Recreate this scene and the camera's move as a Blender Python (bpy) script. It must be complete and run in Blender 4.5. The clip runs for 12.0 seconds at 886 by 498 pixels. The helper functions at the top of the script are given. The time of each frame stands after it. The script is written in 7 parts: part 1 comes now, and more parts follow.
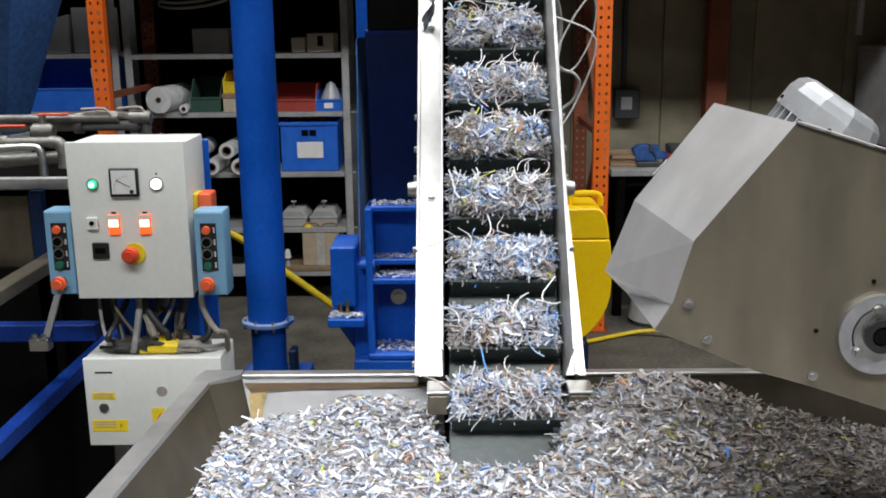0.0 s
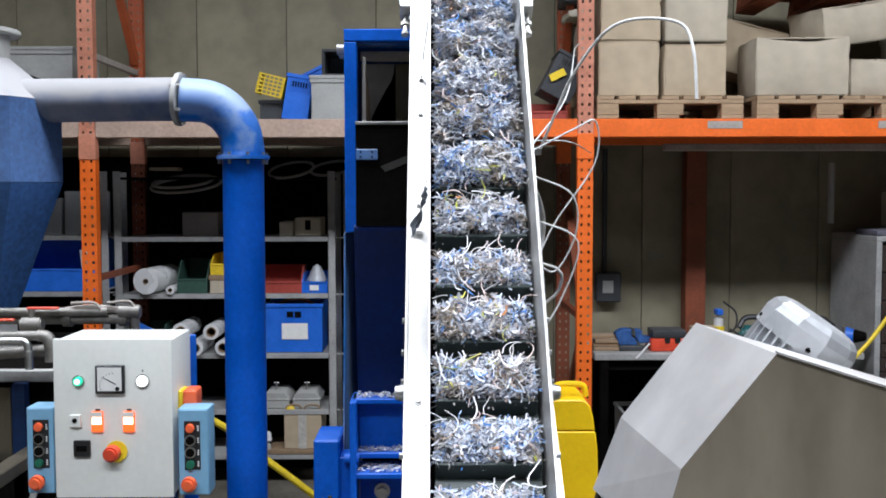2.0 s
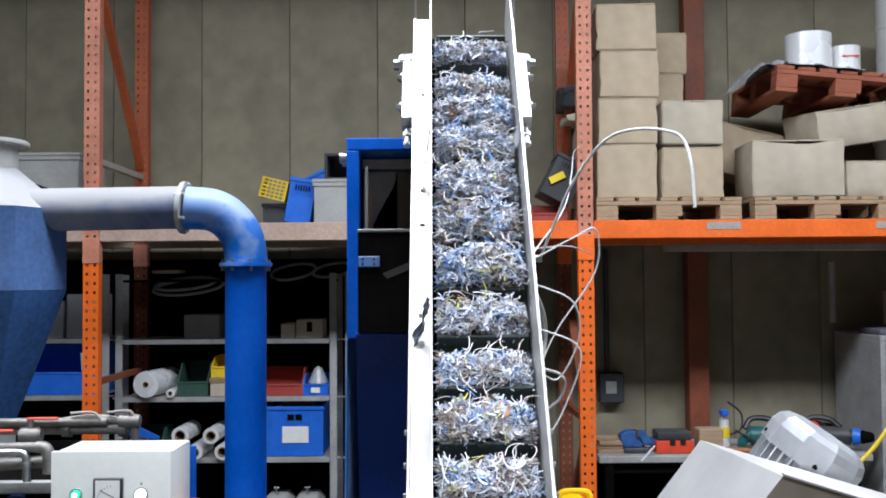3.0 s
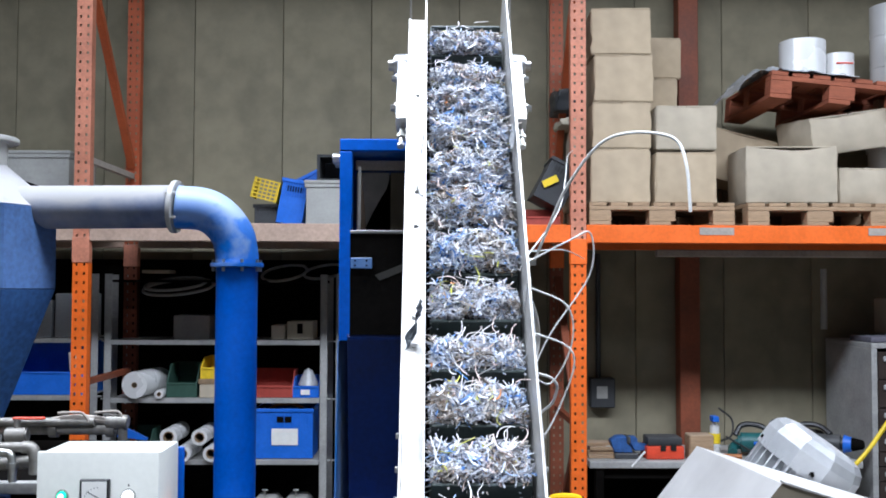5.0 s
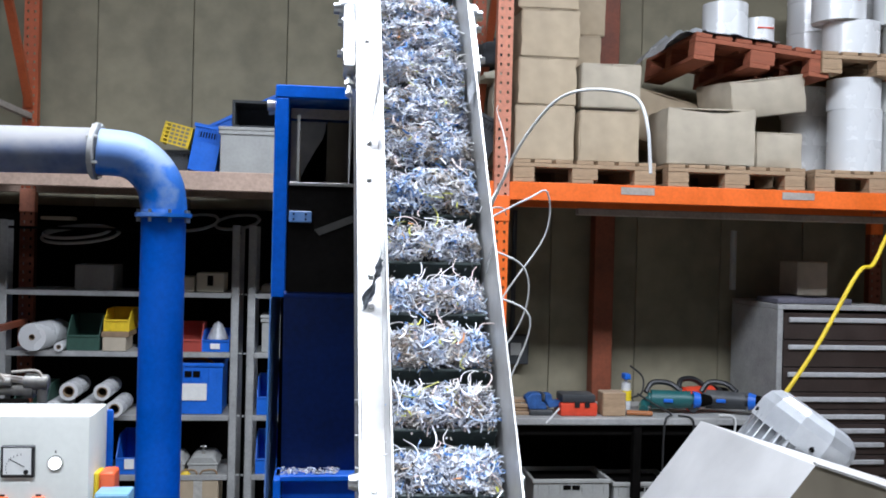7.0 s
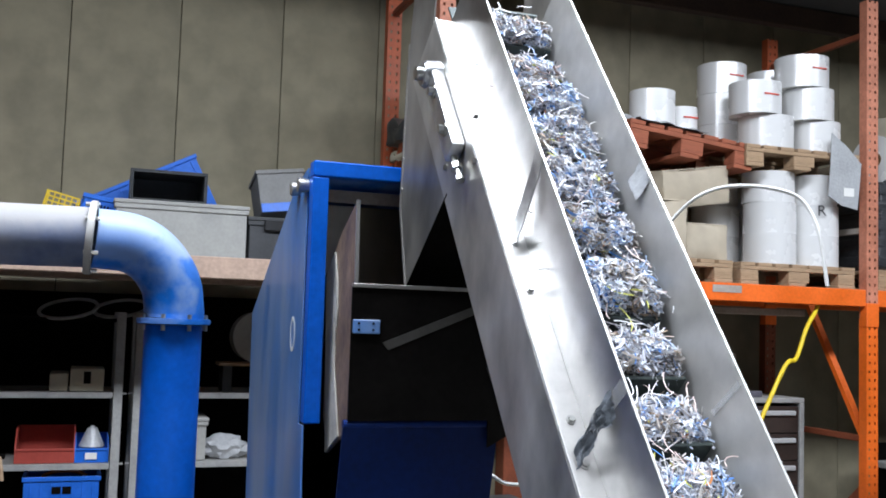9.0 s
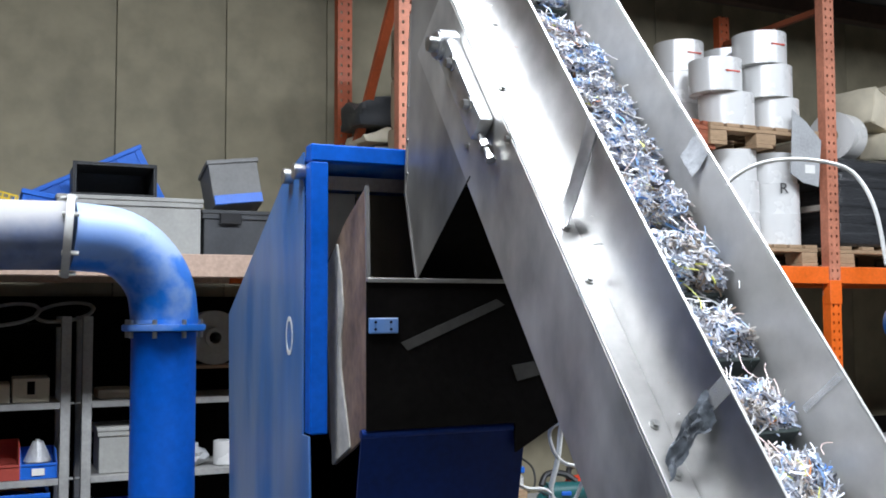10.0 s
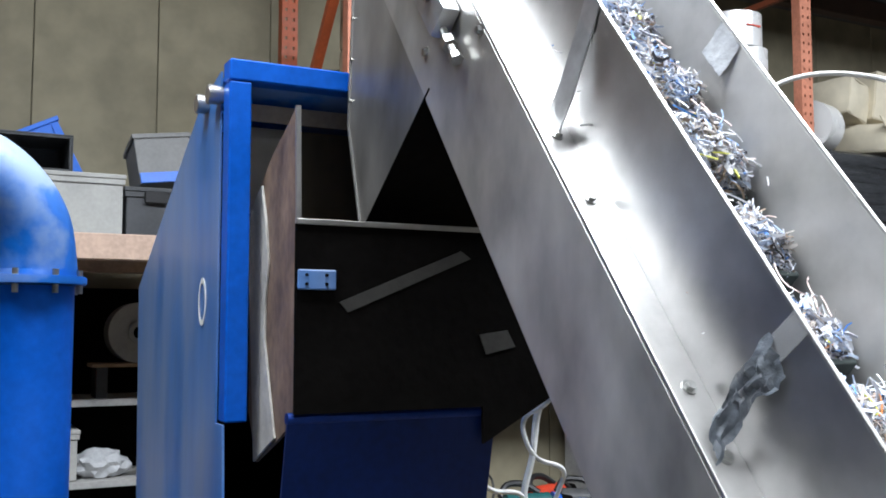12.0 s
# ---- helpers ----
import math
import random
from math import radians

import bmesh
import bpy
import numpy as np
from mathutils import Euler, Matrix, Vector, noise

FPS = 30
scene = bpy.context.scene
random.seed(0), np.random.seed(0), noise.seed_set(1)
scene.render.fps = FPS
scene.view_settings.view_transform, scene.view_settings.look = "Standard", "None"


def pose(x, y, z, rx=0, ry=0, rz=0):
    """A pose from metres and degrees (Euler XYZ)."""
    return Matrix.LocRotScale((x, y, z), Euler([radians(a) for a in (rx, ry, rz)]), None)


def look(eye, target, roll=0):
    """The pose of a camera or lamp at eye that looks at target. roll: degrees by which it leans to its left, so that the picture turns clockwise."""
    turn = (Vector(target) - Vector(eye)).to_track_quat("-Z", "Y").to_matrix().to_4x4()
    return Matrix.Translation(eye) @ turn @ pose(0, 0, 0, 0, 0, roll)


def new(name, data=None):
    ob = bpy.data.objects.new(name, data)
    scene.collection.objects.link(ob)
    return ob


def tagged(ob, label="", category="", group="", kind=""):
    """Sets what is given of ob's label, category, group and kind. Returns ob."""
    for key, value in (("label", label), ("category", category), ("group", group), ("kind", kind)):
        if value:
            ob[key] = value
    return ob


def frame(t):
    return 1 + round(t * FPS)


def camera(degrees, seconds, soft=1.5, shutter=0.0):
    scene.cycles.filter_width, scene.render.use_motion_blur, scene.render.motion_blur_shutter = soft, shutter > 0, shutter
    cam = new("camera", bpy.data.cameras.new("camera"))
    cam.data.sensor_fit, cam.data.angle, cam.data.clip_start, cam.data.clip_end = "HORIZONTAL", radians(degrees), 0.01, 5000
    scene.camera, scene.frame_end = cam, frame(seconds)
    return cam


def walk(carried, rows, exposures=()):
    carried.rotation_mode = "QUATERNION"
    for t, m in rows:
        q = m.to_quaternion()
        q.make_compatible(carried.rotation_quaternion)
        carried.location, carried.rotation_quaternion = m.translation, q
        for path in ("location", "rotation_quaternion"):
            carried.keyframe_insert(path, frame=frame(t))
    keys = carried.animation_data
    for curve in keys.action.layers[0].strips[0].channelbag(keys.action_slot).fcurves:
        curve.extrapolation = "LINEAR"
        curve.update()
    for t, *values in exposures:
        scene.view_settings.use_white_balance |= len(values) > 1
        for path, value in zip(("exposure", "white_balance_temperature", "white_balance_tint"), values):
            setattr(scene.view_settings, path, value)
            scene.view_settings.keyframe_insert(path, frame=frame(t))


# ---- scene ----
cam = camera(48.2, 12.0, soft=1.8)
PATH = [
    (0, (0.448, -0.109, 1.758), (0.426, 1.838, 1.3), -0.6),
    (0.5, (0.447, -0.112, 1.773), (0.446, 1.851, 1.39), -0.3),
    (1, (0.445, -0.115, 1.794), (0.455, 1.865, 1.507), 0.1),
    (1.5, (0.441, -0.12, 1.814), (0.453, 1.869, 1.603), 0.2),
    (2, (0.439, -0.126, 1.831), (0.454, 1.87, 1.713), -0.1),
    (2.5, (0.439, -0.13, 1.845), (0.452, 1.869, 1.811), -0.0),
    (3, (0.438, -0.134, 1.864), (0.451, 1.865, 1.939), -0.4),
    (3.2, (0.438, -0.138, 1.87), (0.449, 1.859, 1.98), -0.4),
    (4.8, (0.439, -0.124, 1.864), (0.465, 1.874, 1.954), 0.2),
    (5, (0.432, -0.113, 1.861), (0.463, 1.885, 1.943), 0.2),
    (5.5, (0.436, -0.104, 1.862), (0.469, 1.895, 1.92), 0.2),
    (6, (0.433, -0.089, 1.856), (0.466, 1.911, 1.899), 0.4),
    (6.5, (0.42, -0.079, 1.855), (0.465, 1.921, 1.854), 1.0),
    (7, (0.286, 0.008, 1.875), (0.534, 1.992, 1.863), 1.4),
    (7.5, (0.136, 0.203, 1.933), (0.413, 2.184, 1.955), 0.6),
    (7.7, (0.067, 0.285, 1.942), (0.393, 2.257, 1.985), -0.4),
    (9.3, (-0.451, 0.784, 1.963), (0.255, 2.649, 2.115), 2.3),
    (9.5, (-0.463, 0.856, 1.961), (0.247, 2.719, 2.113), 2.2),
    (10, (-0.527, 0.967, 1.974), (0.303, 2.783, 2.097), -0.2),
    (10.5, (-0.553, 1.015, 1.969), (0.395, 2.772, 2.088), 0.2),
    (11, (-0.549, 1.027, 1.966), (0.431, 2.767, 2.066), 0.0),
    (11.5, (-0.488, 1.129, 1.922), (0.476, 2.88, 1.994), -0.8),
    (12, (-0.334, 1.38, 1.863), (0.58, 3.152, 2.021), -0.0),
]
walk(cam, [(t, look(eye, target, roll)) for t, eye, target, roll in PATH],
     exposures=[(0, -0.42, 6900, 10), (1.5, -0.12, 6500, 11), (3, 0.02, 6250, 11), (5.5, 0.2, 6050, 11), (7.5, 0.12, 6200, 11), (9.5, 0.22, 6350, 10), (12, 0.4, 6450, 9)])

# ---- light: overcast day through two rows of roof lights ----
world = bpy.data.worlds.new("world")
scene.world = world
world.use_nodes = True
wn = world.node_tree
sky = wn.nodes.new("ShaderNodeTexSky")
sky.sky_type, sky.sun_disc, sky.sun_elevation, sky.sun_rotation = "NISHITA", False, radians(50), radians(200)
wn.links.new(sky.outputs[0], wn.nodes["Background"].inputs[0])
wn.nodes["Background"].inputs[1].default_value = 0.1


def area_lamp(name, eye, target, sx, sy, power, colour, fan_angle=180):
    d = bpy.data.lights.new(name, "AREA")
    d.shape, d.size, d.size_y, d.energy, d.color = "RECTANGLE", sx, sy, power, colour
    d.spread = radians(fan_angle)    # spread angle, narrowed on the near row to keep the bays dark
    ob = new(name, d)
    ob.matrix_basis = look(eye, target)
    return ob


FRONT_ROW, NEAR_ROW, SIDE_ROW = 430, 440, 105
COOL = (0.87, 0.92, 1.0)
area_lamp("roof_light_front", (0.8, 2.35, 4.72), (0.8, 2.36, 0), 6.0, 0.7, FRONT_ROW, COOL)
area_lamp("roof_light_near", (0.8, -0.9, 4.72), (0.8, -0.89, 0), 6.0, 0.7, NEAR_ROW, COOL, 112)
# unseen lamp, added to brighten the cartons at the far right
area_lamp("roof_light_side", (4.85, 2.35, 4.72), (4.85, 2.36, 0), 1.7, 0.7, SIDE_ROW, COOL)


# ---- materials ----
def mat(name, colour, rough=0.5, metal=0.0, scale=8.0, vary=0.25, fine=60.0, bump=0.1, dust=0.0, dust_colour=(0.45, 0.43, 0.39),
        stretch=(1, 1, 1), spec=0.5, even=0.25, soft=0.11, film=0.0):
    """Base colour with broad stains and fine grain, rough variation, bump and dust lying on what faces up."""
    m = bpy.data.materials.new(name)
    m.use_nodes = True
    t = m.node_tree
    b = t.nodes["Principled BSDF"]
    b.inputs["Roughness"].default_value, b.inputs["Metallic"].default_value = rough, metal
    b.inputs["Specular IOR Level"].default_value = spec
    co = t.nodes.new("ShaderNodeTexCoord")
    mp = t.nodes.new("ShaderNodeMapping")
    mp.inputs["Scale"].default_value = stretch
    t.links.new(co.outputs["Object"], mp.inputs[0])
    big, small = t.nodes.new("ShaderNodeTexNoise"), t.nodes.new("ShaderNodeTexNoise")
    big.inputs["Scale"].default_value, big.inputs["Detail"].default_value = scale, 5
    small.inputs["Scale"].default_value, small.inputs["Detail"].default_value = fine, 4
    for k in (big, small):
        t.links.new(mp.outputs[0], k.inputs["Vector"])
    mix = t.nodes.new("ShaderNodeMix")
    mix.data_type = "FLOAT"
    mix.inputs[0].default_value = 0.4
    t.links.new(big.outputs[0], mix.inputs[2])
    t.links.new(small.outputs[0], mix.inputs[3])
    ramp = t.nodes.new("ShaderNodeValToRGB")
    e = ramp.color_ramp.elements
    e[0].position, e[1].position = 0.3, 0.7
    e[0].color = (*[c * (1 - vary) for c in colour], 1)
    e[1].color = (*[min(1, c * (1 + vary)) for c in colour], 1)
    t.links.new(mix.outputs[0], ramp.inputs[0])
    out = ramp.outputs[0]
    if dust:
        geo, sep = t.nodes.new("ShaderNodeNewGeometry"), t.nodes.new("ShaderNodeSeparateXYZ")
        t.links.new(geo.outputs["Normal"], sep.inputs[0])
        up = t.nodes.new("ShaderNodeMapRange")
        up.inputs[1].default_value, up.inputs[2].default_value = -0.1, 0.9
        t.links.new(sep.outputs[2], up.inputs[0])
        blotch = t.nodes.new("ShaderNodeMapRange")
        blotch.inputs[1].default_value, blotch.inputs[2].default_value = 0.49 - soft, 0.49 + soft
        t.links.new(big.outputs[0], blotch.inputs[0])
        add = t.nodes.new("ShaderNodeMath")
        add.operation = "MULTIPLY"
        t.links.new(up.outputs[0], add.inputs[0])
        sc = t.nodes.new("ShaderNodeMath")
        sc.operation = "MULTIPLY_ADD"
        sc.inputs[1].default_value, sc.inputs[2].default_value = 0.85 - even, even
        t.links.new(blotch.outputs[0], sc.inputs[0])
        t.links.new(sc.outputs[0], add.inputs[1])
        amt = t.nodes.new("ShaderNodeMath")
        amt.operation, amt.use_clamp = "MULTIPLY", True
        amt.inputs[1].default_value = dust
        veil = t.nodes.new("ShaderNodeMath")
        veil.operation = "MULTIPLY_ADD"
        veil.inputs[1].default_value = film
        t.links.new(blotch.outputs[0], veil.inputs[0])
        t.links.new(add.outputs[0], veil.inputs[2])
        t.links.new(veil.outputs[0], amt.inputs[0])
        lay = t.nodes.new("ShaderNodeMix")
        lay.data_type = "RGBA"
        lay.inputs[7].default_value = (*dust_colour, 1)
        t.links.new(amt.outputs[0], lay.inputs[0])
        t.links.new(out, lay.inputs[6])
        out = lay.outputs[2]
    t.links.new(out, b.inputs["Base Color"])
    rr = t.nodes.new("ShaderNodeMapRange")
    rr.inputs[3].default_value, rr.inputs[4].default_value = max(0.02, rough - 0.12), min(1, rough + 0.12)
    t.links.new(big.outputs[0], rr.inputs[0])
    t.links.new(rr.outputs[0], b.inputs["Roughness"])
    if bump:
        bp = t.nodes.new("ShaderNodeBump")
        bp.inputs["Strength"].default_value, bp.inputs["Distance"].default_value = bump, 0.01
        t.links.new(small.outputs[0], bp.inputs["Height"])
        t.links.new(bp.outputs[0], b.inputs["Normal"])
    return m


def glow(name, colour, strength):
    m = bpy.data.materials.new(name)
    m.use_nodes = True
    b = m.node_tree.nodes["Principled BSDF"]
    b.inputs["Base Color"].default_value = (*colour, 1)
    b.inputs["Emission Color"].default_value = (*colour, 1)
    b.inputs["Emission Strength"].default_value = strength
    return m


def mixed(name, stops, rough, bump=0.0, source="island"):
    """One material whose pieces differ: a colour out of stops for each loose piece or each object."""
    m = bpy.data.materials.new(name)
    m.use_nodes = True
    t = m.node_tree
    b = t.nodes["Principled BSDF"]
    b.inputs["Roughness"].default_value = rough
    if source == "island":
        src = t.nodes.new("ShaderNodeNewGeometry").outputs["Random Per Island"]
    else:
        src = t.nodes.new("ShaderNodeObjectInfo").outputs["Random"]
    ramp = t.nodes.new("ShaderNodeValToRGB")
    ramp.color_ramp.interpolation = "CONSTANT"
    e = ramp.color_ramp.elements
    while len(e) < len(stops):
        e.new(0.5)
    for k, (p, c) in zip(e, stops):
        k.position = p
    for k, (p, c) in zip(e, stops):
        k.color = (*c, 1)
    t.links.new(src, ramp.inputs[0])
    t.links.new(ramp.outputs[0], b.inputs["Base Color"])
    return m


BLUE = mat("machine_blue_paint", (0.001, 0.092, 0.50), 0.40, scale=5, vary=0.25, bump=0.03, spec=0.2, dust=0.15, film=0.03, soft=0.04, dust_colour=(0.25, 0.33, 0.45))
BLUE_DUSTY = mat("machine_blue_dusty", (0.002, 0.13, 0.54), 0.42, scale=7, vary=0.2, bump=0.03, soft=0.045, even=0.3, film=0.36, dust=1.15, dust_colour=(0.30, 0.39, 0.53), spec=0.35)
BLUE_CAKED = mat("dust_caked_blue", (0.06, 0.10, 0.22), 0.7, scale=5, vary=0.25, bump=0.05, dust=1.3, dust_colour=(0.31, 0.305, 0.305), spec=0.2, even=0.75, film=0.55, soft=0.16)
DUCT_BLUE = mat("dust_topped_blue", (0.004, 0.13, 0.48), 0.5, scale=5, vary=0.2, bump=0.03, dust=1.4, dust_colour=(0.31, 0.31, 0.305), spec=0.15, even=0.8, film=0.05, soft=0.16)
CYCLONE_BLUE = mat("dull_cyclone_blue", (0.03, 0.085, 0.22), 0.6, scale=3, vary=0.6, bump=0.05, dust=0.8, spec=0.25)
BLUE_SIDE = mat("hopper_blue_film", (0.006, 0.15, 0.50), 0.36, scale=3.2, vary=0.3, fine=24, bump=0.03, dust=1.0, dust_colour=(0.30, 0.35, 0.42), stretch=(1, 1, 0.3), soft=0.13, film=0.75)
# machine blue darkened for the shade under the conveyor
BLUE_SHADED = mat("shaded_dark_blue", (0.001, 0.015, 0.10), 0.42, scale=4, vary=0.4, bump=0.05, spec=0.25)
TROUGH_BLUE = mat("grimy_trough_blue", (0.002, 0.028, 0.19), 0.5, scale=6, vary=0.5, bump=0.06, spec=0.25)
BLUE_EDGE = mat("shaded_blue_edge", (0.001, 0.022, 0.15), 0.5, scale=6, vary=0.4, bump=0.05, spec=0.25)
NAVY = mat("dark_blue_frame", (0.005, 0.018, 0.06), 0.55, scale=6, vary=0.4, bump=0.08, spec=0.25)
STEEL = mat("brushed_stainless", (0.47, 0.47, 0.465), 0.36, 1.0, scale=5, vary=0.32, fine=16, bump=0.02, stretch=(2, 1, 1))
STEEL_DULL = mat("dull_stainless", (0.43, 0.42, 0.40), 0.40, 0.85, scale=5, vary=0.25, fine=25, bump=0.03)
# bin steel made pale to carry the reflected light
BIN_BRIGHT = mat("bin_steel_with_glare", (0.84, 0.84, 0.83), 0.45, 0.1, scale=4, vary=0.12, fine=20, bump=0.02)
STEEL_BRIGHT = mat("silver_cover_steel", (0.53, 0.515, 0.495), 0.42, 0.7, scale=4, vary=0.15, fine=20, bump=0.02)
STEEL_FRAME = mat("smeared_frame_steel", (0.46, 0.45, 0.42), 0.44, 0.8, scale=6, vary=0.5, fine=13, bump=0.02, stretch=(1.5, 1, 0.6))
PIPE_STEEL = mat("dirty_pipe_steel", (0.24, 0.228, 0.205), 0.5, 0.6, scale=20, vary=0.4, bump=0.1)
# smeared steel, dark enough to carry painted shade as well
STEEL_DIRTY_SHADED = mat("smeared_shaded_stainless", (0.19, 0.165, 0.122), 0.42, 0.7, scale=4.5, vary=0.38, fine=13, bump=0.02, stretch=(1.5, 1, 0.6))
GUARD = mat("matt_guard_steel", (0.50, 0.49, 0.465), 0.46, 0.65, scale=5, vary=0.22, fine=25, bump=0.02)
CHEEK = mat("brown_smeared_stainless", (0.31, 0.297, 0.27), 0.44, 0.8, scale=5, vary=0.5, fine=12, bump=0.02, stretch=(1.5, 1, 0.6))
FLANGE = mat("satin_flange_steel", (0.50, 0.49, 0.47), 0.42, 1.0, scale=4, vary=0.16, fine=40, bump=0.02)
ZINC = mat("zinc_plated", (0.50, 0.50, 0.48), 0.35, 1.0, scale=20, vary=0.25, bump=0.1)
ALU = mat("cast_aluminium", (0.62, 0.63, 0.64), 0.42, 1.0, scale=14, vary=0.2, bump=0.12)
COWL = mat("silver_cowl_paint", (0.68, 0.69, 0.70), 0.34, 0.6, scale=6, vary=0.12, bump=0.04)
BELT = mat("green_black_belt", (0.055, 0.072, 0.068), 0.45, scale=20, vary=0.35, bump=0.1)
GREY_PAINT = mat("light_grey_enclosure", (0.70, 0.71, 0.66), 0.42, scale=4, vary=0.07, bump=0.02, dust=0.25)
PALE_BLUE = mat("pale_blue_plastic", (0.17, 0.36, 0.52), 0.45, scale=10, vary=0.1, bump=0.03, dust=0.2)
BLACK = mat("black_plastic", (0.012, 0.012, 0.013), 0.4, scale=20, vary=0.3, bump=0.05)
# near-black for dark steel and for sheets that stand in for shade
DARK = mat("dark_steel_and_shade", (0.0045, 0.004, 0.0036), 0.8, 0.0, scale=8, vary=0.5, bump=0.1, spec=0.03)
RUST_PLATE = mat("stained_flap", (0.185, 0.125, 0.088), 0.5, 0.0, scale=14, vary=0.65, bump=0.1, stretch=(1, 1, 0.6))
PALE_PLATE = mat("scuffed_flap_edge", (0.45, 0.43, 0.39), 0.6, scale=12, vary=0.3, bump=0.1)
RED = mat("red_plastic", (0.62, 0.06, 0.025), 0.4, scale=20, vary=0.15, bump=0.03)
ORANGE_BTN = mat("orange_mushroom", (0.75, 0.12, 0.04), 0.4, scale=20, vary=0.1, bump=0.0)
GREEN_BTN = mat("green_plastic", (0.01, 0.12, 0.07), 0.4, scale=20, vary=0.15, bump=0.03)
YELLOW = mat("yellow_guard_paint", (0.95, 0.58, 0.002), 0.4, scale=5, vary=0.12, bump=0.03)
YELLOW_HOSE = mat("yellow_hose_rubber", (0.75, 0.55, 0.02), 0.5, scale=30, vary=0.15, bump=0.05)
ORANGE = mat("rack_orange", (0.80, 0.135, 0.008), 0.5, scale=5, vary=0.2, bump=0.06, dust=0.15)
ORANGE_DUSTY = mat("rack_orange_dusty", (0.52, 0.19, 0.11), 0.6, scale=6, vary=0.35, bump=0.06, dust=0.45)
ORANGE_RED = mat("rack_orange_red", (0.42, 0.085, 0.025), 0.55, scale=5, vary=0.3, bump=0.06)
# rack orange with shade put into the colour
ORANGE_DARK = mat("rack_orange_shaded", (0.20, 0.05, 0.02), 0.6, scale=5, vary=0.35, bump=0.06)
BEAM_FADED = mat("faded_orange_beam", (0.42, 0.30, 0.23), 0.75, scale=3, vary=0.3, bump=0.1)
RUSTY = mat("brown_roof_steel", (0.055, 0.032, 0.024), 0.7, scale=5, vary=0.4, bump=0.08)
DUSTY_BEAM = mat("dust_grey_beam", (0.34, 0.30, 0.26), 0.8, scale=6, vary=0.3, bump=0.1)
CONCRETE = mat("wall_concrete", (0.243, 0.217, 0.147), 0.85, scale=1.1, vary=0.36, fine=7, bump=0.05)
# dark colour for walls out of view, chosen to cut bounce
UNSEEN_WALL = mat("dark_unseen_wall", (0.05, 0.05, 0.048), 0.7, scale=1.5, vary=0.3, fine=9, bump=0.05)
FLOOR = mat("floor_concrete", (0.10, 0.09, 0.07), 0.7, scale=4.5, vary=0.6, fine=40, bump=0.15)
ROOF = mat("roof_sheet", (0.10, 0.10, 0.105), 0.7, scale=2, vary=0.2, bump=0.05)
SHELF = mat("galvanised_shelf", (0.36, 0.36, 0.35), 0.6, 0.2, scale=8, vary=0.25, bump=0.08, dust=0.5)
CARD_PALE = mat("cream_cardboard", (0.62, 0.56, 0.43), 0.85, scale=5, vary=0.16, fine=14, bump=0.08)
CARD = mat("dusty_cardboard", (0.43, 0.34, 0.23), 0.85, scale=3.5, vary=0.16, fine=13, bump=0.05, dust=0.25, dust_colour=(0.48, 0.42, 0.33))
CARD_GREY = mat("greyed_cardboard", (0.43, 0.37, 0.28), 0.85, scale=3.5, vary=0.16, fine=13, bump=0.05, dust=0.3, dust_colour=(0.49, 0.44, 0.36))
WOOD = mat("pallet_pine", (0.36, 0.24, 0.14), 0.8, scale=6, vary=0.3, fine=35, bump=0.15, stretch=(1, 6, 6), dust=0.3)
WOOD_RED = mat("red_stained_pallet", (0.30, 0.085, 0.04), 0.8, scale=6, vary=0.35, fine=35, bump=0.15, stretch=(1, 6, 6), dust=0.12)
FILM = mat("white_film_roll", (0.76, 0.76, 0.75), 0.27, 0.15, scale=5, vary=0.04, fine=9, bump=0.0, even=0.1)
OCHRE = mat("ochre_patch", (0.72, 0.56, 0.26), 0.5, scale=30, vary=0.3)
FILM_CORE = mat("brown_card_core", (0.25, 0.17, 0.1), 0.8, scale=20, vary=0.2)
CRATE_BLUE = mat("blue_crate_plastic", (0.010, 0.13, 0.60), 0.45, scale=12, vary=0.15, bump=0.05, dust=0.15)
CRATE_GREY = mat("grey_crate_plastic", (0.33, 0.33, 0.31), 0.6, scale=8, vary=0.15, bump=0.05, dust=0.4)
PALE_GREY = mat("pale_grey_board", (0.52, 0.56, 0.60), 0.6, scale=6, vary=0.12, bump=0.03)
CRATE_DIM = mat("dim_grey_tote", (0.17, 0.17, 0.165), 0.6, scale=8, vary=0.2, bump=0.05)
CRATE_DARK = mat("charcoal_crate_plastic", (0.035, 0.038, 0.042), 0.5, scale=8, vary=0.25, bump=0.05, dust=0.15)
CRATE_GREEN = mat("green_bin_plastic", (0.03, 0.075, 0.055), 0.5, scale=8, vary=0.2, bump=0.05)
CRATE_RED = mat("red_bin_plastic", (0.33, 0.05, 0.035), 0.5, scale=8, vary=0.2, bump=0.05)
CRATE_YELLOW = mat("yellow_bin_plastic", (0.72, 0.50, 0.02), 0.5, scale=8, vary=0.2, bump=0.05)
PAPER = mat("white_paper", (0.75, 0.75, 0.72), 0.8, scale=30, vary=0.05, bump=0.0)
STICKER = mat("yellow_sticker", (0.80, 0.58, 0.02), 0.5, scale=30, vary=0.05, bump=0.0)
INK = mat("dark_ink", (0.02, 0.02, 0.02), 0.6, scale=30, vary=0.1, bump=0.0)
RED_INK = mat("red_ink", (0.6, 0.03, 0.02), 0.6, scale=30, vary=0.1, bump=0.0)
WRAP = mat("black_stretch_wrap", (0.035, 0.037, 0.04), 0.2, scale=4, vary=0.4, fine=22, bump=0.5, stretch=(1, 1, 7))
CABLE_GREY = mat("grey_cable", (0.22, 0.22, 0.21), 0.6, scale=30, vary=0.2, bump=0.05)
CABLE_DUSTY = mat("dust_coated_cable", (0.26, 0.235, 0.19), 0.8, scale=30, vary=0.25, bump=0.05)
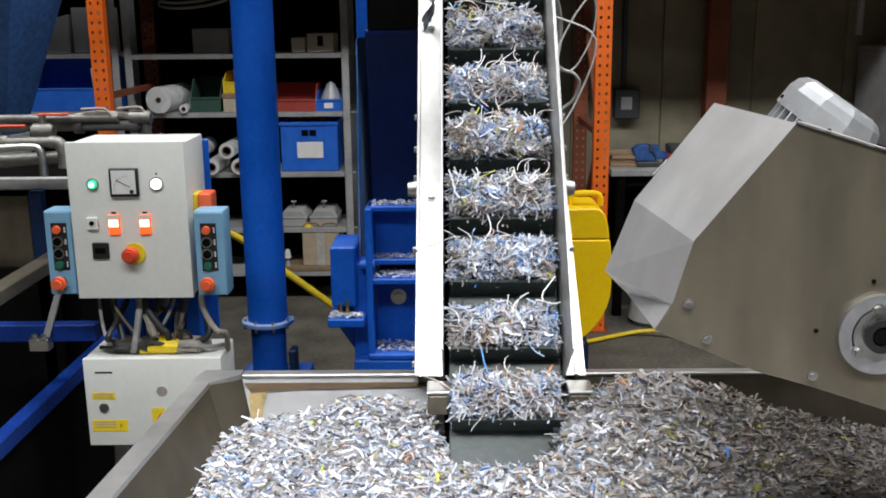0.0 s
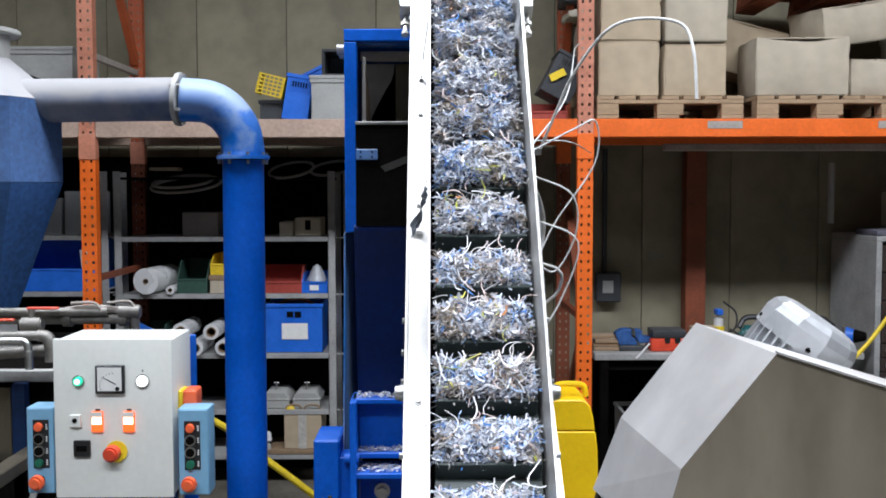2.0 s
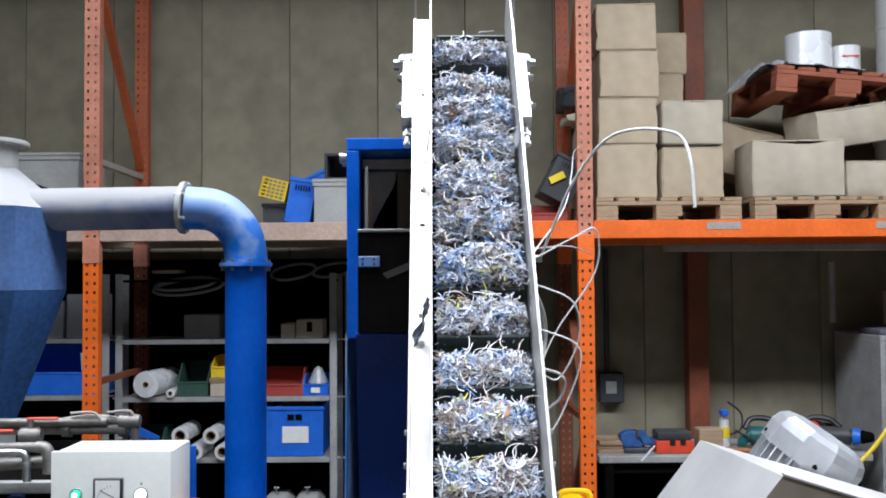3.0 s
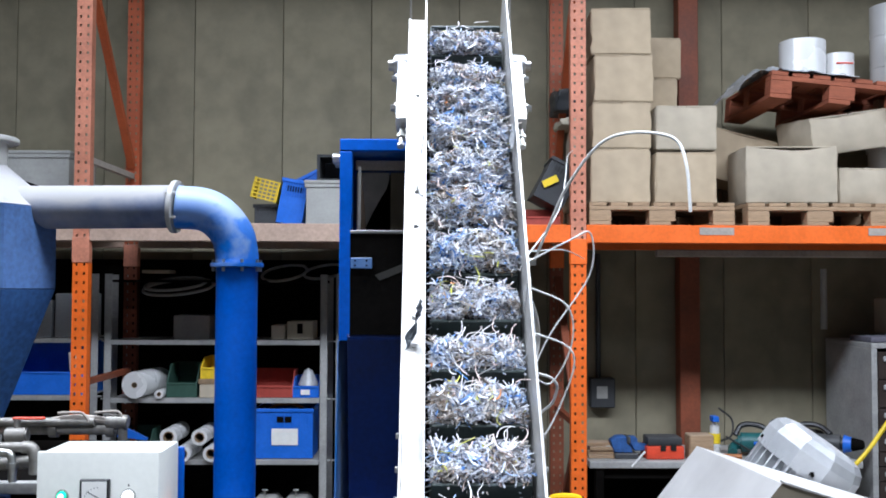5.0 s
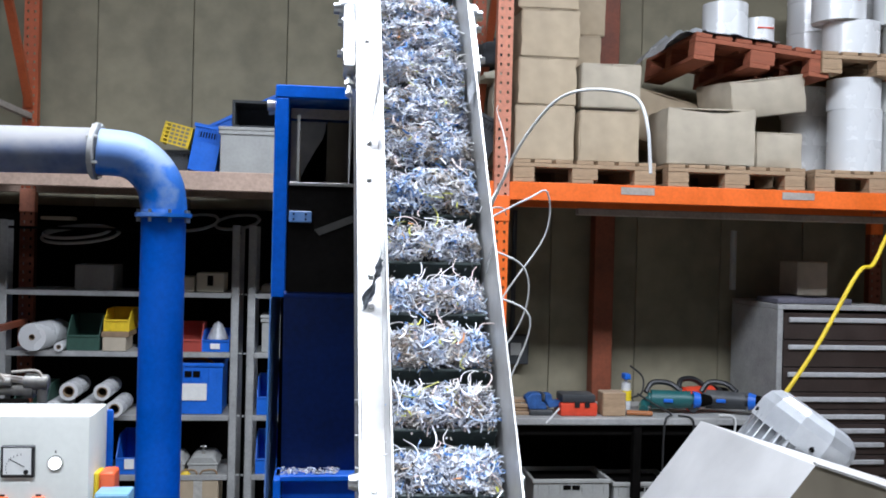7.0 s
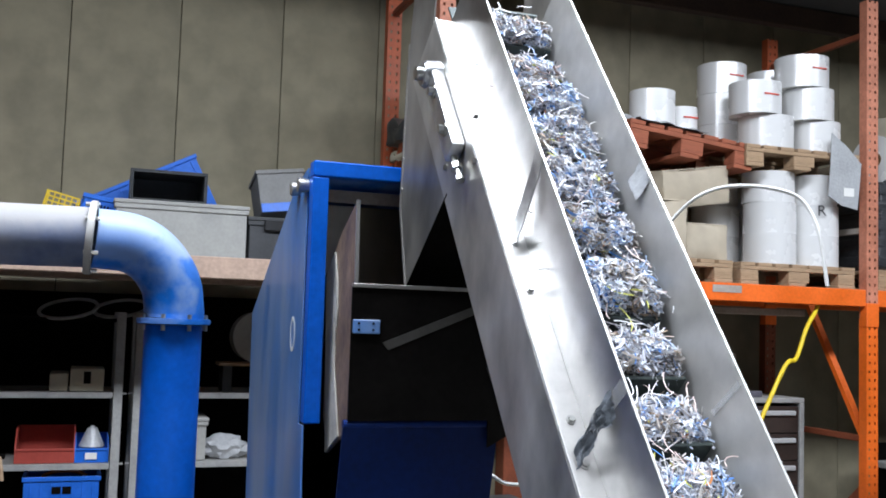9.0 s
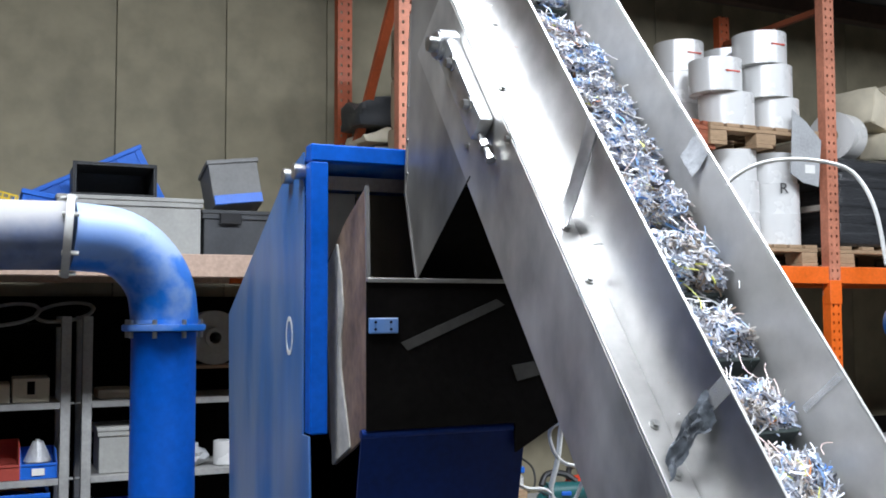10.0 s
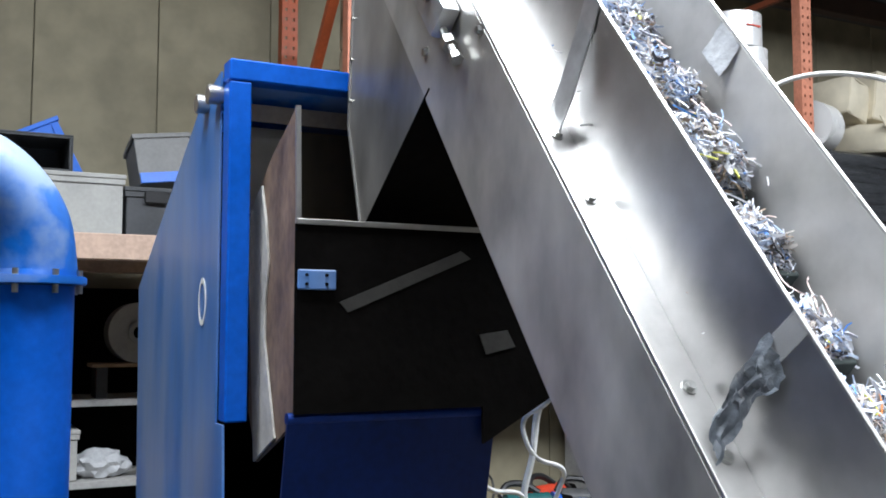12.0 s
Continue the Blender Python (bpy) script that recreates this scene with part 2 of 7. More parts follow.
CABLE_WHITE = mat("pale_cable", (0.62, 0.62, 0.6), 0.5, scale=30, vary=0.1, bump=0.03)
CABLE_BLACK = mat("black_cable", (0.02, 0.02, 0.02), 0.5, scale=30, vary=0.2, bump=0.05)
TEAL = mat("teal_tool_housing", (0.015, 0.10, 0.10), 0.45, scale=20, vary=0.2, bump=0.05)
CLEAR_FILM = mat("hazy_film", (0.40, 0.41, 0.42), 0.25, scale=6, vary=0.2, bump=0.3)
TAPE = mat("clear_adhesive_tape", (0.55, 0.56, 0.57), 0.2, scale=12, vary=0.3, bump=0.2)
TAPE.node_tree.nodes["Principled BSDF"].inputs["Alpha"].default_value = 0.28
STREAK = mat("wiped_dust", (0.032, 0.03, 0.026), 0.8, scale=20, vary=0.3)
HEAP_CORE = mat("matted_grey_shreds", (0.28, 0.275, 0.28), 0.9, scale=60, vary=0.6, fine=200, bump=0.5)
# dark core colour that paints the shade in a clump's gaps
SHRED_CORE = mat("shade_between_shreds", (0.06, 0.06, 0.065), 0.9, scale=60, vary=0.6, fine=200, bump=0.5)
CABLE_DULL = mat("torn_grey_rubber", (0.17, 0.19, 0.215), 0.3, scale=24, vary=0.7, bump=0.4)
SHREDS = mixed("shredded_wire_jacket", [(0, (0.39, 0.40, 0.44)), (0.20, (0.55, 0.56, 0.62)), (0.40, (0.71, 0.72, 0.78)), (0.54, (0.07, 0.07, 0.08)),
               (0.63, (0.46, 0.54, 0.67)), (0.77, (0.11, 0.27, 0.64)), (0.79, (0.51, 0.48, 0.44)), (0.86, (0.84, 0.84, 0.85)),
               (0.93, (0.62, 0.49, 0.46)), (0.965, (0.46, 0.34, 0.24)), (0.988, (0.52, 0.52, 0.07)), (0.994, (0.68, 0.27, 0.08))], 0.55)
SHREDS_BLUE = mixed("blue_wire_jacket", [(0, (0.18, 0.34, 0.66)), (0.12, (0.42, 0.52, 0.68)), (0.45, (0.05, 0.06, 0.08)), (0.55, (0.55, 0.62, 0.73)), (0.75, (0.74, 0.78, 0.83)),
                    (0.88, (0.06, 0.20, 0.56))], 0.55)
STRANDS = mixed("long_jacket_strands", [(0, (0.84, 0.84, 0.85)), (0.35, (0.66, 0.64, 0.62)), (0.6, (0.64, 0.51, 0.47)), (0.78, (0.34, 0.46, 0.68)), (0.9, (0.07, 0.28, 0.71)), (0.96, (0.48, 0.48, 0.09))], 0.55)
# tan jackets, lowered in value partly for shade on the heap
SHREDS_TAN = mixed("tan_wire_jacket", [(0, (0.30, 0.265, 0.235)), (0.25, (0.40, 0.355, 0.315)), (0.45, (0.50, 0.465, 0.43)), (0.60, (0.07, 0.06, 0.05)),
                   (0.72, (0.30, 0.225, 0.16)), (0.84, (0.28, 0.31, 0.37)), (0.88, (0.56, 0.53, 0.50)), (0.95, (0.40, 0.29, 0.25)), (0.985, (0.46, 0.46, 0.05))], 0.6)


# ---- building helpers ----
PLACE = {}


def thing(name, base, label, category, group="", turn=(0, 0, 0)):
    """A top-level Empty at a thing's base; its parts are given in world metres."""
    ob = new(name)
    ob.empty_display_size = 0.05
    ob.matrix_basis = pose(*base, *turn)
    PLACE[ob] = ob.matrix_basis.copy()
    return tagged(ob, label, category, group)


def finish(bm, name, material, smooth=True):
    me = bpy.data.meshes.new(name)
    bmesh.ops.recalc_face_normals(bm, faces=bm.faces)
    bm.to_mesh(me)
    bm.free()
    me.materials.append(material)
    if smooth:
        me.polygons.foreach_set("use_smooth", [True] * len(me.polygons))
        me.set_sharp_from_angle(angle=radians(35))
    return me


def part(name, bm, material, parent, label="", local=False, smooth=True):
    """Links a bmesh as one mesh under a thing or a part."""
    if not local:
        bm.transform(PLACE[parent].inverted())
    ob = new(name, finish(bm, name, material, smooth))
    ob.parent = parent
    PLACE[ob] = PLACE[parent]
    if label:
        ob["label"] = label
    return ob


def solo(name, bm, material, base, label, category="", group="", kind=""):
    """A thing of one mesh, its origin at base."""
    m = pose(*base)
    bm.transform(m.inverted())
    ob = new(name, finish(bm, name, material))
    ob.matrix_basis = m
    PLACE[ob] = m
    return tagged(ob, label, category, group, kind)


def shape():
    return bmesh.new()


def box(x0, x1, y0, y1, z0, z1, bevel=0.004, bm=None, m=None, seg=1):
    own = bmesh.new()
    bmesh.ops.create_cube(own, size=1)
    for v in own.verts:
        v.co = Vector(((x0 + x1) / 2 + v.co.x * (x1 - x0), (y0 + y1) / 2 + v.co.y * (y1 - y0), (z0 + z1) / 2 + v.co.z * (z1 - z0)))
    if bevel:
        bevel = min(bevel, 0.3 * min(abs(x1 - x0), abs(y1 - y0), abs(z1 - z0)))
        bmesh.ops.bevel(own, geom=own.edges[:], offset=bevel, segments=seg, affect="EDGES", profile=0.6)
    if m:
        own.transform(m)
    return join(bm, own)


def join(bm, own):
    if bm is None:
        return own
    me = bpy.data.meshes.new("tmp")
    own.to_mesh(me)
    own.free()
    bm.from_mesh(me)
    bpy.data.meshes.remove(me)
    return bm


def prism(points, axis, a, b, bevel=0.0, bm=None, m=None):
    """A closed outline drawn across an axis and pushed along it from a to b. Points are the two other coordinates in order."""
    own = bmesh.new()

    def put(p, w):
        return {"x": (w, p[0], p[1]), "y": (p[0], w, p[1]), "z": (p[0], p[1], w)}[axis]
    va = [own.verts.new(put(p, a)) for p in points]
    vb = [own.verts.new(put(p, b)) for p in points]
    own.faces.new(va)
    own.faces.new(vb[::-1])
    for i in range(len(points)):
        j = (i + 1) % len(points)
        own.faces.new((va[i], vb[i], vb[j], va[j]))
    bmesh.ops.recalc_face_normals(own, faces=own.faces)
    if bevel:
        bmesh.ops.bevel(own, geom=own.edges[:], offset=bevel, segments=1, affect="EDGES")
    if m:
        own.transform(m)
    return join(bm, own)


def tube(a, b, r, r2=None, n=24, bm=None, caps=True, bevel=0.0):
    own = bmesh.new()
    a, b = Vector(a), Vector(b)
    d = b - a
    bmesh.ops.create_cone(own, cap_ends=caps, segments=n, radius1=r, radius2=r if r2 is None else r2, depth=d.length)
    if bevel:
        bmesh.ops.bevel(own, geom=[e for e in own.edges if e.calc_face_angle(0) > 0.9], offset=bevel, segments=2, affect="EDGES")
    own.transform(Matrix.Translation((a + b) / 2) @ d.to_track_quat("Z", "Y").to_matrix().to_4x4())
    return join(bm, own)


def ring(a, b, r_out, r_in, n=24, bm=None):
    """A pipe section with a hole through it, from a to b."""
    own = bmesh.new()
    a, b = Vector(a), Vector(b)
    h = (b - a).length
    loops = []
    for r, z in ((r_out, -h / 2), (r_out, h / 2), (r_in, h / 2), (r_in, -h / 2)):
        loops.append([own.verts.new((r * math.cos(k * math.tau / n), r * math.sin(k * math.tau / n), z)) for k in range(n)])
    for q in range(4):
        for k in range(n):
            own.faces.new((loops[q][k], loops[q][(k + 1) % n], loops[(q + 1) % 4][(k + 1) % n], loops[(q + 1) % 4][k]))
    own.transform(Matrix.Translation((a + b) / 2) @ (b - a).to_track_quat("Z", "Y").to_matrix().to_4x4())
    return join(bm, own)


def smooth_line(points, per=6):
    """Points of a smooth line through the given ones."""
    p = [Vector(q) for q in points]
    p = [2 * p[0] - p[1]] + p + [2 * p[-1] - p[-2]]
    out = []
    for i in range(1, len(p) - 2):
        for k in range(per):
            s = k / per
            a, b, c, d = p[i - 1:i + 3]
            out.append(0.5 * (2 * b + (c - a) * s + (2 * a - 5 * b + 4 * c - d) * s * s + (3 * b - a - 3 * c + d) * s ** 3))
    return out + [p[-2]]


def hose(points, r, n=8, per=6, bm=None):
    line = smooth_line(points, per)
    own = bmesh.new()
    rows = []
    side = None
    for i, c in enumerate(line):
        d = (line[min(i + 1, len(line) - 1)] - line[max(i - 1, 0)]).normalized()
        side = d.orthogonal().normalized() if side is None else (side - d * side.dot(d)).normalized()
        up = d.cross(side)
        rows.append([own.verts.new(c + r * (math.cos(k * math.tau / n) * side + math.sin(k * math.tau / n) * up)) for k in range(n)])
    for a, b in zip(rows, rows[1:]):
        for k in range(n):
            own.faces.new((a[k], a[(k + 1) % n], b[(k + 1) % n], b[k]))
    own.faces.new(rows[0][::-1])
    own.faces.new(rows[-1])
    return join(bm, own)


def bolt(at, way, r=0.009, h=0.008, bm=None):
    """A washer and a hexagon head."""
    at, way = Vector(at), Vector(way).normalized()
    bm = tube(at, at + way * h * 0.3, r * 1.45, n=14, bm=bm)
    return tube(at + way * h * 0.3, at + way * h, r, r * 0.92, n=6, bm=bm)


def structure(name, bm, material, label=""):
    ob = new(name, finish(bm, name, material))
    PLACE[ob] = Matrix()
    return tagged(ob, label, kind="structure")


# ---- the hall ----
WALL_Y, ROOF_Z = 6.40, 4.05
structure("floor", box(-7, 9, -5, WALL_Y, -0.2, 0, 0), FLOOR, "stained grey concrete workshop floor")


def wall_back():
    """Precast panels 0.58 m wide with open joints, standing in front of a dark core."""
    ob = structure("wall_north", box(-7, 9, WALL_Y + 0.02, WALL_Y + 0.2, 0, 4.6, 0), DARK, "wall of upright beige concrete panels with dark joints")
    first = None
    for k in range(-11, 15):
        x = 0.054 + 0.583 * k
        if first is None:
            bm = box(0.002, 0.581, WALL_Y, WALL_Y + 0.02, 0, 4.6, 0.003)
            first = finish(bm, "panel", CONCRETE)
        p = new("panel", first)
        p.parent = ob
        p.location.x = x


wall_back()
# unseen walls added to close the hall, dark to hold back fill
structure("wall_west", box(-7.2, -7, -5, WALL_Y, 0, 6.2, 0), UNSEEN_WALL)
structure("wall_east", box(9, 9.2, -5, WALL_Y, 0, 6.2, 0), UNSEEN_WALL)
structure("wall_south", box(-7, 9, -5.2, -5, 0, 6.2, 0), UNSEEN_WALL)


def roof():
    """A sheet roof that falls towards the back wall, open at the two rows of roof lights, with purlins under it."""
    def zz(y):
        return 4.12 + (WALL_Y - y) * 0.17
    bm = bmesh.new()
    for y0, y1, x0, x1 in ((2.72, WALL_Y + 0.2, -7.2, 9.2), (-0.53, 1.98, -7.2, 9.2), (-5.2, -1.27, -7.2, 9.2), (1.98, 2.72, -7.2, -2.2), (1.98, 2.72, 5.7, 9.2), (-1.27, -0.53, -7.2, -2.2), (-1.27, -0.53, 3.8, 9.2)):
        prism([(y0, zz(y0)), (y1, zz(y1)), (y1, zz(y1) + 0.06), (y0, zz(y0) + 0.06)], "x", x0, x1, bm=bm)
    structure("ceiling", bm, ROOF, "dark sheet roof over steel purlins")
    for y in (6.1, 5.2, 3.9):
        structure("trim_purlin", box(-7, 9, y - 0.04, y + 0.04, zz(y) - 0.15, zz(y) - 0.01, 0.005), RUSTY, "rusty steel purlin under the roof")


roof()


# ---- pallet racking ----
RACK_X, RACK_Y0, RACK_Y1 = (-4.145, -1.445, 1.255, 3.955, 6.655), 5.27, 6.24


def upright_bm(x, y, z0, z1):
    """A slotted channel post: web with two rows of holes, two returns."""
    w, d = 0.084, 0.06
    bm = box(x - w / 2, x - w / 2 + 0.004, y, y + d, z0, z1, 0)
    box(x + w / 2 - 0.004, x + w / 2, y, y + d, z0, z1, 0, bm)
    cols = (x - w / 2 + 0.004, x - 0.026, x - 0.014, x + 0.014, x + 0.026, x + w / 2 - 0.004)
    for i in (0, 2, 4):
        box(cols[i], cols[i + 1], y, y + 0.004, z0, z1, 0, bm)
    k, z = 0, z0
    while z < z1:
        for i in (1, 3):
            box(cols[i], cols[i + 1], y, y + 0.004, z, min(z + 0.034, z1), 0, bm)
        z += 0.05
    return bm


def rack():
    ob = thing("pallet_rack", (1.255, 5.5, 0), "orange pallet racking with slotted posts and dusty beams", "rack")
    for i, x in enumerate(RACK_X):
        for y in (RACK_Y0, RACK_Y1 - 0.06):
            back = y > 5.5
            # rear and lower steel takes darker orange copies, shade painted in
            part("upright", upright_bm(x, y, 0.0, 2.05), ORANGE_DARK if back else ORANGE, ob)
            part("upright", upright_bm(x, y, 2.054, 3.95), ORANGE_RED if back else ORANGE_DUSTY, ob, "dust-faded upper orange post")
            part("footplate", box(x - 0.07, x + 0.07, y - 0.02, y + 0.08, 0, 0.008, 0.002), ORANGE_DARK, ob)
            part("collar", box(x - 0.046, x + 0.046, y - 0.006, y + 0.05, 2.0, 2.14, 0.003), ORANGE if x > 0 else ORANGE_DUSTY, ob)
        for z0, z1, rev in ((0.25, 1.1, 0), (1.1, 1.95, 1), (2.62, 3.68, 0))[0 if x > 0 else 2:3 if abs(x) < 2 else 1]:
            ya, yb = (RACK_Y1 - 0.08, RACK_Y0 + 0.05) if rev else (RACK_Y0 + 0.05, RACK_Y1 - 0.08)
            own = prism([(ya, z1), (ya, z1 - 0.06), (yb, z0), (yb, z0 + 0.06)], "x", x - 0.022, x + 0.022)
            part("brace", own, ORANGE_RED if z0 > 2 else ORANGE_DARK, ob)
        if x > 2:
            part("brace", prism([(5.32, 1.31), (5.32, 1.37), (RACK_Y1 - 0.08, 2.74), (RACK_Y1 - 0.08, 2.68)], "x", x - 0.022, x + 0.022), ORANGE, ob)
        for z in (0.22, 1.1 if 0 < x < 2 else 1.33, 2.555, 3.74):
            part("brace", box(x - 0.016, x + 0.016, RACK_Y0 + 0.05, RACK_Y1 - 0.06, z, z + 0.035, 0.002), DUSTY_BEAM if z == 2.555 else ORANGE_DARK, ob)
    for i in range(4):
        x0, x1 = RACK_X[i] + 0.043, RACK_X[i + 1] - 0.043
        for y in (RACK_Y0 + 0.002, RACK_Y1 - 0.052):
            m = ORANGE if i >= 2 else BEAM_FADED
            xm = 0.62 if i == 1 else x1
            part("beam", box(x0, xm, y, y + 0.05, 2.118, 2.218, 0.004), m, ob, "" if i >= 2 else "beam faded and coated with dust")
            if i == 1:
                part("beam", box(xm + 0.002, x1, y, y + 0.05, 2.118, 2.218, 0.004), ORANGE, ob, "cleaner orange end of a beam")
        if i >= 2:
            for x in (x0 + 0.62, x0 + 1.55):
                part("sticker", box(x, x + 0.19, RACK_Y0 - 0.001, RACK_Y0 + 0.001, 2.165, 2.205, 0), DUSTY_BEAM, ob, "torn faded beam sticker")
    return ob


rack()


def deck(x0, x1, back=0.06):
    bm = box(x0, x1, RACK_Y0 + 0.06, RACK_Y1 - back, 2.195, 2.215, 0.002)
    solo("rack_deck", bm, DUSTY_BEAM, (x0, 5.3, 2.195), "dusty chipboard deck between the rack beams", "shelf board")


deck(-1.39, 1.20)
deck(-4.09, -1.50)
# two unseen decks, added to block roof light above the right-hand bays
deck(1.31, 3.90, -0.12)
deck(4.01, 6.60, -0.12)


# ---- sloping cleated conveyor ----
CONV = pose(0.542, 2.2, 1.8, 52, 0, 0)      # x across, y up the slope, z off the belt
SLOPE = Vector((0, math.cos(radians(52)), math.sin(radians(52))))
BELT_SPEED, CLEAT_PITCH, BELT_N = 0.0258, 0.138, -0.045


def conv_part(name, bm, material, parent, label=""):
    bm.transform(CONV)
    return part(name, bm, material, parent, label)


def conveyor():
    ob = thing("conveyor", (0.545, 1.6, 0.0), "steep stainless cleated conveyor with side guards", "conveyor")
    L, R, B = -0.115, 0.115, -0.885
    # guards: thin upright plates along the belt
    conv_part("side_guard", box(L - 0.002, L, B, 1.17, -0.06, 0.132, 0.0006), STEEL, ob)
    conv_part("side_guard", box(R, R + 0.002, B, 1.17, -0.06, 0.128, 0.0006), GUARD, ob)
    conv_part("guard_edge", box(L - 0.004, L + 0.001, B, 1.17, 0.132, 0.137, 0.001), FLANGE, ob, "bright folded guard edge")
    conv_part("guard_edge", box(R - 0.001, R + 0.004, B, 1.17, 0.128, 0.133, 0.001), FLANGE, ob, "bright folded guard edge")
    fz = -0.019
    for s, x0, x1 in ((-1, L - 0.052, L - 0.002), (1, R + 0.002, R + 0.022)):
        conv_part("flange", box(x0, x1, B, 1.15, fz - 0.004, fz, 0.0006), FLANGE, ob, "broad satin steel flange")
        xo = x0 if s < 0 else x1
        conv_part("frame_plate", box(xo - 0.002, xo + 0.002, B, 1.15, -0.215, fz - 0.004, 0.0006), STEEL_FRAME, ob, "smeared stainless frame side")
        conv_part("lip", box(xo - 0.0035, xo + 0.0035, B, 1.15, fz - 0.001, fz + 0.005, 0.001), FLANGE, ob)
        conv_part("lower_flange", box(min(xo, xo - s * 0.05), max(xo, xo - s * 0.05), B, 1.1, -0.219, -0.215, 0.0006), STEEL_DULL, ob)
        # bolts along the flange and the frame side
        for y in (-0.5, -0.075, 0.012, 0.30, 0.42, 0.80):
            conv_part("bolt", bolt((xo - s * 0.012 * (2.2 if s < 0 else 0.9), y, fz), (0, 0, 1), 0.0065, 0.007), ZINC, ob)
        for y, z in ((-0.85, -0.05), (-0.62, -0.02), (-0.45, -0.03), (-0.38, -0.03), (-0.30, -0.03), (0.66, -0.03), (0.70, -0.10), (0.78, -0.165)):
            conv_part("bolt", bolt((xo, y, z), (s, 0, 0), 0.007, 0.010), ZINC, ob)
        # take-up bearing at the head
        xs = xo + s * 0.002
        br = conv_part("take_up_unit", box(min(xs, xs + s * 0.034), max(xs, xs + s * 0.034), 0.73, 1.0, -0.105, -0.045, 0.012, seg=2), ALU, ob, "cast take-up bearing unit")
        conv_part("bearing_boss", tube((xs, 1.0, -0.075), (xs + s * 0.045, 1.0, -0.075), 0.036, 0.032, bevel=0.004), ALU, br)
        conv_part("shaft_end", tube((xs + s * 0.04, 1.0, -0.075), (xs + s * 0.062, 1.0, -0.075), 0.017, bevel=0.002), ZINC, br)
        for y in (0.79, 0.92):
            conv_part("bolt", bolt((xs + s * 0.034, y, -0.06), (s, 0, 0), 0.011, 0.016), ZINC, br)
        scr = tube((xs + s * 0.018, 0.66, -0.085), (xs + s * 0.018, 0.74, -0.085), 0.007, n=10)
        tube((xs + s * 0.018, 0.69, -0.085), (xs + s * 0.018, 0.705, -0.085), 0.013, n=6, bm=scr)
        tube((xs + s * 0.018, 0.655, -0.085), (xs + s * 0.018, 0.666, -0.085), 0.011, n=6, bm=scr)
        conv_part("adjusting_screw", scr, ZINC, br)
        # foot bearing
        conv_part("bolt", tube((xo, -0.47, -0.04), (xo + s * 0.022, -0.47, -0.04), 0.020, 0.014), ZINC, ob)
    # splayed mouth of the guard at the foot
    conv_part("mouth_wing", prism([(R + 0.022, -0.40), (R + 0.022, -0.885), (R + 0.040, -0.885)], "z", fz - 0.002, fz), FLANGE, ob)
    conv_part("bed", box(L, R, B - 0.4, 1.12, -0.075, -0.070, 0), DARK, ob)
    conv_part("bed", box(L, R, B - 0.2, 1.10, -0.20, -0.195, 0), STEEL_DULL, ob)
    # hood behind the head, and its cheeks
    for s, x in ((-1, L - 0.054), (1, R + 0.026)):
        w = [(2.80, 2.252), (3.085, 2.04), (3.152, 2.254), (3.115, 2.70), (3.06, 2.93), (2.90, 2.90), (2.95, 2.60)]
        pl = prism(w, "x", 0.545 + x - 0.0025, 0.545 + x + 0.0015)
        part("chute_cheek", pl, CHEEK, ob, "smeared stainless chute side plate")
        for k in range(5):
            z = 2.30 + 0.08 * k
            rv = tube((0.545 + x - 0.0025 + (0.004 if s > 0 else 0), 3.14 - 0.004 * k, z), (0.545 + x + s * 0.006, 3.14 - 0.004 * k, z), 0.004, n=8)
            part("rivet", rv, ZINC, ob)
    part("chute_back", prism([(3.085, 2.04), (3.152, 2.254), (3.117, 2.68), (3.112, 2.68), (3.147, 2.254), (3.080, 2.04)], "x", 0.37, 0.695), STEEL_DULL, ob)
    # near-black sheet across the chute underside, standing in for its shade
    part("chute_shade_sheet", prism([(2.80, 2.252), (3.085, 2.04), (3.083, 2.037), (2.798, 2.249)], "x", 0.372, 0.682), DARK, ob)
    conv_part("head_roller", tube((L + 0.004, 1.06, -0.10), (R - 0.004, 1.06, -0.10), 0.045), DARK, ob)
    # bent strip and torn tape on the left guard
    strip = shape()
    a = [(L - 0.004, 0.525, 0.137), (L - 0.006, 0.505, 0.10), (L - 0.018, 0.460, 0.03), (L - 0.026, 0.438, fz + 0.006)]
    for k in range(3):
        p, q = Vector(a[k]), Vector(a[k + 1])
        prism([(p.y - 0.02, p.z), (p.y + 0.02, p.z), (q.y + 0.02, q.z), (q.y - 0.02, q.z)], "x", p.x - 0.001, p.x + 0.001, bm=strip)
        for v in strip.verts[-8:]:
            v.co.x += (q.x - p.x) * (1 if abs(v.co.z - q.z) < 1e-4 else 0)
    conv_part("bent_strip", strip, ALU, ob, "bent strip clipped over the guard")
    torn = bmesh.new()
    nu, nv = 18, 10
    g = []
    for j in range(nv + 1):
        row = []
        for i in range(nu + 1):
            s, w = i / nu, j / nv - 0.5
            drop = max(0.0, s - 0.62) / 0.38
            wide = (0.058 - 0.026 * drop) * (0.8 + 0.5 * noise.noise((s * 5, 3.3, 0.0 if w < 0 else 4.0)))
            c = Vector((L - 0.005 - 0.012 * math.sin(3.1 * s) - 0.036 * drop, -0.028 - 0.012 * s - 0.032 * drop, 0.084 - 0.086 * min(1, s / 0.75) + 0.008))
            c.y += w * wide
            c.x -= abs(0.012 * noise.noise((s * 6, w * 4, 1.7)))
            c.z = max(fz + 0.003, c.z - 0.018 * drop + 0.007 * noise.noise((s * 5, w * 4, 9.1)) + 0.010 * w)
            row.append(torn.verts.new(c))
        g.append(row)
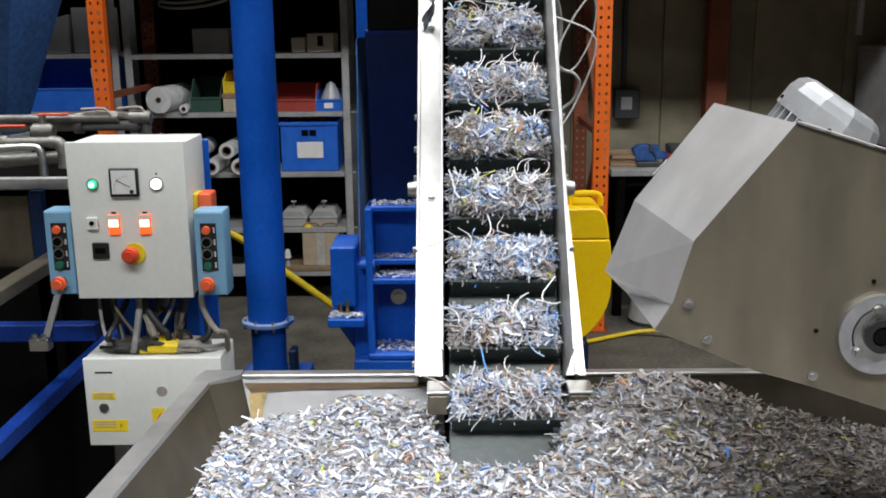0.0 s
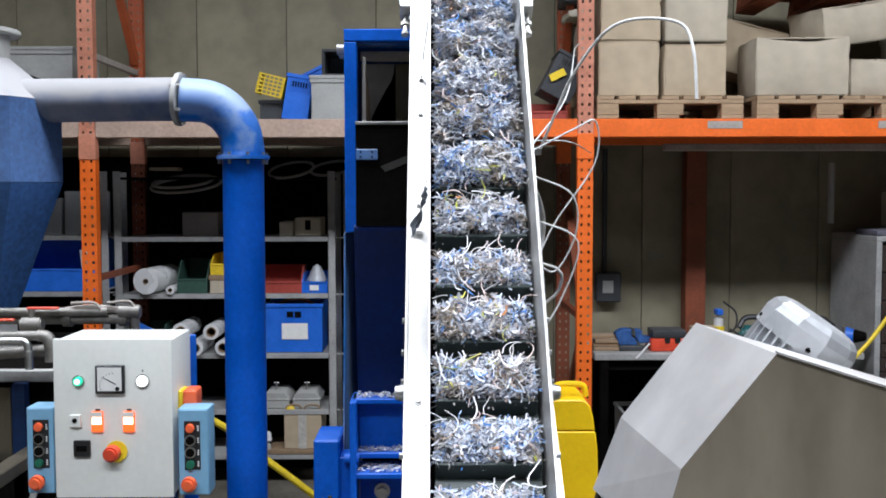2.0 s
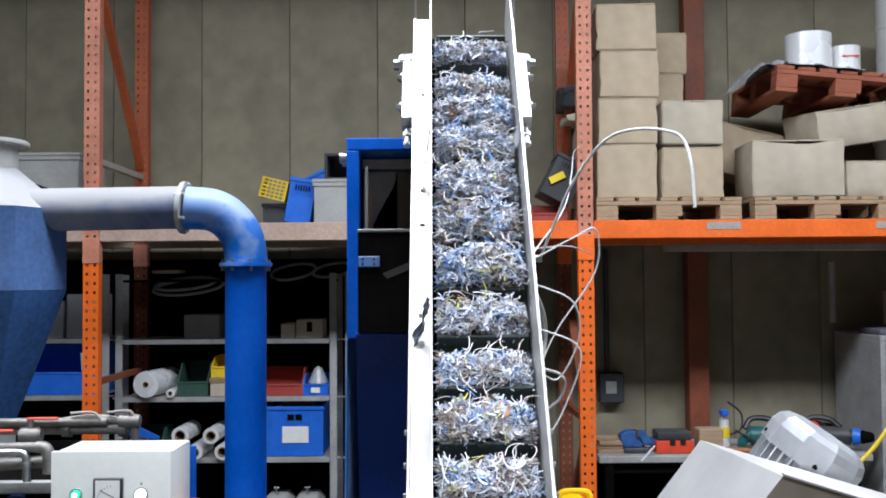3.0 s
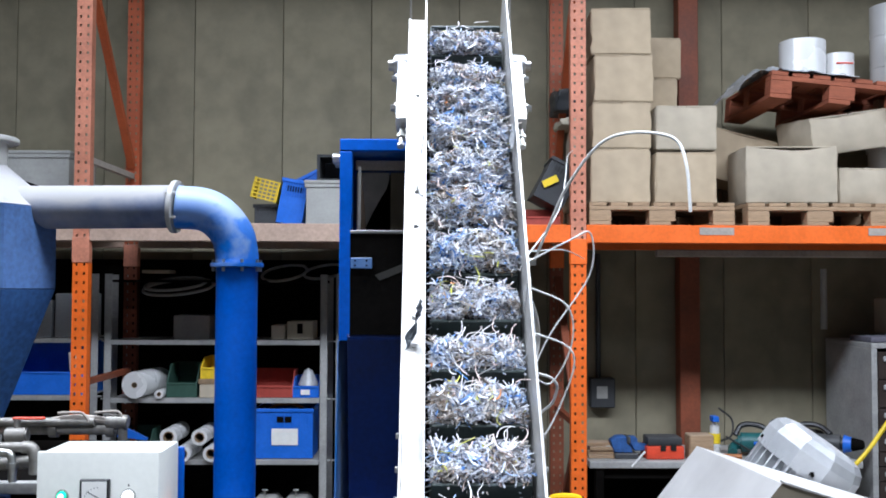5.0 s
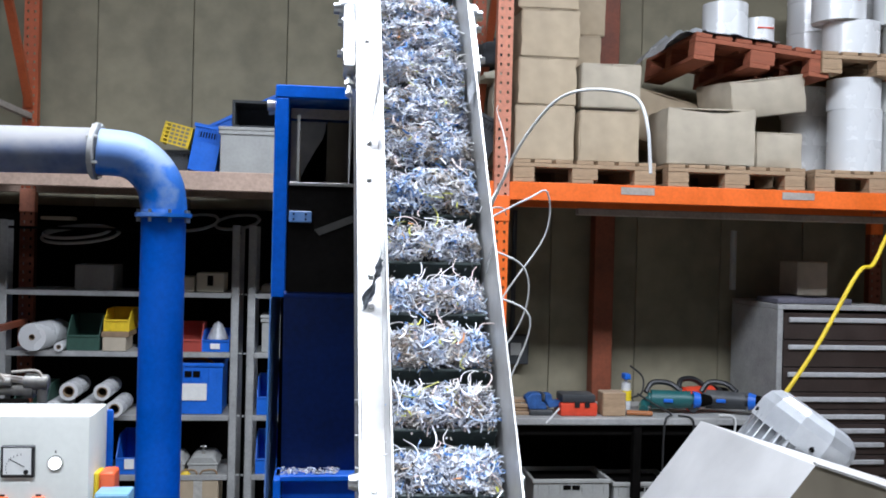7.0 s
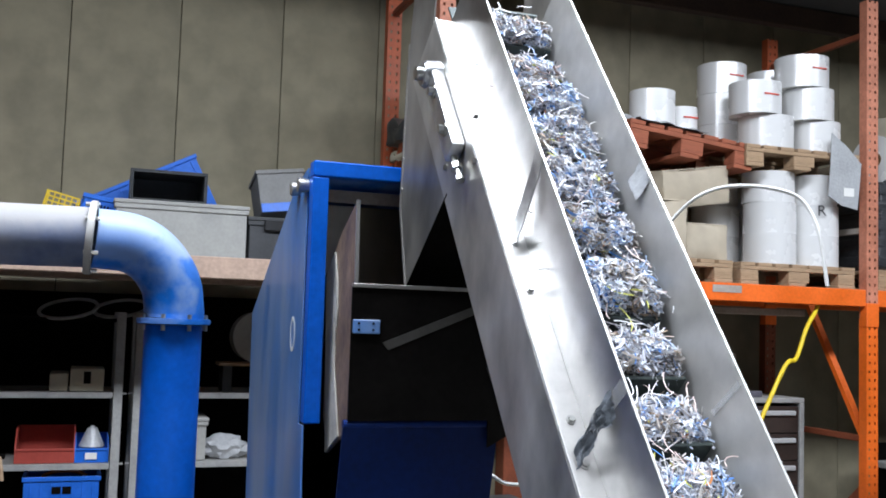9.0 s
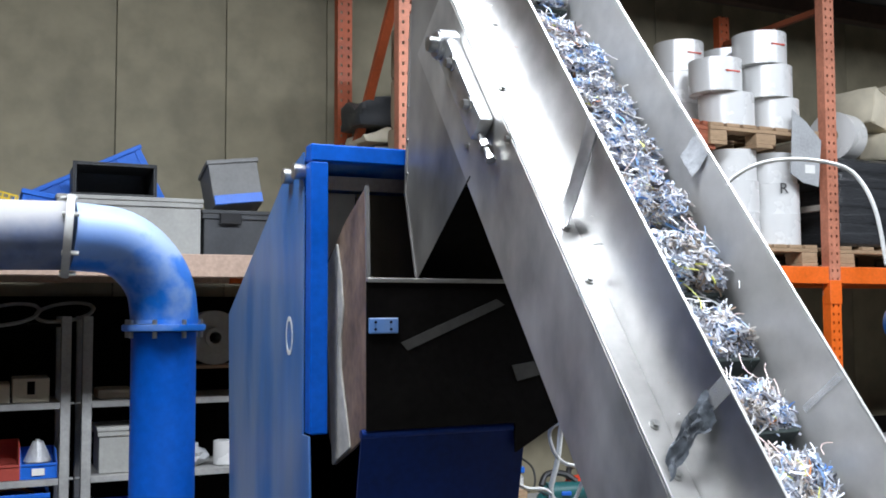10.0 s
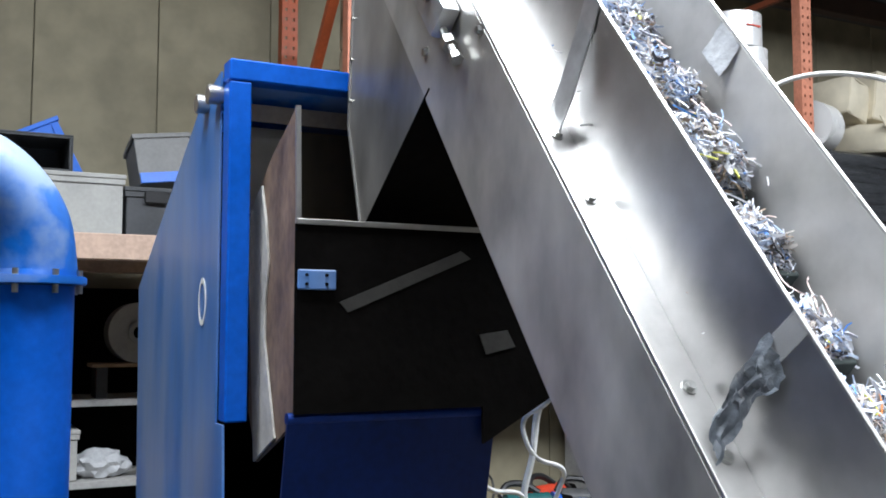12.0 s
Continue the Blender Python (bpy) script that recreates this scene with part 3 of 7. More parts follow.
    for j in range(nv):
        for i in range(nu):
            torn.faces.new((g[j][i], g[j][i + 1], g[j + 1][i + 1], g[j + 1][i]))
    bmesh.ops.solidify(torn, geom=torn.faces[:], thickness=0.0016)
    conv_part("torn_rubber", torn, CABLE_DULL, ob, "torn rubber seal hanging out")
    conv_part("clear_tape", box(L - 0.0045, L - 0.0025, -0.032, -0.004, 0.075, 0.134, 0), TAPE, ob)
    tape = bmesh.new()
    bmesh.ops.create_grid(tape, x_segments=8, y_segments=6, size=1)
    for v in tape.verts:
        a, b = v.co.x, v.co.y
        v.co = Vector((R - 0.003 - 0.010 * (0.5 - 0.5 * b) ** 2 - 0.003 * noise.noise((a * 2, b * 2, 2)), 0.50 + 0.028 * a + 0.006 * b, 0.104 + 0.024 * b))
    bmesh.ops.solidify(tape, geom=tape.faces[:], thickness=0.0006)
    conv_part("loose_tape", tape, CLEAR_FILM, ob, "curling strip of hazy tape on the guard")
    conv_part("clear_tape", box(R - 0.003, R - 0.001, -0.012, 0.0, 0.03, 0.124, 0), TAPE, ob)
    # brackets that hang the foot in the bin
    for x0, x1, z0 in ((0.397, 0.437, 1.040), (0.658, 0.700, 1.020)):
        fb = part("foot_bracket", box(x0, x1, 1.60, 1.655, z0, 1.080, 0.004), STEEL_DIRTY_SHADED, ob, "stained foot bracket")
        # bright strip paints the light along the bracket's top edge
        part("bracket_lip", box(x0 - 0.002, x1 + 0.002, 1.598, 1.657, 1.0805, 1.087, 0.002), FLANGE, fb, "bracket lip painted bright for top light")
    # legs under the frame
    for x in (0.42, 0.66):
        part("support_leg", box(x - 0.02, x + 0.02, 1.88, 1.92, 0.0, 1.075, 0.003), STEEL_DULL, ob)
    return ob


conveyor()


def belt():
    """The belt with its cleats; it slides up the slope."""
    ob = thing("conveyor_belt", (0.545, 2.2, 1.8), "dark green-black rubber belt with crosswise cleats", "conveyor belt", turn=(52, 0, 0))
    part("belt_sheet", box(-0.108, 0.108, -1.45, 1.02, BELT_N - 0.006, BELT_N, 0.001), BELT, ob, local=True)
    me = None
    for k in range(-6, 9):
        if me is None:
            bm = prism([(-0.010, BELT_N), (0.010, BELT_N), (0.004, BELT_N + 0.052), (-0.004, BELT_N + 0.052)], "x", -0.104, 0.104, 0.0015)
            c = part("cleat", bm, BELT, ob, local=True)
            me = c.data
        else:
            c = new("cleat", me)
            c.parent = ob
        c.location.y = -0.147 + CLEAT_PITCH * k
    return ob


BELT_OB = belt()


def strip_into(bm, at, way, length, r, curl, rnd):
    """One shred: a thin bent three-sided prism."""
    way = way.normalized()
    side = way.orthogonal().normalized()
    side.rotate(Matrix.Rotation(rnd.uniform(0, 6.28), 3, way))
    up = way.cross(side)
    wide, thick = rnd.uniform(0.9, 2.5), rnd.uniform(0.45, 1.15)
    rows = []
    for k in range(4):
        s = k / 3 - 0.5
        c = at + way * (s * length) + side * (curl * length * (s * s - 0.1))
        rr = r * (0.8 if k in (0, 3) else 1)
        rows.append([bm.verts.new(c + side * (rr * wide * a) + up * (rr * thick * b)) for a, b in ((1, 0), (-0.6, 0.8), (-0.6, -0.8))])
    for a, b in zip(rows, rows[1:]):
        for k in range(3):
            bm.faces.new((a[k], a[(k + 1) % 3], b[(k + 1) % 3], b[k]))
    bm.faces.new(rows[0][::-1])
    bm.faces.new(rows[-1])


def strand_into(bm, at, way, length, r, rnd, floor):
    """A long thin strand that wanders and droops."""
    rows, c, d = [], at.copy(), way.normalized()
    n = 9
    bend = Vector((rnd.gauss(0, 1), rnd.gauss(0, 1), rnd.gauss(0, 0.4)))
    for k in range(n):
        side = d.orthogonal().normalized()
        up = d.cross(side)
        rows.append([bm.verts.new(c + r * (a * side + b * up)) for a, b in ((1, 0), (-0.5, 0.87), (-0.5, -0.87))])
        c = c + d * (length / n)
        c.z = max(c.z, floor)
        bend += Vector((rnd.gauss(0, 0.6), rnd.gauss(0, 0.6), rnd.gauss(0, 0.3)))
        d = (d + 0.22 * bend).normalized()
        d = Vector((d.x, d.y, d.z * 0.35 - 0.10)).normalized()
    for a, b in zip(rows, rows[1:]):
        for k in range(3):
            bm.faces.new((a[k], a[(k + 1) % 3], b[(k + 1) % 3], b[k]))


def clump(k, size, count, seed, spread=0.85):
    """A heap of shreds lying on a cleat, in the slope's own axes."""
    rnd = random.Random(seed)
    bm = bmesh.new()
    y0 = -0.147 + CLEAT_PITCH * k
    bmesh.ops.create_icosphere(bm, subdivisions=2, radius=1)
    bm.transform(Matrix.Translation((0, y0 + 0.052, BELT_N + 0.008)) @ Matrix.Diagonal((0.10, 0.046, 0.040 * size + 0.008, 1)))
    index = [1] * len(bm.faces)
    for i in range(count):
        x = rnd.uniform(-0.106, 0.106)
        fall = 1 - 0.3 * (abs(x) / 0.105) ** 3
        u = rnd.random() ** 1.1
        y = y0 + 0.004 + 0.134 * spread * u * (0.8 + 0.2 * noise.noise((x * 25, seed, 0)))
        top = size * fall * (0.058 + 0.03 * math.sin(math.pi * min(1, u * 0.8 + 0.15)) + 0.026 * noise.noise((x * 32, y * 32, seed)))
        z = BELT_N + 0.006 + top * rnd.random() ** 0.4
        th, ph = rnd.uniform(0, math.tau), rnd.gauss(0.05, 0.34)
        way = Vector((math.cos(th) * math.cos(ph), math.sin(th) * math.cos(ph), math.sin(ph)))
        p = Vector((max(-0.100, min(0.100, x)), y, z))
        strip_into(bm, p, way, 0.006 + 0.030 * rnd.random() ** 1.6, rnd.uniform(0.0007, 0.0018), rnd.uniform(0.0, 1.1), rnd)
        hue = noise.noise((x * 22, y * 22, seed * 1.7)) + rnd.gauss(0, 0.12)
        index += [3 if hue > 0.30 else 4 if hue < -0.36 else 0] * (len(bm.faces) - len(index))
    for i in range(int(34 * size)):
        th = rnd.uniform(0, math.tau)
        x, y = rnd.uniform(-0.09, 0.09), y0 + rnd.uniform(0.02, 0.12 * spread)
        strand_into(bm, Vector((x, y, BELT_N + 0.012 + size * rnd.uniform(0.05, 0.085))), Vector((math.cos(th), math.sin(th), 0.0)), rnd.uniform(0.03, 0.085), rnd.uniform(0.0009, 0.0015), rnd, BELT_N + 0.03)
    me = finish(bm, "shred_clump", SHREDS, smooth=False)
    # the core's darkness is painted shade between the strips
    me.materials.append(SHRED_CORE)
    for m in (STRANDS, SHREDS_TAN, SHREDS_BLUE):
        me.materials.append(m)
    me.polygons.foreach_set("material_index", index + [2] * (len(me.polygons) - len(index)))
    ob = new("shred_clump", me)
    ob.matrix_basis = CONV
    return tagged(ob, "matted clump of grey, white and blue wire-jacket shreds riding on a belt cleat", "shreds", "clumps on the belt", "stuff")


CLUMPS = [clump(k, s, int(n * 2.7), 50 + k, w) for k, s, n, w in ((-6, 0.9, 620, 0.8), (-5, 0.85, 620, 0.75), (-4, 0.95, 650, 0.8), (-3, 1.0, 680, 0.85), (-2, 1.0, 680, 0.85), (-1, 0.85, 600, 0.8),
          (0, 0.95, 680, 0.9), (1, 1.2, 850, 1.05), (2, 1.2, 850, 1.1), (3, 1.2, 850, 1.1), (4, 1.2, 850, 1.1), (5, 1.2, 820, 0.95), (6, 0.85, 600, 0.75), (7, 1.0, 650, 0.8))]


# ---- feed bin with its heap ----
def feed_bin():
    ob = thing("feed_bin", (0.6, 1.2, 0.0), "stainless feed bin with sloping sides, half full of shreds", "bin")
    x0, x1, y0, y1, z = -0.085, 1.75, 0.25, 1.72, 1.075
    t = 0.004

    def sheet(a, b, c, d, name, m=STEEL_DULL, label=""):
        bm = bmesh.new()
        v = [bm.verts.new(p) for p in (a, b, c, d)]
        f = bm.faces.new(v)
        r = bmesh.ops.solidify(bm, geom=[f], thickness=t)
        return part(name, bm, m, ob, label)
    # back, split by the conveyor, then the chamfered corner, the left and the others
    # left half painted pale for its glare, right half dark for shade
    sheet((0.03, y1, z), (0.41, y1, z), (0.41, 1.60, 0.72), (0.12, 1.60, 0.72), "back_panel", BIN_BRIGHT, "sloping back panel with its glare painted in")
    sheet((0.68, y1, z), (x1, y1, z), (x1 - 0.1, 1.60, 0.72), (0.68, 1.60, 0.72), "back_panel", STEEL_DIRTY_SHADED)
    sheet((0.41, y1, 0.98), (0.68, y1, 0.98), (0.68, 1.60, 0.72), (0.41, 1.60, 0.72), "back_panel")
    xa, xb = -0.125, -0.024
    sheet((xb, 1.67, z), (0.03, y1, z), (0.12, 1.60, 0.72), (0.09, 1.57, 0.72), "corner_panel", STEEL_DIRTY_SHADED, "dark brown corner panel")
    sheet((xa, y0, z), (xb, 1.67, z), (0.09, 1.57, 0.72), (0.0, y0, 0.72), "side_panel", STEEL_DIRTY_SHADED)
    sheet((x1, y0, z), (x1, y1, z), (x1 - 0.1, 1.60, 0.72), (x1 - 0.1, y0, 0.72), "side_panel")
    sheet((xa, y0, z), (x1, y0, z), (x1, y0 + 0.1, 0.72), (xa, y0 + 0.1, 0.72), "front_panel")
    part("bottom", box(0, x1, y0, 1.62, 0.70, 0.72, 0), STEEL_DULL, ob)
    part("rim", box(0.031, 0.40, y1 - 0.005, y1 + 0.022, z - 0.004, z + 0.004, 0.002), FLANGE, ob)
    part("rim", box(0.69, x1, y1 - 0.005, y1 + 0.018, z - 0.004, z + 0.004, 0.002), FLANGE, ob)
    part("rim", prism([(xa - 0.034, y0), (xa + 0.003, y0), (xb + 0.002, 1.672), (0.03, y1 - 0.004), (0.03, y1 + 0.022), (xb - 0.022, y1 + 0.022), (xb - 0.032, 1.70)], "z", z - 0.005, z + 0.005), STEEL_DULL, ob, "broad folded rim with a clipped corner")
    # brown band under the rim and an ochre patch in the corner of the bright panel
    slope = (1.60 - y1) / (0.72 - z)
    for pts, m, lab in (([(0.036, 1.064), (0.40, 1.064), (0.40, 1.056), (0.13, 1.052), (0.05, 1.046)], FILM_CORE, "brown stain under the rim"),
                        ([(0.045, 1.044), (0.082, 1.048), (0.074, 1.02), (0.070, 0.985), (0.055, 0.985)], OCHRE, "ochre patch on the bright panel")):
        st = bmesh.new()
        st.faces.new([st.verts.new((x, y1 + slope * (zz - z) - 0.006, zz)) for x, zz in pts])
        bmesh.ops.solidify(st, geom=st.faces[:], thickness=0.001)
        part("stain", st, m, ob, lab)
    # outer skin on the open side
    part("outer_panel", prism([(xa - 0.030, y0), (xa - 0.026, y0), (xb - 0.024, 1.69), (xb - 0.028, 1.69)], "z", 0.60, z - 0.008), STEEL_DULL, ob)
    for x, y in ((0.0, 0.35), (1.6, 0.35), (0.0, 1.55), (1.6, 1.55)):
        part("leg", box(x - 0.025, x + 0.025, y - 0.025, y + 0.025, 0, 0.70, 0.003), STEEL_DULL, ob)


feed_bin()


def heap_height(x, y):
    h = 1.018 + 0.03 * math.sin(3.1 * x + 1) * math.cos(2.7 * y) - 0.05 * max(0, 1 - abs(x + 0.05) / 0.12)
    h += 0.085 * math.exp(-((x - 0.82) / 0.17) ** 2 - ((y - 1.60) / 0.17) ** 2) + 0.05 * math.exp(-((x - 0.30) / 0.13) ** 2 - ((y - 1.60) / 0.16) ** 2)
    h -= 0.16 * max(0, x - 1.0)
    # the hollow that the belt has dug out at its foot
    d = abs(x - 0.532)
    if d < 0.125:
        h -= 0.115 * (1 - (d / 0.125) ** 3) * min(1, max(0, (y - 1.455) / 0.09))
    return h + 0.012 * noise.noise((x * 14, y * 14, 0))


def heap():
    rnd = random.Random(8)
    bm = bmesh.new()
    nx, ny = 60, 44
    g = [[bm.verts.new((-0.07 + 1.75 * i / nx, 0.28 + 1.38 * j / ny, heap_height(-0.07 + 1.75 * i / nx, 0.28 + 1.38 * j / ny) - 0.012)) for i in range(nx + 1)] for j in range(ny + 1)]
    for j in range(ny):
        for i in range(nx):
            bm.faces.new((g[j][i], g[j][i + 1], g[j + 1][i + 1], g[j + 1][i]))
    ob = new("shred_heap_core", finish(bm, "shred_heap_core", HEAP_CORE))
    tagged(ob, "packed grey mass of shreds under the loose heap", "shreds", kind="stuff")
    bm = bmesh.new()
    pieces = []
    for i in range(24000):
        x = rnd.uniform(-0.06, 1.45)
        y = rnd.uniform(1.08, 1.655) if i % 8 else rnd.uniform(0.4, 1.1)
        z = heap_height(x, y) + rnd.uniform(-0.012, 0.008)
        th, ph = rnd.uniform(0, math.tau), rnd.gauss(0, 0.35)
        long = rnd.random() < 0.01
        strip_into(bm, Vector((x, y, z)), Vector((math.cos(th) * math.cos(ph), math.sin(th) * math.cos(ph), math.sin(ph))),
                   rnd.uniform(0.04, 0.07) if long else 0.005 + 0.026 * rnd.random() ** 1.8, rnd.uniform(0.0008, 0.0021), rnd.uniform(0, 0.9), rnd)
        # browner pieces to the right, darkened too for the cover's shade
        pieces += [1 if rnd.random() < (x - 0.5) / 0.45 or rnd.random() < 0.2 else 0] * (len(bm.faces) - len(pieces))
    me = finish(bm, "shred_heap", SHREDS, smooth=False)
    me.materials.append(SHREDS_TAN)
    me.polygons.foreach_set("material_index", pieces)
    ob = new("shred_heap", me)
    tagged(ob, "loose heap of pale grey, white and blue cable shreds filling the bin", "shreds", kind="stuff")


heap()


# ---- stainless shredder cover with its motor ----
def cover():
    ob = thing("rotor_cover", (1.1, 1.2, 1.0), "angular brushed stainless rotor cover over the bin", "machine cover")
    prof = [(0.862, 1.628), (0.745, 1.483), (0.722, 1.402), (0.702, 1.368), (0.834, 1.312), (0.902, 1.292), (1.07, 1.235), (1.30, 1.10), (1.60, 1.08), (1.60, 1.36), (1.30, 1.49)]
    back = [(0.835, 1.629), (0.722, 1.484), (0.680, 1.373), (0.715, 1.338), (0.834, 1.305), (0.902, 1.285), (1.07, 1.225), (1.30, 1.09), (1.60, 1.07), (1.60, 1.36), (1.30, 1.49)]
    bm = bmesh.new()
    ya, yb = 1.09, 1.37
    va = [bm.verts.new((p[0], ya, p[1])) for p in prof]
    vb = [bm.verts.new((p[0], yb, p[1])) for p in back]
    bm.faces.new(vb)
    for i in range(len(prof)):
        j = (i + 1) % len(prof)
        bm.faces.new((va[i], va[j], vb[j], vb[i]))
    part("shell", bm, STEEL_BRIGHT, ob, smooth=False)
    # the end plate's dim olive reflection is put into a darker steel
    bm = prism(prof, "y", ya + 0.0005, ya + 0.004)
    part("end_plate", bm, STEEL_DIRTY_SHADED, ob, "smeared flat end plate with its dim reflection painted in")
    part("top_lip", prism([(0.862, 1.6285), (1.30, 1.4905), (1.30, 1.4935), (0.862, 1.6315)], "y", ya - 0.003, ya + 0.006, 0.0006), FLANGE, ob)
    hub = (0.983, ya, 1.362)

    def h(y, dx=0, dz=0):
        return (hub[0] + dx, ya - y, hub[2] + dz)
    f = part("bearing_flange", ring(h(-0.001), h(0.008), 0.052, 0.034, 40), ALU, ob, "round bearing flange")
    part("inner_plate", ring(h(0.0), h(0.008), 0.036, 0.018, 32), ZINC, f)
    part("seal", ring(h(0.0), h(0.016), 0.022, 0.013, 28), BLACK, f)
    part("shaft_end", tube(h(0.0), h(0.014), 0.0125, n=20, bevel=0.002), DARK, f)
    for k in range(3):
        a = radians(100 + 120 * k)
        part("bolt", bolt(h(0.006, 0.034 * math.cos(a), 0.034 * math.sin(a)), (0, -1, 0), 0.006, 0.008), ZINC, f)
    for x, z in ((0.742, 1.403), (0.768, 1.356), (0.905, 1.306), (0.972, 1.43), (0.905, 1.366)):
        small = x > 0.9 and z > 1.35
        part("bolt", bolt((x, ya, z), (0, -1, 0), 0.002 if small else 0.0045, 0.003 if small else 0.007), DARK if small else ZINC, ob)


cover()


def motor():
    """A finned motor that leans up behind the cover, with a many-sided fan cowl rounded at its end."""
    way = Vector((0.56, -0.15, 0.83)).normalized()
    base = Vector((1.020, 1.468, 1.564))
    ob = thing("electric_motor", (1.0, 1.5, 1.43), "silver electric motor with fan cowl behind the stainless cover", "motor")
    side = way.orthogonal().normalized()

    def p(d):
        return base + way * d

    def spoke(angle):
        q = side.copy()
        q.rotate(Matrix.Rotation(angle, 3, way))
        return q
    part("body", tube(p(-0.13), p(0.02), 0.062, n=32), ALU, ob)
    for k in range(30):
        q = spoke(k * math.tau / 30)
        m = Matrix((q, way.cross(q), way)).transposed().to_4x4()
        m.translation = base
        part("fin", box(0.056, 0.078, -0.0014, 0.0014, -0.12, 0.022, 0, m=m), ALU, ob)
    # flat facets along the cowl, meeting a rounded shoulder
    n, rings = 10, ((0.014, 0.081), (0.046, 0.081), (0.060, 0.076), (0.069, 0.066), (0.073, 0.052))
    bm = bmesh.new()
    loops = [[bm.verts.new(p(d) + spoke((k + 0.32) * math.tau / n) * r) for k in range(n)] for d, r in rings]
    for a, b in zip(loops, loops[1:]):
        for k in range(n):
            bm.faces.new((a[k], a[(k + 1) % n], b[(k + 1) % n], b[k]))
    bm.faces.new(loops[-1])
    bmesh.ops.solidify(bm, geom=bm.faces[:], thickness=0.002)
    part("cowl", bm, COWL, ob, "silver fan cowl with flat facets", smooth=False)
    for k in range(4):
        q = spoke((k + 0.41) * math.tau / 4)
        part("bolt", bolt(p(0.024) + q * 0.0765, q, 0.0035, 0.004), DARK, ob)
    part("mount_plate", box(0.93, 1.34, 1.376, 1.76, 1.412, 1.43, 0.003), STEEL_DULL, ob)


motor()


# ---- operator panel on its stand ----
def button(parent, at, r, depth, m, label, bezel=True, name="push_button"):
    x, y, z = at
    b = part(name, tube((x, y, z), (x, y - depth, z), r, r * 0.93, n=24, bevel=r * 0.12), m, parent, label)
    if bezel:
        part("bezel", ring((x, y + 0.001, z), (x, y - depth * 0.5, z), r * 1.25, r * 0.95, 24), ZINC, b)
    return b


LAMP_G = glow("lit_green_lamp", (0.02, 0.55, 0.30), 1.2)
LAMP_G_HOT = glow("lit_green_core", (0.55, 1.0, 0.85), 2.0)
LAMP_W = glow("lit_white_lamp", (0.93, 0.96, 1.0), 3.5)
LAMP_O = glow("lit_orange_switch", (1.0, 0.13, 0.02), 1.1)
LAMP_O_HOT = glow("lit_orange_core", (1.0, 0.75, 0.5), 3.0)


def panel_box():
    X0, X1, Y, Z0, Z1, D = -0.517, -0.221, 2.332, 1.06, 1.463, 0.2
    ob = thing("control_cabinet", (-0.37, 2.45, 1.06), "light grey control cabinet with lit buttons and a meter", "control cabinet")
    part("body", box(X0 + 0.004, X1 - 0.002, Y + 0.016, Y + D, Z0 + 0.004, Z1 - 0.004, 0.005, seg=2), GREY_PAINT, ob)
    dr = part("door", box(X0, X1, Y, Y + 0.014, Z0, Z1, 0.004, seg=2), GREY_PAINT, ob)
    part("backplate", box(X0 + 0.02, X1 + 0.012, Y + D + 0.002, Y + D + 0.01, 0.9, Z1 - 0.02, 0.002), BLUE, ob, "blue backplate of the stand")
    F = Y

    def at(u, v):
        return (X0 + u * 0.296, F, Z1 - v * 0.403)
    # places by fractions across and down the door
    g = button(dr, at(0.215, 0.262), 0.012, 0.012, LAMP_G, "lit green pilot lamp", name="pilot_lamp")
    part("lens", tube((at(0.215, 0.262)[0], F - 0.0125, at(0.215, 0.262)[2]), (at(0.215, 0.262)[0], F - 0.0145, at(0.215, 0.262)[2]), 0.007, n=18), LAMP_G_HOT, g)
    button(dr, at(0.755, 0.262), 0.014, 0.012, LAMP_W, "lit white pilot lamp", name="pilot_lamp")
    # meter
    mx, mz = -0.373, 1.362
    mt = part("meter", box(mx - 0.036, mx + 0.036, F - 0.012, F, mz - 0.036, mz + 0.036, 0.002), BLACK, dr, "square panel meter with black rim")
    part("dial", box(mx - 0.030, mx + 0.030, F - 0.0132, F - 0.012, mz - 0.028, mz + 0.031, 0), PAPER, mt)
    part("needle", box(-0.02, 0.018, -0.0146, -0.0134, -0.0007, 0.0007, 0, m=pose(mx, F, mz - 0.002, 0, 28, 0)), INK, mt)
    part("knob", tube((mx + 0.020, F - 0.013, mz - 0.022), (mx + 0.020, F - 0.017, mz - 0.022), 0.005, n=14), BLACK, mt)
    sc = shape()
    for k in range(9):
        a = radians(200 - 13 * k)
        box(mx + 0.012 + 0.036 * math.cos(a) - 0.0005, mx + 0.012 + 0.036 * math.cos(a) + 0.0005, F - 0.0142, F - 0.0133, mz - 0.012 + 0.03 * math.sin(a) - 0.003, mz - 0.012 + 0.03 * math.sin(a) + 0.001, 0, sc)
    part("scale_marks", sc, INK, mt)
    for u in (0.37, 0.635):
        x, _, z = at(u, 0.515)
        sw = part("rocker_switch", box(x - 0.014, x + 0.014, F - 0.009, F, z - 0.026, z + 0.026, 0.002), LAMP_O, dr, "lit orange rocker switch")
        part("lens", box(x - 0.012, x + 0.012, F - 0.011, F - 0.009, z - 0.006, z + 0.012, 0.001), LAMP_O_HOT, sw)
        part("cap", box(x - 0.0135, x + 0.0135, F - 0.0105, F - 0.009, z + 0.013, z + 0.025, 0.001), GREY_PAINT, sw)
    x, _, z = at(0.185, 0.51)
    k = part("key_switch", box(x - 0.014, x + 0.014, F - 0.010, F, z - 0.016, z + 0.016, 0.002), GREY_PAINT, dr, "grey key switch")
    part("key_barrel", tube((x, F - 0.010, z + 0.002), (x, F - 0.013, z + 0.002), 0.006, n=14), DARK, k)
    x, _, z = at(0.235, 0.685)
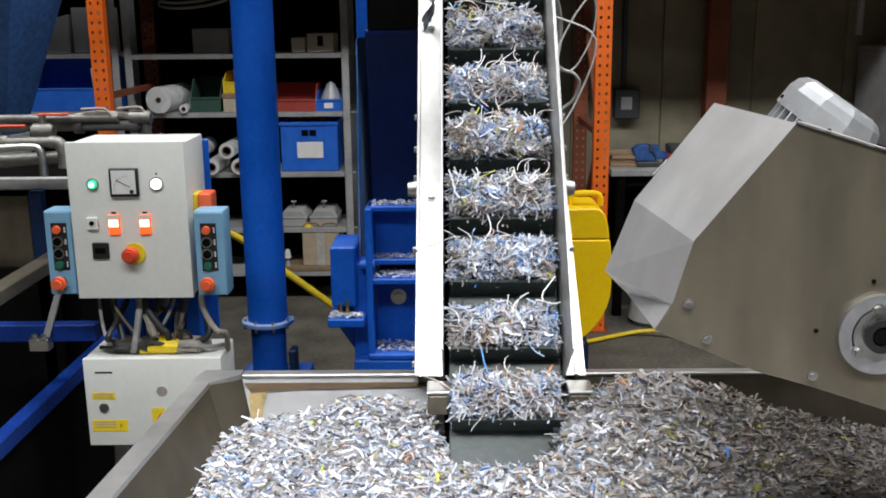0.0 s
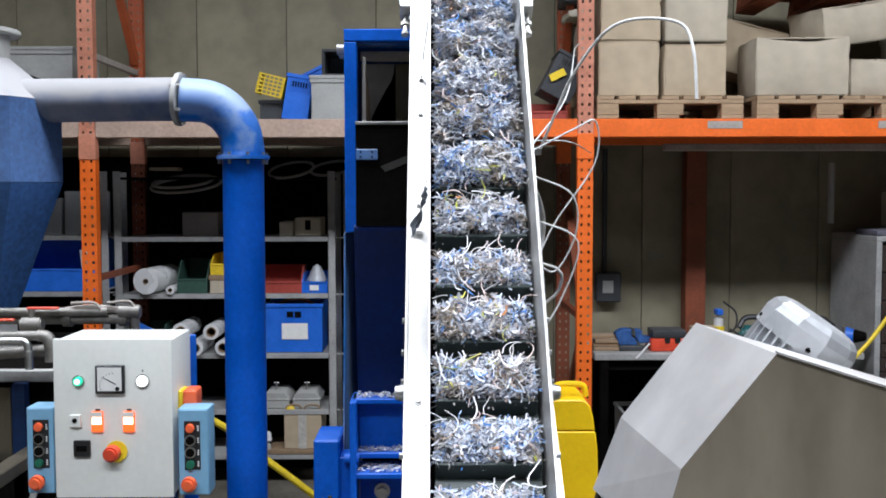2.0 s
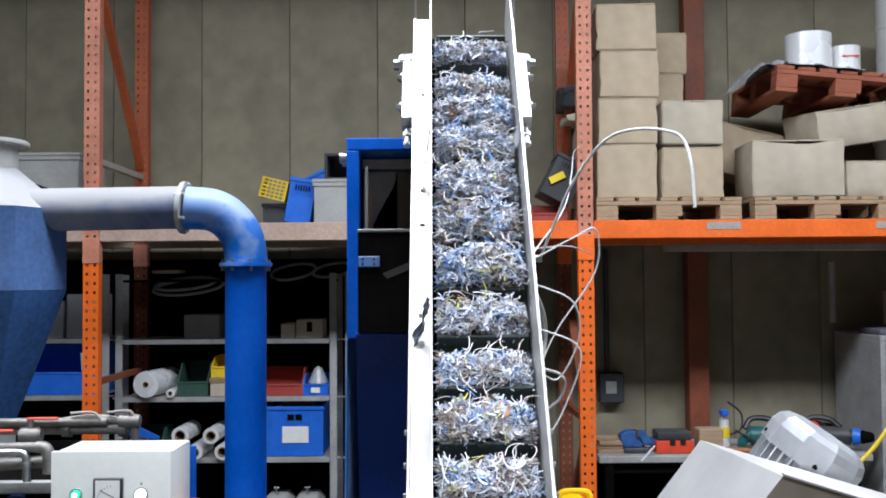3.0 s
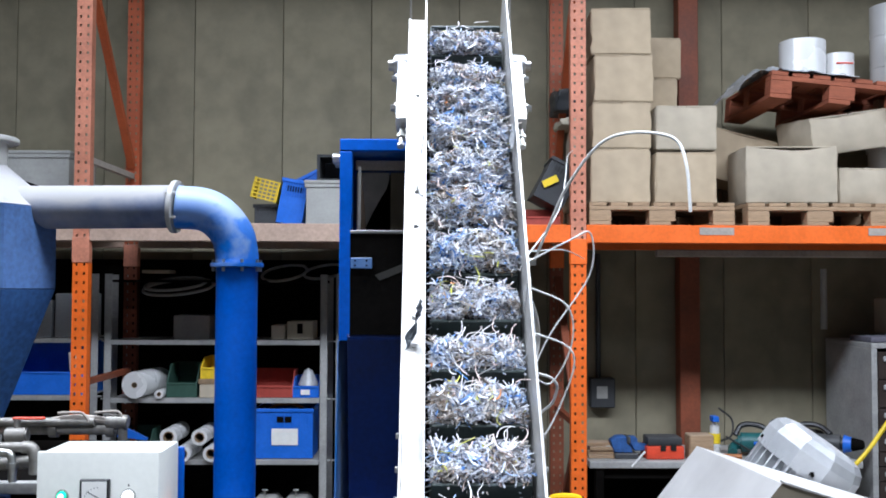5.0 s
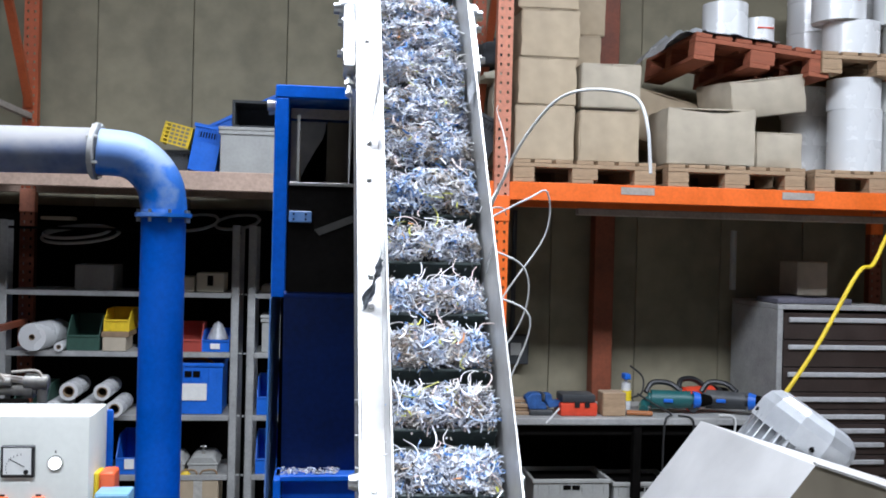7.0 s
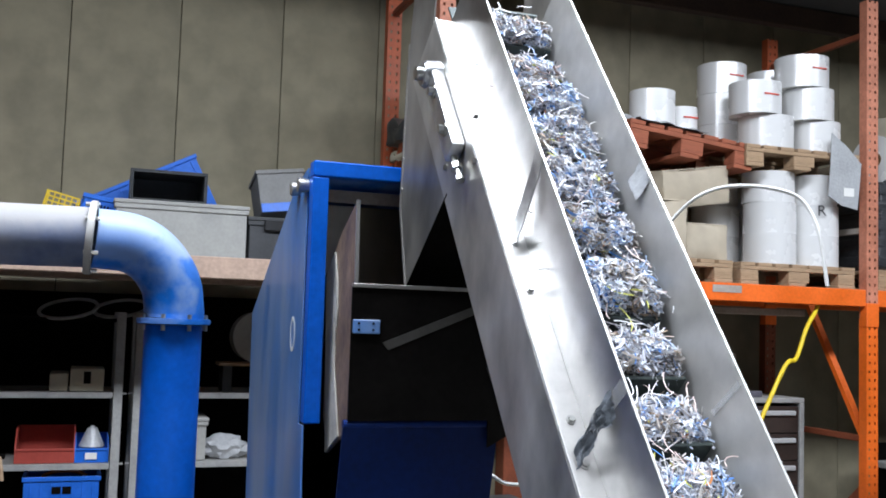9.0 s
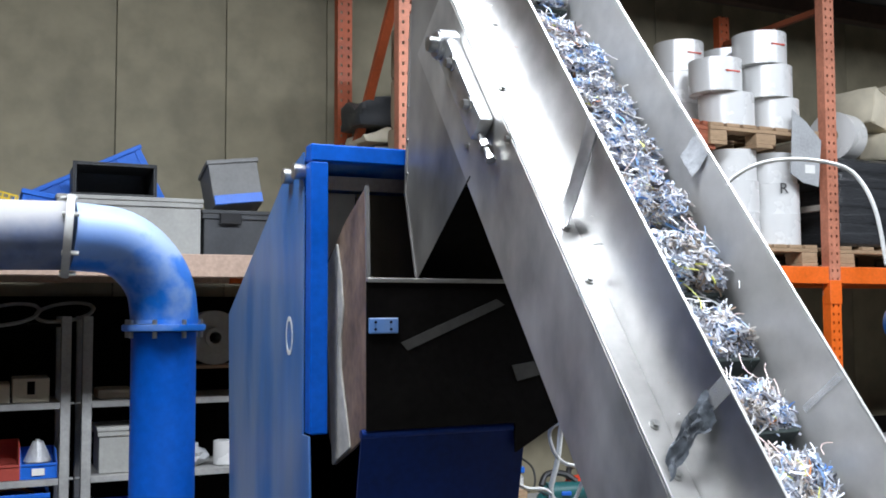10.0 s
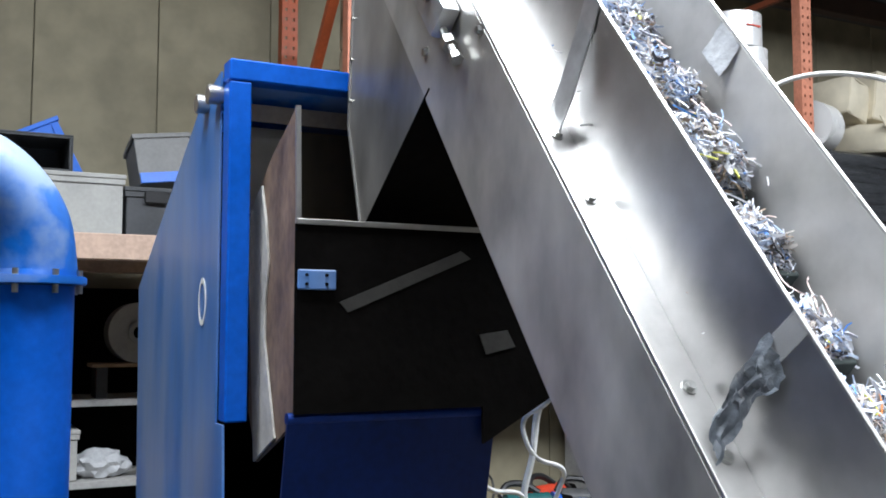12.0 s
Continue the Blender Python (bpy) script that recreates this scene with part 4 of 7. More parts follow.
    k = part("selector", box(x - 0.021, x + 0.021, F - 0.008, F, z - 0.021, z + 0.021, 0.002), BLACK, dr, "black square selector")
    part("insert", box(x - 0.013, x + 0.013, F - 0.010, F - 0.008, z - 0.006, z + 0.008, 0.001), DARK, k)
    x, _, z = at(0.51, 0.705)
    e = part("emergency_stop", tube((x + 0.004, F, z), (x + 0.004, F - 0.006, z), 0.027, n=28), STICKER, dr, "red mushroom stop on a yellow collar")
    part("mushroom", tube((x - 0.002, F - 0.006, z), (x - 0.004, F - 0.034, z - 0.002), 0.021, 0.019, n=28, bevel=0.005), RED, e)
    for u, v, w in ((0.755, 0.20, 0.003), (0.37, 0.445, 0.012), (0.635, 0.445, 0.012)):
        x, _, z = at(u, v)
        part("caption_mark", box(x - w / 2, x + w / 2, F - 0.0008, F, z - 0.003, z + 0.003, 0), INK, dr)
    # main switch on the side
    ms = part("main_switch", box(X1 - 0.002, X1 + 0.010, Y + 0.062, Y + 0.122, 1.258, 1.320, 0.003), STICKER, ob, "red rotary main switch on a yellow plate")
    part("handle", box(X1 + 0.010, X1 + 0.046, Y + 0.058, Y + 0.124, 1.262, 1.322, 0.010, seg=3), ORANGE_BTN, ms)
    # stand
    for x in (-0.43, -0.27):
        part("post", box(x - 0.02, x + 0.02, Y + D - 0.04, Y + D, 0.0, 1.06, 0.003), BLUE, ob, "blue stand post")
    part("foot", box(-0.5, -0.2, Y + D - 0.15, Y + D + 0.05, 0, 0.012, 0.003), BLUE, ob)


panel_box()


def pendant(x0, x1, z0, z1, y, tilt):
    """A narrow push-button station."""
    ob = thing("push_button_station", ((x0 + x1) / 2, y, z0), "pale blue push-button station on the cabinet side", "push buttons", "button stations")
    part("case", box(x0, x1, y, y + 0.07, z0, z1, 0.004, seg=2), PALE_BLUE, ob)
    part("lid_seam", box(x0 + 0.002, x1 - 0.002, y - 0.003, y + 0.0005, z0 + 0.003, z1 - 0.003, 0.001), PALE_BLUE, ob)
    cx = (x0 + x1) / 2 - 0.004 * tilt
    h = z1 - z0
    f = y - 0.003
    pl = part("legend_plate", box(cx - 0.018, cx + 0.022, f - 0.001, f + 0.0005, z1 - 0.70 * h, z1 - 0.14 * h, 0), BLACK, ob, "black legend strip with white marks")
    mk = shape()
    for v in (0.22, 0.36, 0.5, 0.63):
        for d in (-0.005, 0, 0.005):
            box(cx + 0.0145, cx + 0.0185, f - 0.0018, f - 0.001, z1 - v * h + d - 0.0015, z1 - v * h + d + 0.0015, 0, mk)
    part("marks", mk, PAPER, pl)
    for v, m, n in ((0.22, ORANGE_BTN, "red push button"), (0.36, DARK, "dark chrome-ringed push button"), (0.5, DARK, "dark chrome-ringed push button"), (0.64, GREEN_BTN, "green push button")):
        button(ob, (cx - 0.003, f, z1 - v * h), 0.0112, 0.010, m, n, bezel=(m is DARK))
    e = part("emergency_stop", tube((cx - 0.002, f, z1 - 0.84 * h), (cx - 0.002, f - 0.012, z1 - 0.84 * h), 0.012, n=20), DARK, ob, "red mushroom stop")
    part("mushroom", tube((cx - 0.002, f - 0.010, z1 - 0.84 * h), (cx - 0.004, f - 0.034, z1 - 0.845 * h), 0.019, 0.018, n=26, bevel=0.006), ORANGE_BTN, e)


pendant(-0.592, -0.522, 1.068, 1.288, 2.345, 0)
pendant(-0.206, -0.130, 1.068, 1.288, 2.325, 1)


def lower_box():
    X0, X1, Y, Z0, Z1 = -0.512, -0.158, 2.30, 0.668, 0.905
    ob = thing("terminal_cabinet", (-0.33, 2.4, Z0), "light grey terminal cabinet with yellow warning stickers", "cabinet")
    part("body", box(X0, X1, Y + 0.014, Y + 0.17, Z0, Z1, 0.004, seg=2), GREY_PAINT, ob)
    d = part("door", box(X0, X1 + 0.004, Y, Y + 0.012, Z0, Z1 + 0.003, 0.004, seg=2), GREY_PAINT, ob)
    part("name_bar", box(X0 + 0.03, X0 + 0.075, Y - 0.001, Y, Z1 - 0.037, Z1 - 0.032, 0), INK, d)
    for x0, x1, z0, z1, n in ((0.018, 0.078, 0.128, 0.148, 2), (0.012, 0.104, 0.040, 0.072, 3), (0.170, 0.205, 0.046, 0.104, 0)):
        s = part("sticker", box(X0 + x0, X0 + x1, Y - 0.0012, Y, Z0 + z0, Z0 + z1, 0), STICKER, d, "yellow warning sticker")
        for k in range(n):
            z = Z0 + z1 - 0.006 - 0.007 * k
            part("text_bar", box(X0 + x0 + 0.006, X0 + x1 - (0.006 if n < 3 else 0.03), Y - 0.002, Y - 0.0012, z - 0.0012, z + 0.0012, 0), DUSTY_BEAM, s)
        xc, zc, sc = (X0 + x1 - 0.018, Z0 + (z0 + z1) / 2, 0.008) if n == 3 else (X0 + (x0 + x1) / 2, Z0 + (z0 + z1) / 2, 0.018)
        if n != 2:
            part("flash", prism([(xc + 0.4 * sc, zc + sc), (xc - 0.4 * sc, zc - 0.1 * sc), (xc, zc), (xc - 0.35 * sc, zc - sc), (xc + 0.45 * sc, zc + 0.2 * sc), (xc + 0.05 * sc, zc + 0.1 * sc)], "y", Y - 0.002, Y - 0.0011), INK if n else RED_INK, s)
    part("lock", tube((X0 + 0.047, Y, Z0 + 0.108), (X0 + 0.047, Y - 0.008, Z0 + 0.108), 0.012, n=20, bevel=0.002), ZINC, d)
    part("stain", tube((X0 + 0.20, Y - 0.0003, Z0 + 0.15), (X0 + 0.20, Y - 0.001, Z0 + 0.15), 0.014, n=18), DUSTY_BEAM, d)
    for i, x in enumerate((0.05, 0.11, 0.17, 0.21, 0.25, 0.30)):
        part("cable_gland", tube((X0 + x, Y + 0.08 + 0.02 * (i % 2), Z1 - 0.002), (X0 + x, Y + 0.08 + 0.02 * (i % 2), Z1 + 0.022), 0.014, 0.011, n=10), DUSTY_BEAM, ob)
    for k, (x, w, m, lab) in enumerate(((0.12, 0.05, STREAK, "crumpled brown rag"), (0.19, 0.055, STICKER, "crumpled yellow tag"), (0.26, 0.04, DUSTY_BEAM, "wad of dusty cloth"))):
        rag = box(X0 + x - w, X0 + x + w, Y + 0.03, Y + 0.10, Z1 + 0.004, Z1 + 0.032, 0.008)
        bmesh.ops.subdivide_edges(rag, edges=rag.edges[:], cuts=3, use_grid_fill=True)
        for v in rag.verts:
            v.co += Vector((0.012 * noise.noise(v.co * 30), 0.010 * noise.noise(v.co * 34 + Vector((5, k, 0))), 0.016 * abs(noise.noise(v.co * 28 + Vector((0, 3, k)))) if v.co.z > Z1 + 0.02 else 0))
        part("rag", rag, m, ob, lab)
    for x in (X0 + 0.05, X1 - 0.05):
        part("leg", box(x - 0.02, x + 0.02, Y + 0.08, Y + 0.12, 0, Z0, 0.003), STEEL_DULL, ob)
    rnd = random.Random(3)
    sheath = (CABLE_GREY, CABLE_BLACK, mat("brown_cable", (0.09, 0.065, 0.045), 0.6, scale=30, vary=0.3, bump=0.05), CABLE_BLACK, CABLE_DUSTY)
    for i in range(15):
        xa, xb = X0 + 0.03 + 0.019 * i + rnd.uniform(-0.008, 0.008), X0 + 0.06 + 0.0185 * i + rnd.uniform(-0.05, 0.05)
        ya = Y + rnd.uniform(0.06, 0.16)
        low = rnd.uniform(0.93, 0.985)
        sway = rnd.uniform(-0.04, 0.05)
        pts = [(xa, ya, 1.07), (xa + sway * 0.3, ya - 0.02, 1.02), ((xa + xb) / 2 + sway, Y + rnd.uniform(0.01, 0.10), low), (xb + sway * 0.4, Y + 0.05, low - 0.02), (xb, Y + 0.09, 0.90)]
        solo("cable", hose(pts, rnd.choice((0.0045, 0.006, 0.0075, 0.009)), 8, 5), sheath[i % 5], (xb, Y + 0.09, 0.9), "control cable drooping between the two cabinets", "cable", "panel cables")
    for i in range(5):
        x = X0 + 0.08 + 0.045 * i
        pts = [(x - 0.05, Y + 0.06, 0.918), (x, Y + 0.03 + 0.01 * (i % 2), 0.926 + 0.008 * (i % 3)), (x + 0.06, Y + 0.05, 0.922), (x + 0.09, Y + 0.09, 0.915)]
        solo("cable", hose(pts, 0.006, 8, 5), sheath[(i + 1) % 5], (x, Y + 0.05, 0.91), "dusty cable loop lying on the terminal cabinet", "cable", "panel cables")


lower_box()


# ---- blue suction pipe and cyclone ----
PX, PY, PR = -0.190, 3.13, 0.067


def suction_pipe():
    ob = thing("suction_pipe", (PX, PY, 0.0), "thick blue suction pipe with bolted flanges, dusty on top", "pipe")
    part("riser", tube((PX, PY, 0.758), (PX, PY, 1.93), PR, n=40), BLUE, ob)
    part("stub", tube((PX, PY, 0.55), (PX, PY, 0.742), PR * 0.88, n=40), BLUE, ob)
    for z, r in ((0.742, 0.088), (1.932, 0.086)):
        f = part("flange", tube((PX, PY, z), (PX, PY, z + 0.014), r, n=40, bevel=0.002), BLUE_DUSTY, ob)
        for k in range(8):
            a = (k + 0.5) * math.tau / 8
            part("bolt", tube((PX + 0.077 * math.cos(a), PY + 0.077 * math.sin(a), z - 0.014), (PX + 0.077 * math.cos(a), PY + 0.077 * math.sin(a), z + 0.024), 0.005, n=8), ZINC, f)
    # elbow
    bend = [(PX, PY, 1.945), (PX, PY, 1.965), (PX - 0.012, PY - 0.004, 2.03), (PX - 0.05, PY - 0.01, 2.085), (PX - 0.105, PY - 0.018, 2.118), (PX - 0.19, PY - 0.025, 2.126)]
    part("elbow", hose(bend, PR * 1.04, 36, 8), BLUE_DUSTY, ob, "blue elbow streaked with dust")
    x = PX - 0.196
    f = part("flange", tube((x - 0.008, PY - 0.025, 2.127), (x + 0.008, PY - 0.026, 2.126), 0.086, n=40, bevel=0.002), SHELF, ob, "dust-grey pipe flange")
    for k in range(6):
        a = (k + 0.5) * math.tau / 6
        part("bolt", tube((x - 0.016, PY - 0.026 + 0.077 * math.cos(a), 2.127 + 0.077 * math.sin(a)), (x + 0.016, PY - 0.026 + 0.077 * math.cos(a), 2.127 + 0.077 * math.sin(a)), 0.005, n=8), ZINC, f)
    part("crosspipe", tube((x - 0.006, PY - 0.026, 2.127), (-1.02, PY - 0.05, 2.118), PR * 1.04, n=40), BLUE_CAKED, ob, "level run thick with grey dust")
    part("base_box", box(PX - 0.11, PX + 0.13, PY - 0.11, PY + 0.15, 0.0, 0.545, 0.006), BLUE, ob)
    part("base_flange", box(PX - 0.09, PX + 0.085, PY - 0.09, PY + 0.09, 0.545, 0.556, 0.003), BLUE_DUSTY, ob)
    part("side_lug", box(PX + 0.075, PX + 0.10, PY - 0.06, PY + 0.0, 0.556, 0.66, 0.004), NAVY, ob)


suction_pipe()


def cyclone():
    cx, cy = -1.06, 3.12
    ob = thing("cyclone", (cx, cy, 0.0), "blue dust cyclone with dusty grey shoulders", "cyclone")
    part("drum", tube((cx, cy, 1.86), (cx, cy, 2.12), 0.285, n=8), CYCLONE_BLUE, ob)
    part("cone", tube((cx, cy, 1.40), (cx, cy, 1.858), 0.11, 0.285, n=8), CYCLONE_BLUE, ob, "dark blue hopper cone")
    part("shoulder", tube((cx, cy, 2.122), (cx, cy, 2.26), 0.285, 0.12, n=8), BLUE_CAKED, ob, "shoulder grey with dust")
    part("neck", tube((cx, cy, 2.25), (cx, cy, 2.34), 0.115, n=28), CRATE_GREY, ob)
    part("neck_flange", tube((cx, cy, 2.335), (cx, cy, 2.352), 0.15, n=28, bevel=0.003), CRATE_GREY, ob)
    part("outlet", tube((cx, cy, 1.10), (cx, cy, 1.40), 0.115, n=24), CRATE_GREY, ob)
    for a in (120, 180, 240):
        x, y = cx + 0.26 * math.cos(radians(a)), cy + 0.26 * math.sin(radians(a))
        part("leg", box(x - 0.02, x + 0.02, y - 0.02, y + 0.02, 0, 1.9, 0.003), DARK, ob)
    part("arm", prism([(-0.98, 2.215), (-0.80, 2.165), (-0.80, 2.18), (-0.98, 2.24)], "y", cy + 0.1, cy + 0.14), DARK, ob)


cyclone()


# ---- granulator under the discharge ----
def granulator():
    ob = thing("granulator", (0.5, 3.4, 0.0), "blue granulator with open inlet hopper below the conveyor head", "granulator")
    x0, x1, yf = 0.140, 0.605, 3.155
    # inlet frame
    part("inlet_frame", box(x0, x0 + 0.042, yf, yf + 0.045, 1.692, 2.318, 0.003), BLUE, ob)
    part("inlet_frame", box(x0, x1, yf, yf + 0.045, 2.32, 2.360, 0.003), BLUE, ob)
    part("inlet_frame", box(x1 - 0.042, x1, yf, yf + 0.045, 1.692, 2.318, 0.003), BLUE, ob)
    side = [(yf + 0.05, 2.345), (3.36, 2.31), (3.99, 1.965), (3.95, 1.30), (3.80, 0.68), (yf - 0.1, 0.68), (yf - 0.07, 1.15), (yf - 0.01, 1.55), (yf + 0.0, 1.688), (yf + 0.05, 1.688)]
    part("hopper_side", prism(side, "x", x0 - 0.004, x0, 0), BLUE_SIDE, ob, "scuffed blue hopper side dulled by dust")
    part("hopper_side", prism(side, "x", x1, x1 + 0.004, 0), BLUE_SIDE, ob)
    part("hopper_lid", prism([(yf + 0.05, 2.335), (3.36, 2.30), (3.985, 1.96), (3.98, 1.955), (3.355, 2.293), (yf + 0.05, 2.328)], "x", x0 + 0.002, x1 - 0.002), BLUE_DUSTY, ob)
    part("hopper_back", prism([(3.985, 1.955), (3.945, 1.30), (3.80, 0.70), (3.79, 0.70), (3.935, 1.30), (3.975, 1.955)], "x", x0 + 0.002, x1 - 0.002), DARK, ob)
    lg = ring((x0 - 0.0045, 3.315, 1.913), (x0 - 0.0055, 3.315, 1.913), 0.047, 0.036, 28)
    for v in lg.verts:
        v.co.y = 3.315 + (v.co.y - 3.315) * 0.62
    part("emblem", lg, PAPER, ob, "white oval emblem")
    for y in (3.21, 3.30):
        part("pivot_bolt", tube((x0 - 0.028, y, 2.30), (x0 + 0.001, y, 2.30), 0.020, 0.017, n=14, bevel=0.002), FLANGE, ob, "bright pivot bolt")
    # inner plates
    # near-black colour stands in for the shade deep in the inlet
    part("inner_back", box(x0 + 0.044, x1 - 0.044, 3.40, 3.41, 1.72, 2.30, 0), DARK, ob, "inner wall painted near-black for shade")
    part("inner_side", box(x1 - 0.050, x1 - 0.045, 3.205, 3.398, 1.72, 2.30, 0), STEEL_DIRTY_SHADED, ob)
    part("lintel_strip", box(x0 + 0.046, x1 - 0.052, 3.25, 3.256, 2.266, 2.30, 0.001), DUSTY_BEAM, ob, "dusty strip under the lintel")
    # two guide plates, the first with a swept edge
    part("guide_plate", prism([(0.186, 2.264), (0.299, 2.264), (0.297, 2.235), (0.289, 2.208), (0.267, 2.172), (0.238, 2.118), (0.204, 2.045), (0.186, 2.045)], "y", 3.30, 3.304), STEEL_DULL, ob, "dull guide plate with a swept edge")
    # second plate is darker steel to carry the inlet's shade
    part("guide_plate", box(0.303, x1 - 0.055, 3.30, 3.304, 1.95, 2.264, 0), STEEL_DIRTY_SHADED, ob)
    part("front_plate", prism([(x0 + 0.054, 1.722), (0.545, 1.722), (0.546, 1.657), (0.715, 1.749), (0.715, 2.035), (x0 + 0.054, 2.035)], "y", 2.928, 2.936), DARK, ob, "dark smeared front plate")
    part("plate_edge", box(x0 + 0.054, 0.715, 2.924, 2.938, 2.033, 2.042, 0.001), STEEL_DULL, ob)
    hp = part("hinge_plate", box(0.196, 0.262, 2.921, 2.928, 1.925, 1.958, 0.002), BLUE_SIDE, ob, "blue hinge plate")
    for x in (0.21, 0.245):
        for z in (1.934, 1.949):
            part("screw", tube((x, 2.922, z), (x, 2.9195, z), 0.003, n=8), DARK, hp)
    part("smear", prism([(0.27, 1.905), (0.285, 1.888), (0.52, 1.985), (0.50, 1.998)], "y", 2.9265, 2.928), STREAK, ob, "dusty wiped streak")
    part("smear", prism([(0.537, 1.85), (0.595, 1.858), (0.612, 1.828), (0.551, 1.815)], "y", 2.9265, 2.928), STREAK, ob, "dusty wiped patch")
    # hanging flap
    fl = part("flap", prism([(3.008, 2.239), (2.995, 2.246), (2.972, 1.716), (3.08, 1.664), (3.208, 1.612), (3.262, 1.70), (3.268, 2.068), (3.215, 2.125), (3.13, 2.18)], "x", 0.215, 0.221, 0.001), RUST_PLATE, ob, "stained brown flap hanging in the inlet")
    part("scuffed_edge", prism([(3.267, 2.066), (3.208, 1.613), (3.085, 1.668), (3.12, 1.76), (3.15, 1.84), (3.150, 1.91), (3.132, 1.98), (3.15, 2.06), (3.18, 2.13), (3.215, 2.11)], "x", 0.2095, 0.2145, 0.001), PALE_PLATE, fl, "pale scuffed curled edge")
    part("plate_rim", prism([(2.999, 2.246), (2.993, 2.246), (2.970, 1.716), (2.976, 1.716)], "x", 0.213, 0.222), STEEL_DULL, fl)
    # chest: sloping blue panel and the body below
    # panel and edge carry the conveyor's shade in their blue
    part("chest_panel", prism([(2.936, 1.72), (3.06, 1.17), (3.066, 1.17), (2.942, 1.72)], "x", x0 + 0.046, x1 - 0.028), BLUE_SHADED, ob, "sloping blue chest panel, darkened for shade")
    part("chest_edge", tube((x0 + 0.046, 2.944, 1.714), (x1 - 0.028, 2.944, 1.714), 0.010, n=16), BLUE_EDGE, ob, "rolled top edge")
    for z, d in ((1.152, 0.08), (0.975, 0.07), (0.922, 0.12), (0.675, 0.14)):
        part("ledge", box(x0 + 0.03, x1 - 0.03, 3.07 - d, 3.10, z, z + 0.018, 0.003), BLUE, ob)
    part("recess", box(x0 + 0.05, x1 - 0.03, 3.06, 3.07, 0.69, 0.92, 0.001), BLUE, ob)
    part("recess", box(x0 + 0.05, x1 - 0.03, 3.05, 3.06, 0.99, 1.15, 0.001), BLUE, ob)
    part("post", box(x0 + 0.028, x0 + 0.048, 2.94, 3.08, 0.53, 1.17, 0.003), BLUE, ob)
    part("post", box(x0 - 0.02, x0 + 0.028, 2.98, 3.08, 0.66, 0.985, 0.003), BLUE, ob)
    part("hinge_knuckle", tube((x0 + 0.01, 2.965, 0.985), (x0 + 0.055, 2.965, 0.985), 0.017, n=16), BLUE, ob)
    part("bolt", bolt((0.263, 3.06, 0.852), (0, -1, 0), 0.018, 0.020), ZINC, ob)
    part("base_beam", box(x0 - 0.018, x1, 2.93, 3.02, 0.60, 0.672, 0.003), BLUE, ob)
    for x in (x0 - 0.002, x1 - 0.03):
        for y in (2.97, 3.75):
            part("leg", box(x - 0.02, x + 0.03, y - 0.025, y + 0.025, 0, 0.60, 0.003), BLUE, ob)
    # dark block added to fill the shaded void below the base beam
    part("void_shade_box", box(x0 + 0.03, x1 - 0.03, 3.03, 3.7, 0.30, 0.66, 0.003), DARK, ob)
    # motor box and tray at the side
    part("motor_box", box(0.052, 0.134, 2.96, 3.15, 0.845, 1.045, 0.006), BLUE, ob, "blue terminal box")
    part("tray", box(0.045, x0 + 0.02, 2.90, 3.15, 0.795, 0.822, 0.003), BLUE, ob)
    part("gusset", prism([(0.05, 0.795), (0.165, 0.795), (0.165, 0.62)], "y", 3.0, 3.02), BLUE, ob)
    fb = tube((0.082, 2.94, 0.835), (0.082, 2.94, 0.865), 0.006, n=8)
    tube((0.105, 2.94, 0.835), (0.105, 2.94, 0.872), 0.006, n=8, bm=fb)
    part("brass_fitting", fb, mat("brass", (0.5, 0.36, 0.1), 0.35, 1.0), ob)
    # spilled shreds on the ledges
    rnd = random.Random(12)
    bm = bmesh.new()
    for xa, xb, ya, yb, z in ((0.19, 0.36, 3.0, 3.06, 1.171), (0.19, 0.36, 3.01, 3.06, 0.994), (0.19, 0.36, 2.96, 3.05, 0.942), (0.19, 0.36, 2.95, 3.05, 0.696), (0.05, 0.15, 2.91, 2.96, 0.824)):
        for i in range(150):
            th = rnd.uniform(0, math.tau)
            strip_into(bm, Vector((rnd.uniform(xa, xb), rnd.uniform(ya, yb), z + rnd.uniform(0, 0.010))), Vector((math.cos(th), math.sin(th), rnd.gauss(0, 0.3))), rnd.uniform(0.008, 0.022), 0.0015, rnd.uniform(0, 1.2), rnd)
    ob2 = new("spilled_shreds", finish(bm, "spilled_shreds", SHREDS, smooth=False))
    tagged(ob2, "pale shreds spilled on the blue machine ledges", "shreds", kind="stuff")


granulator()


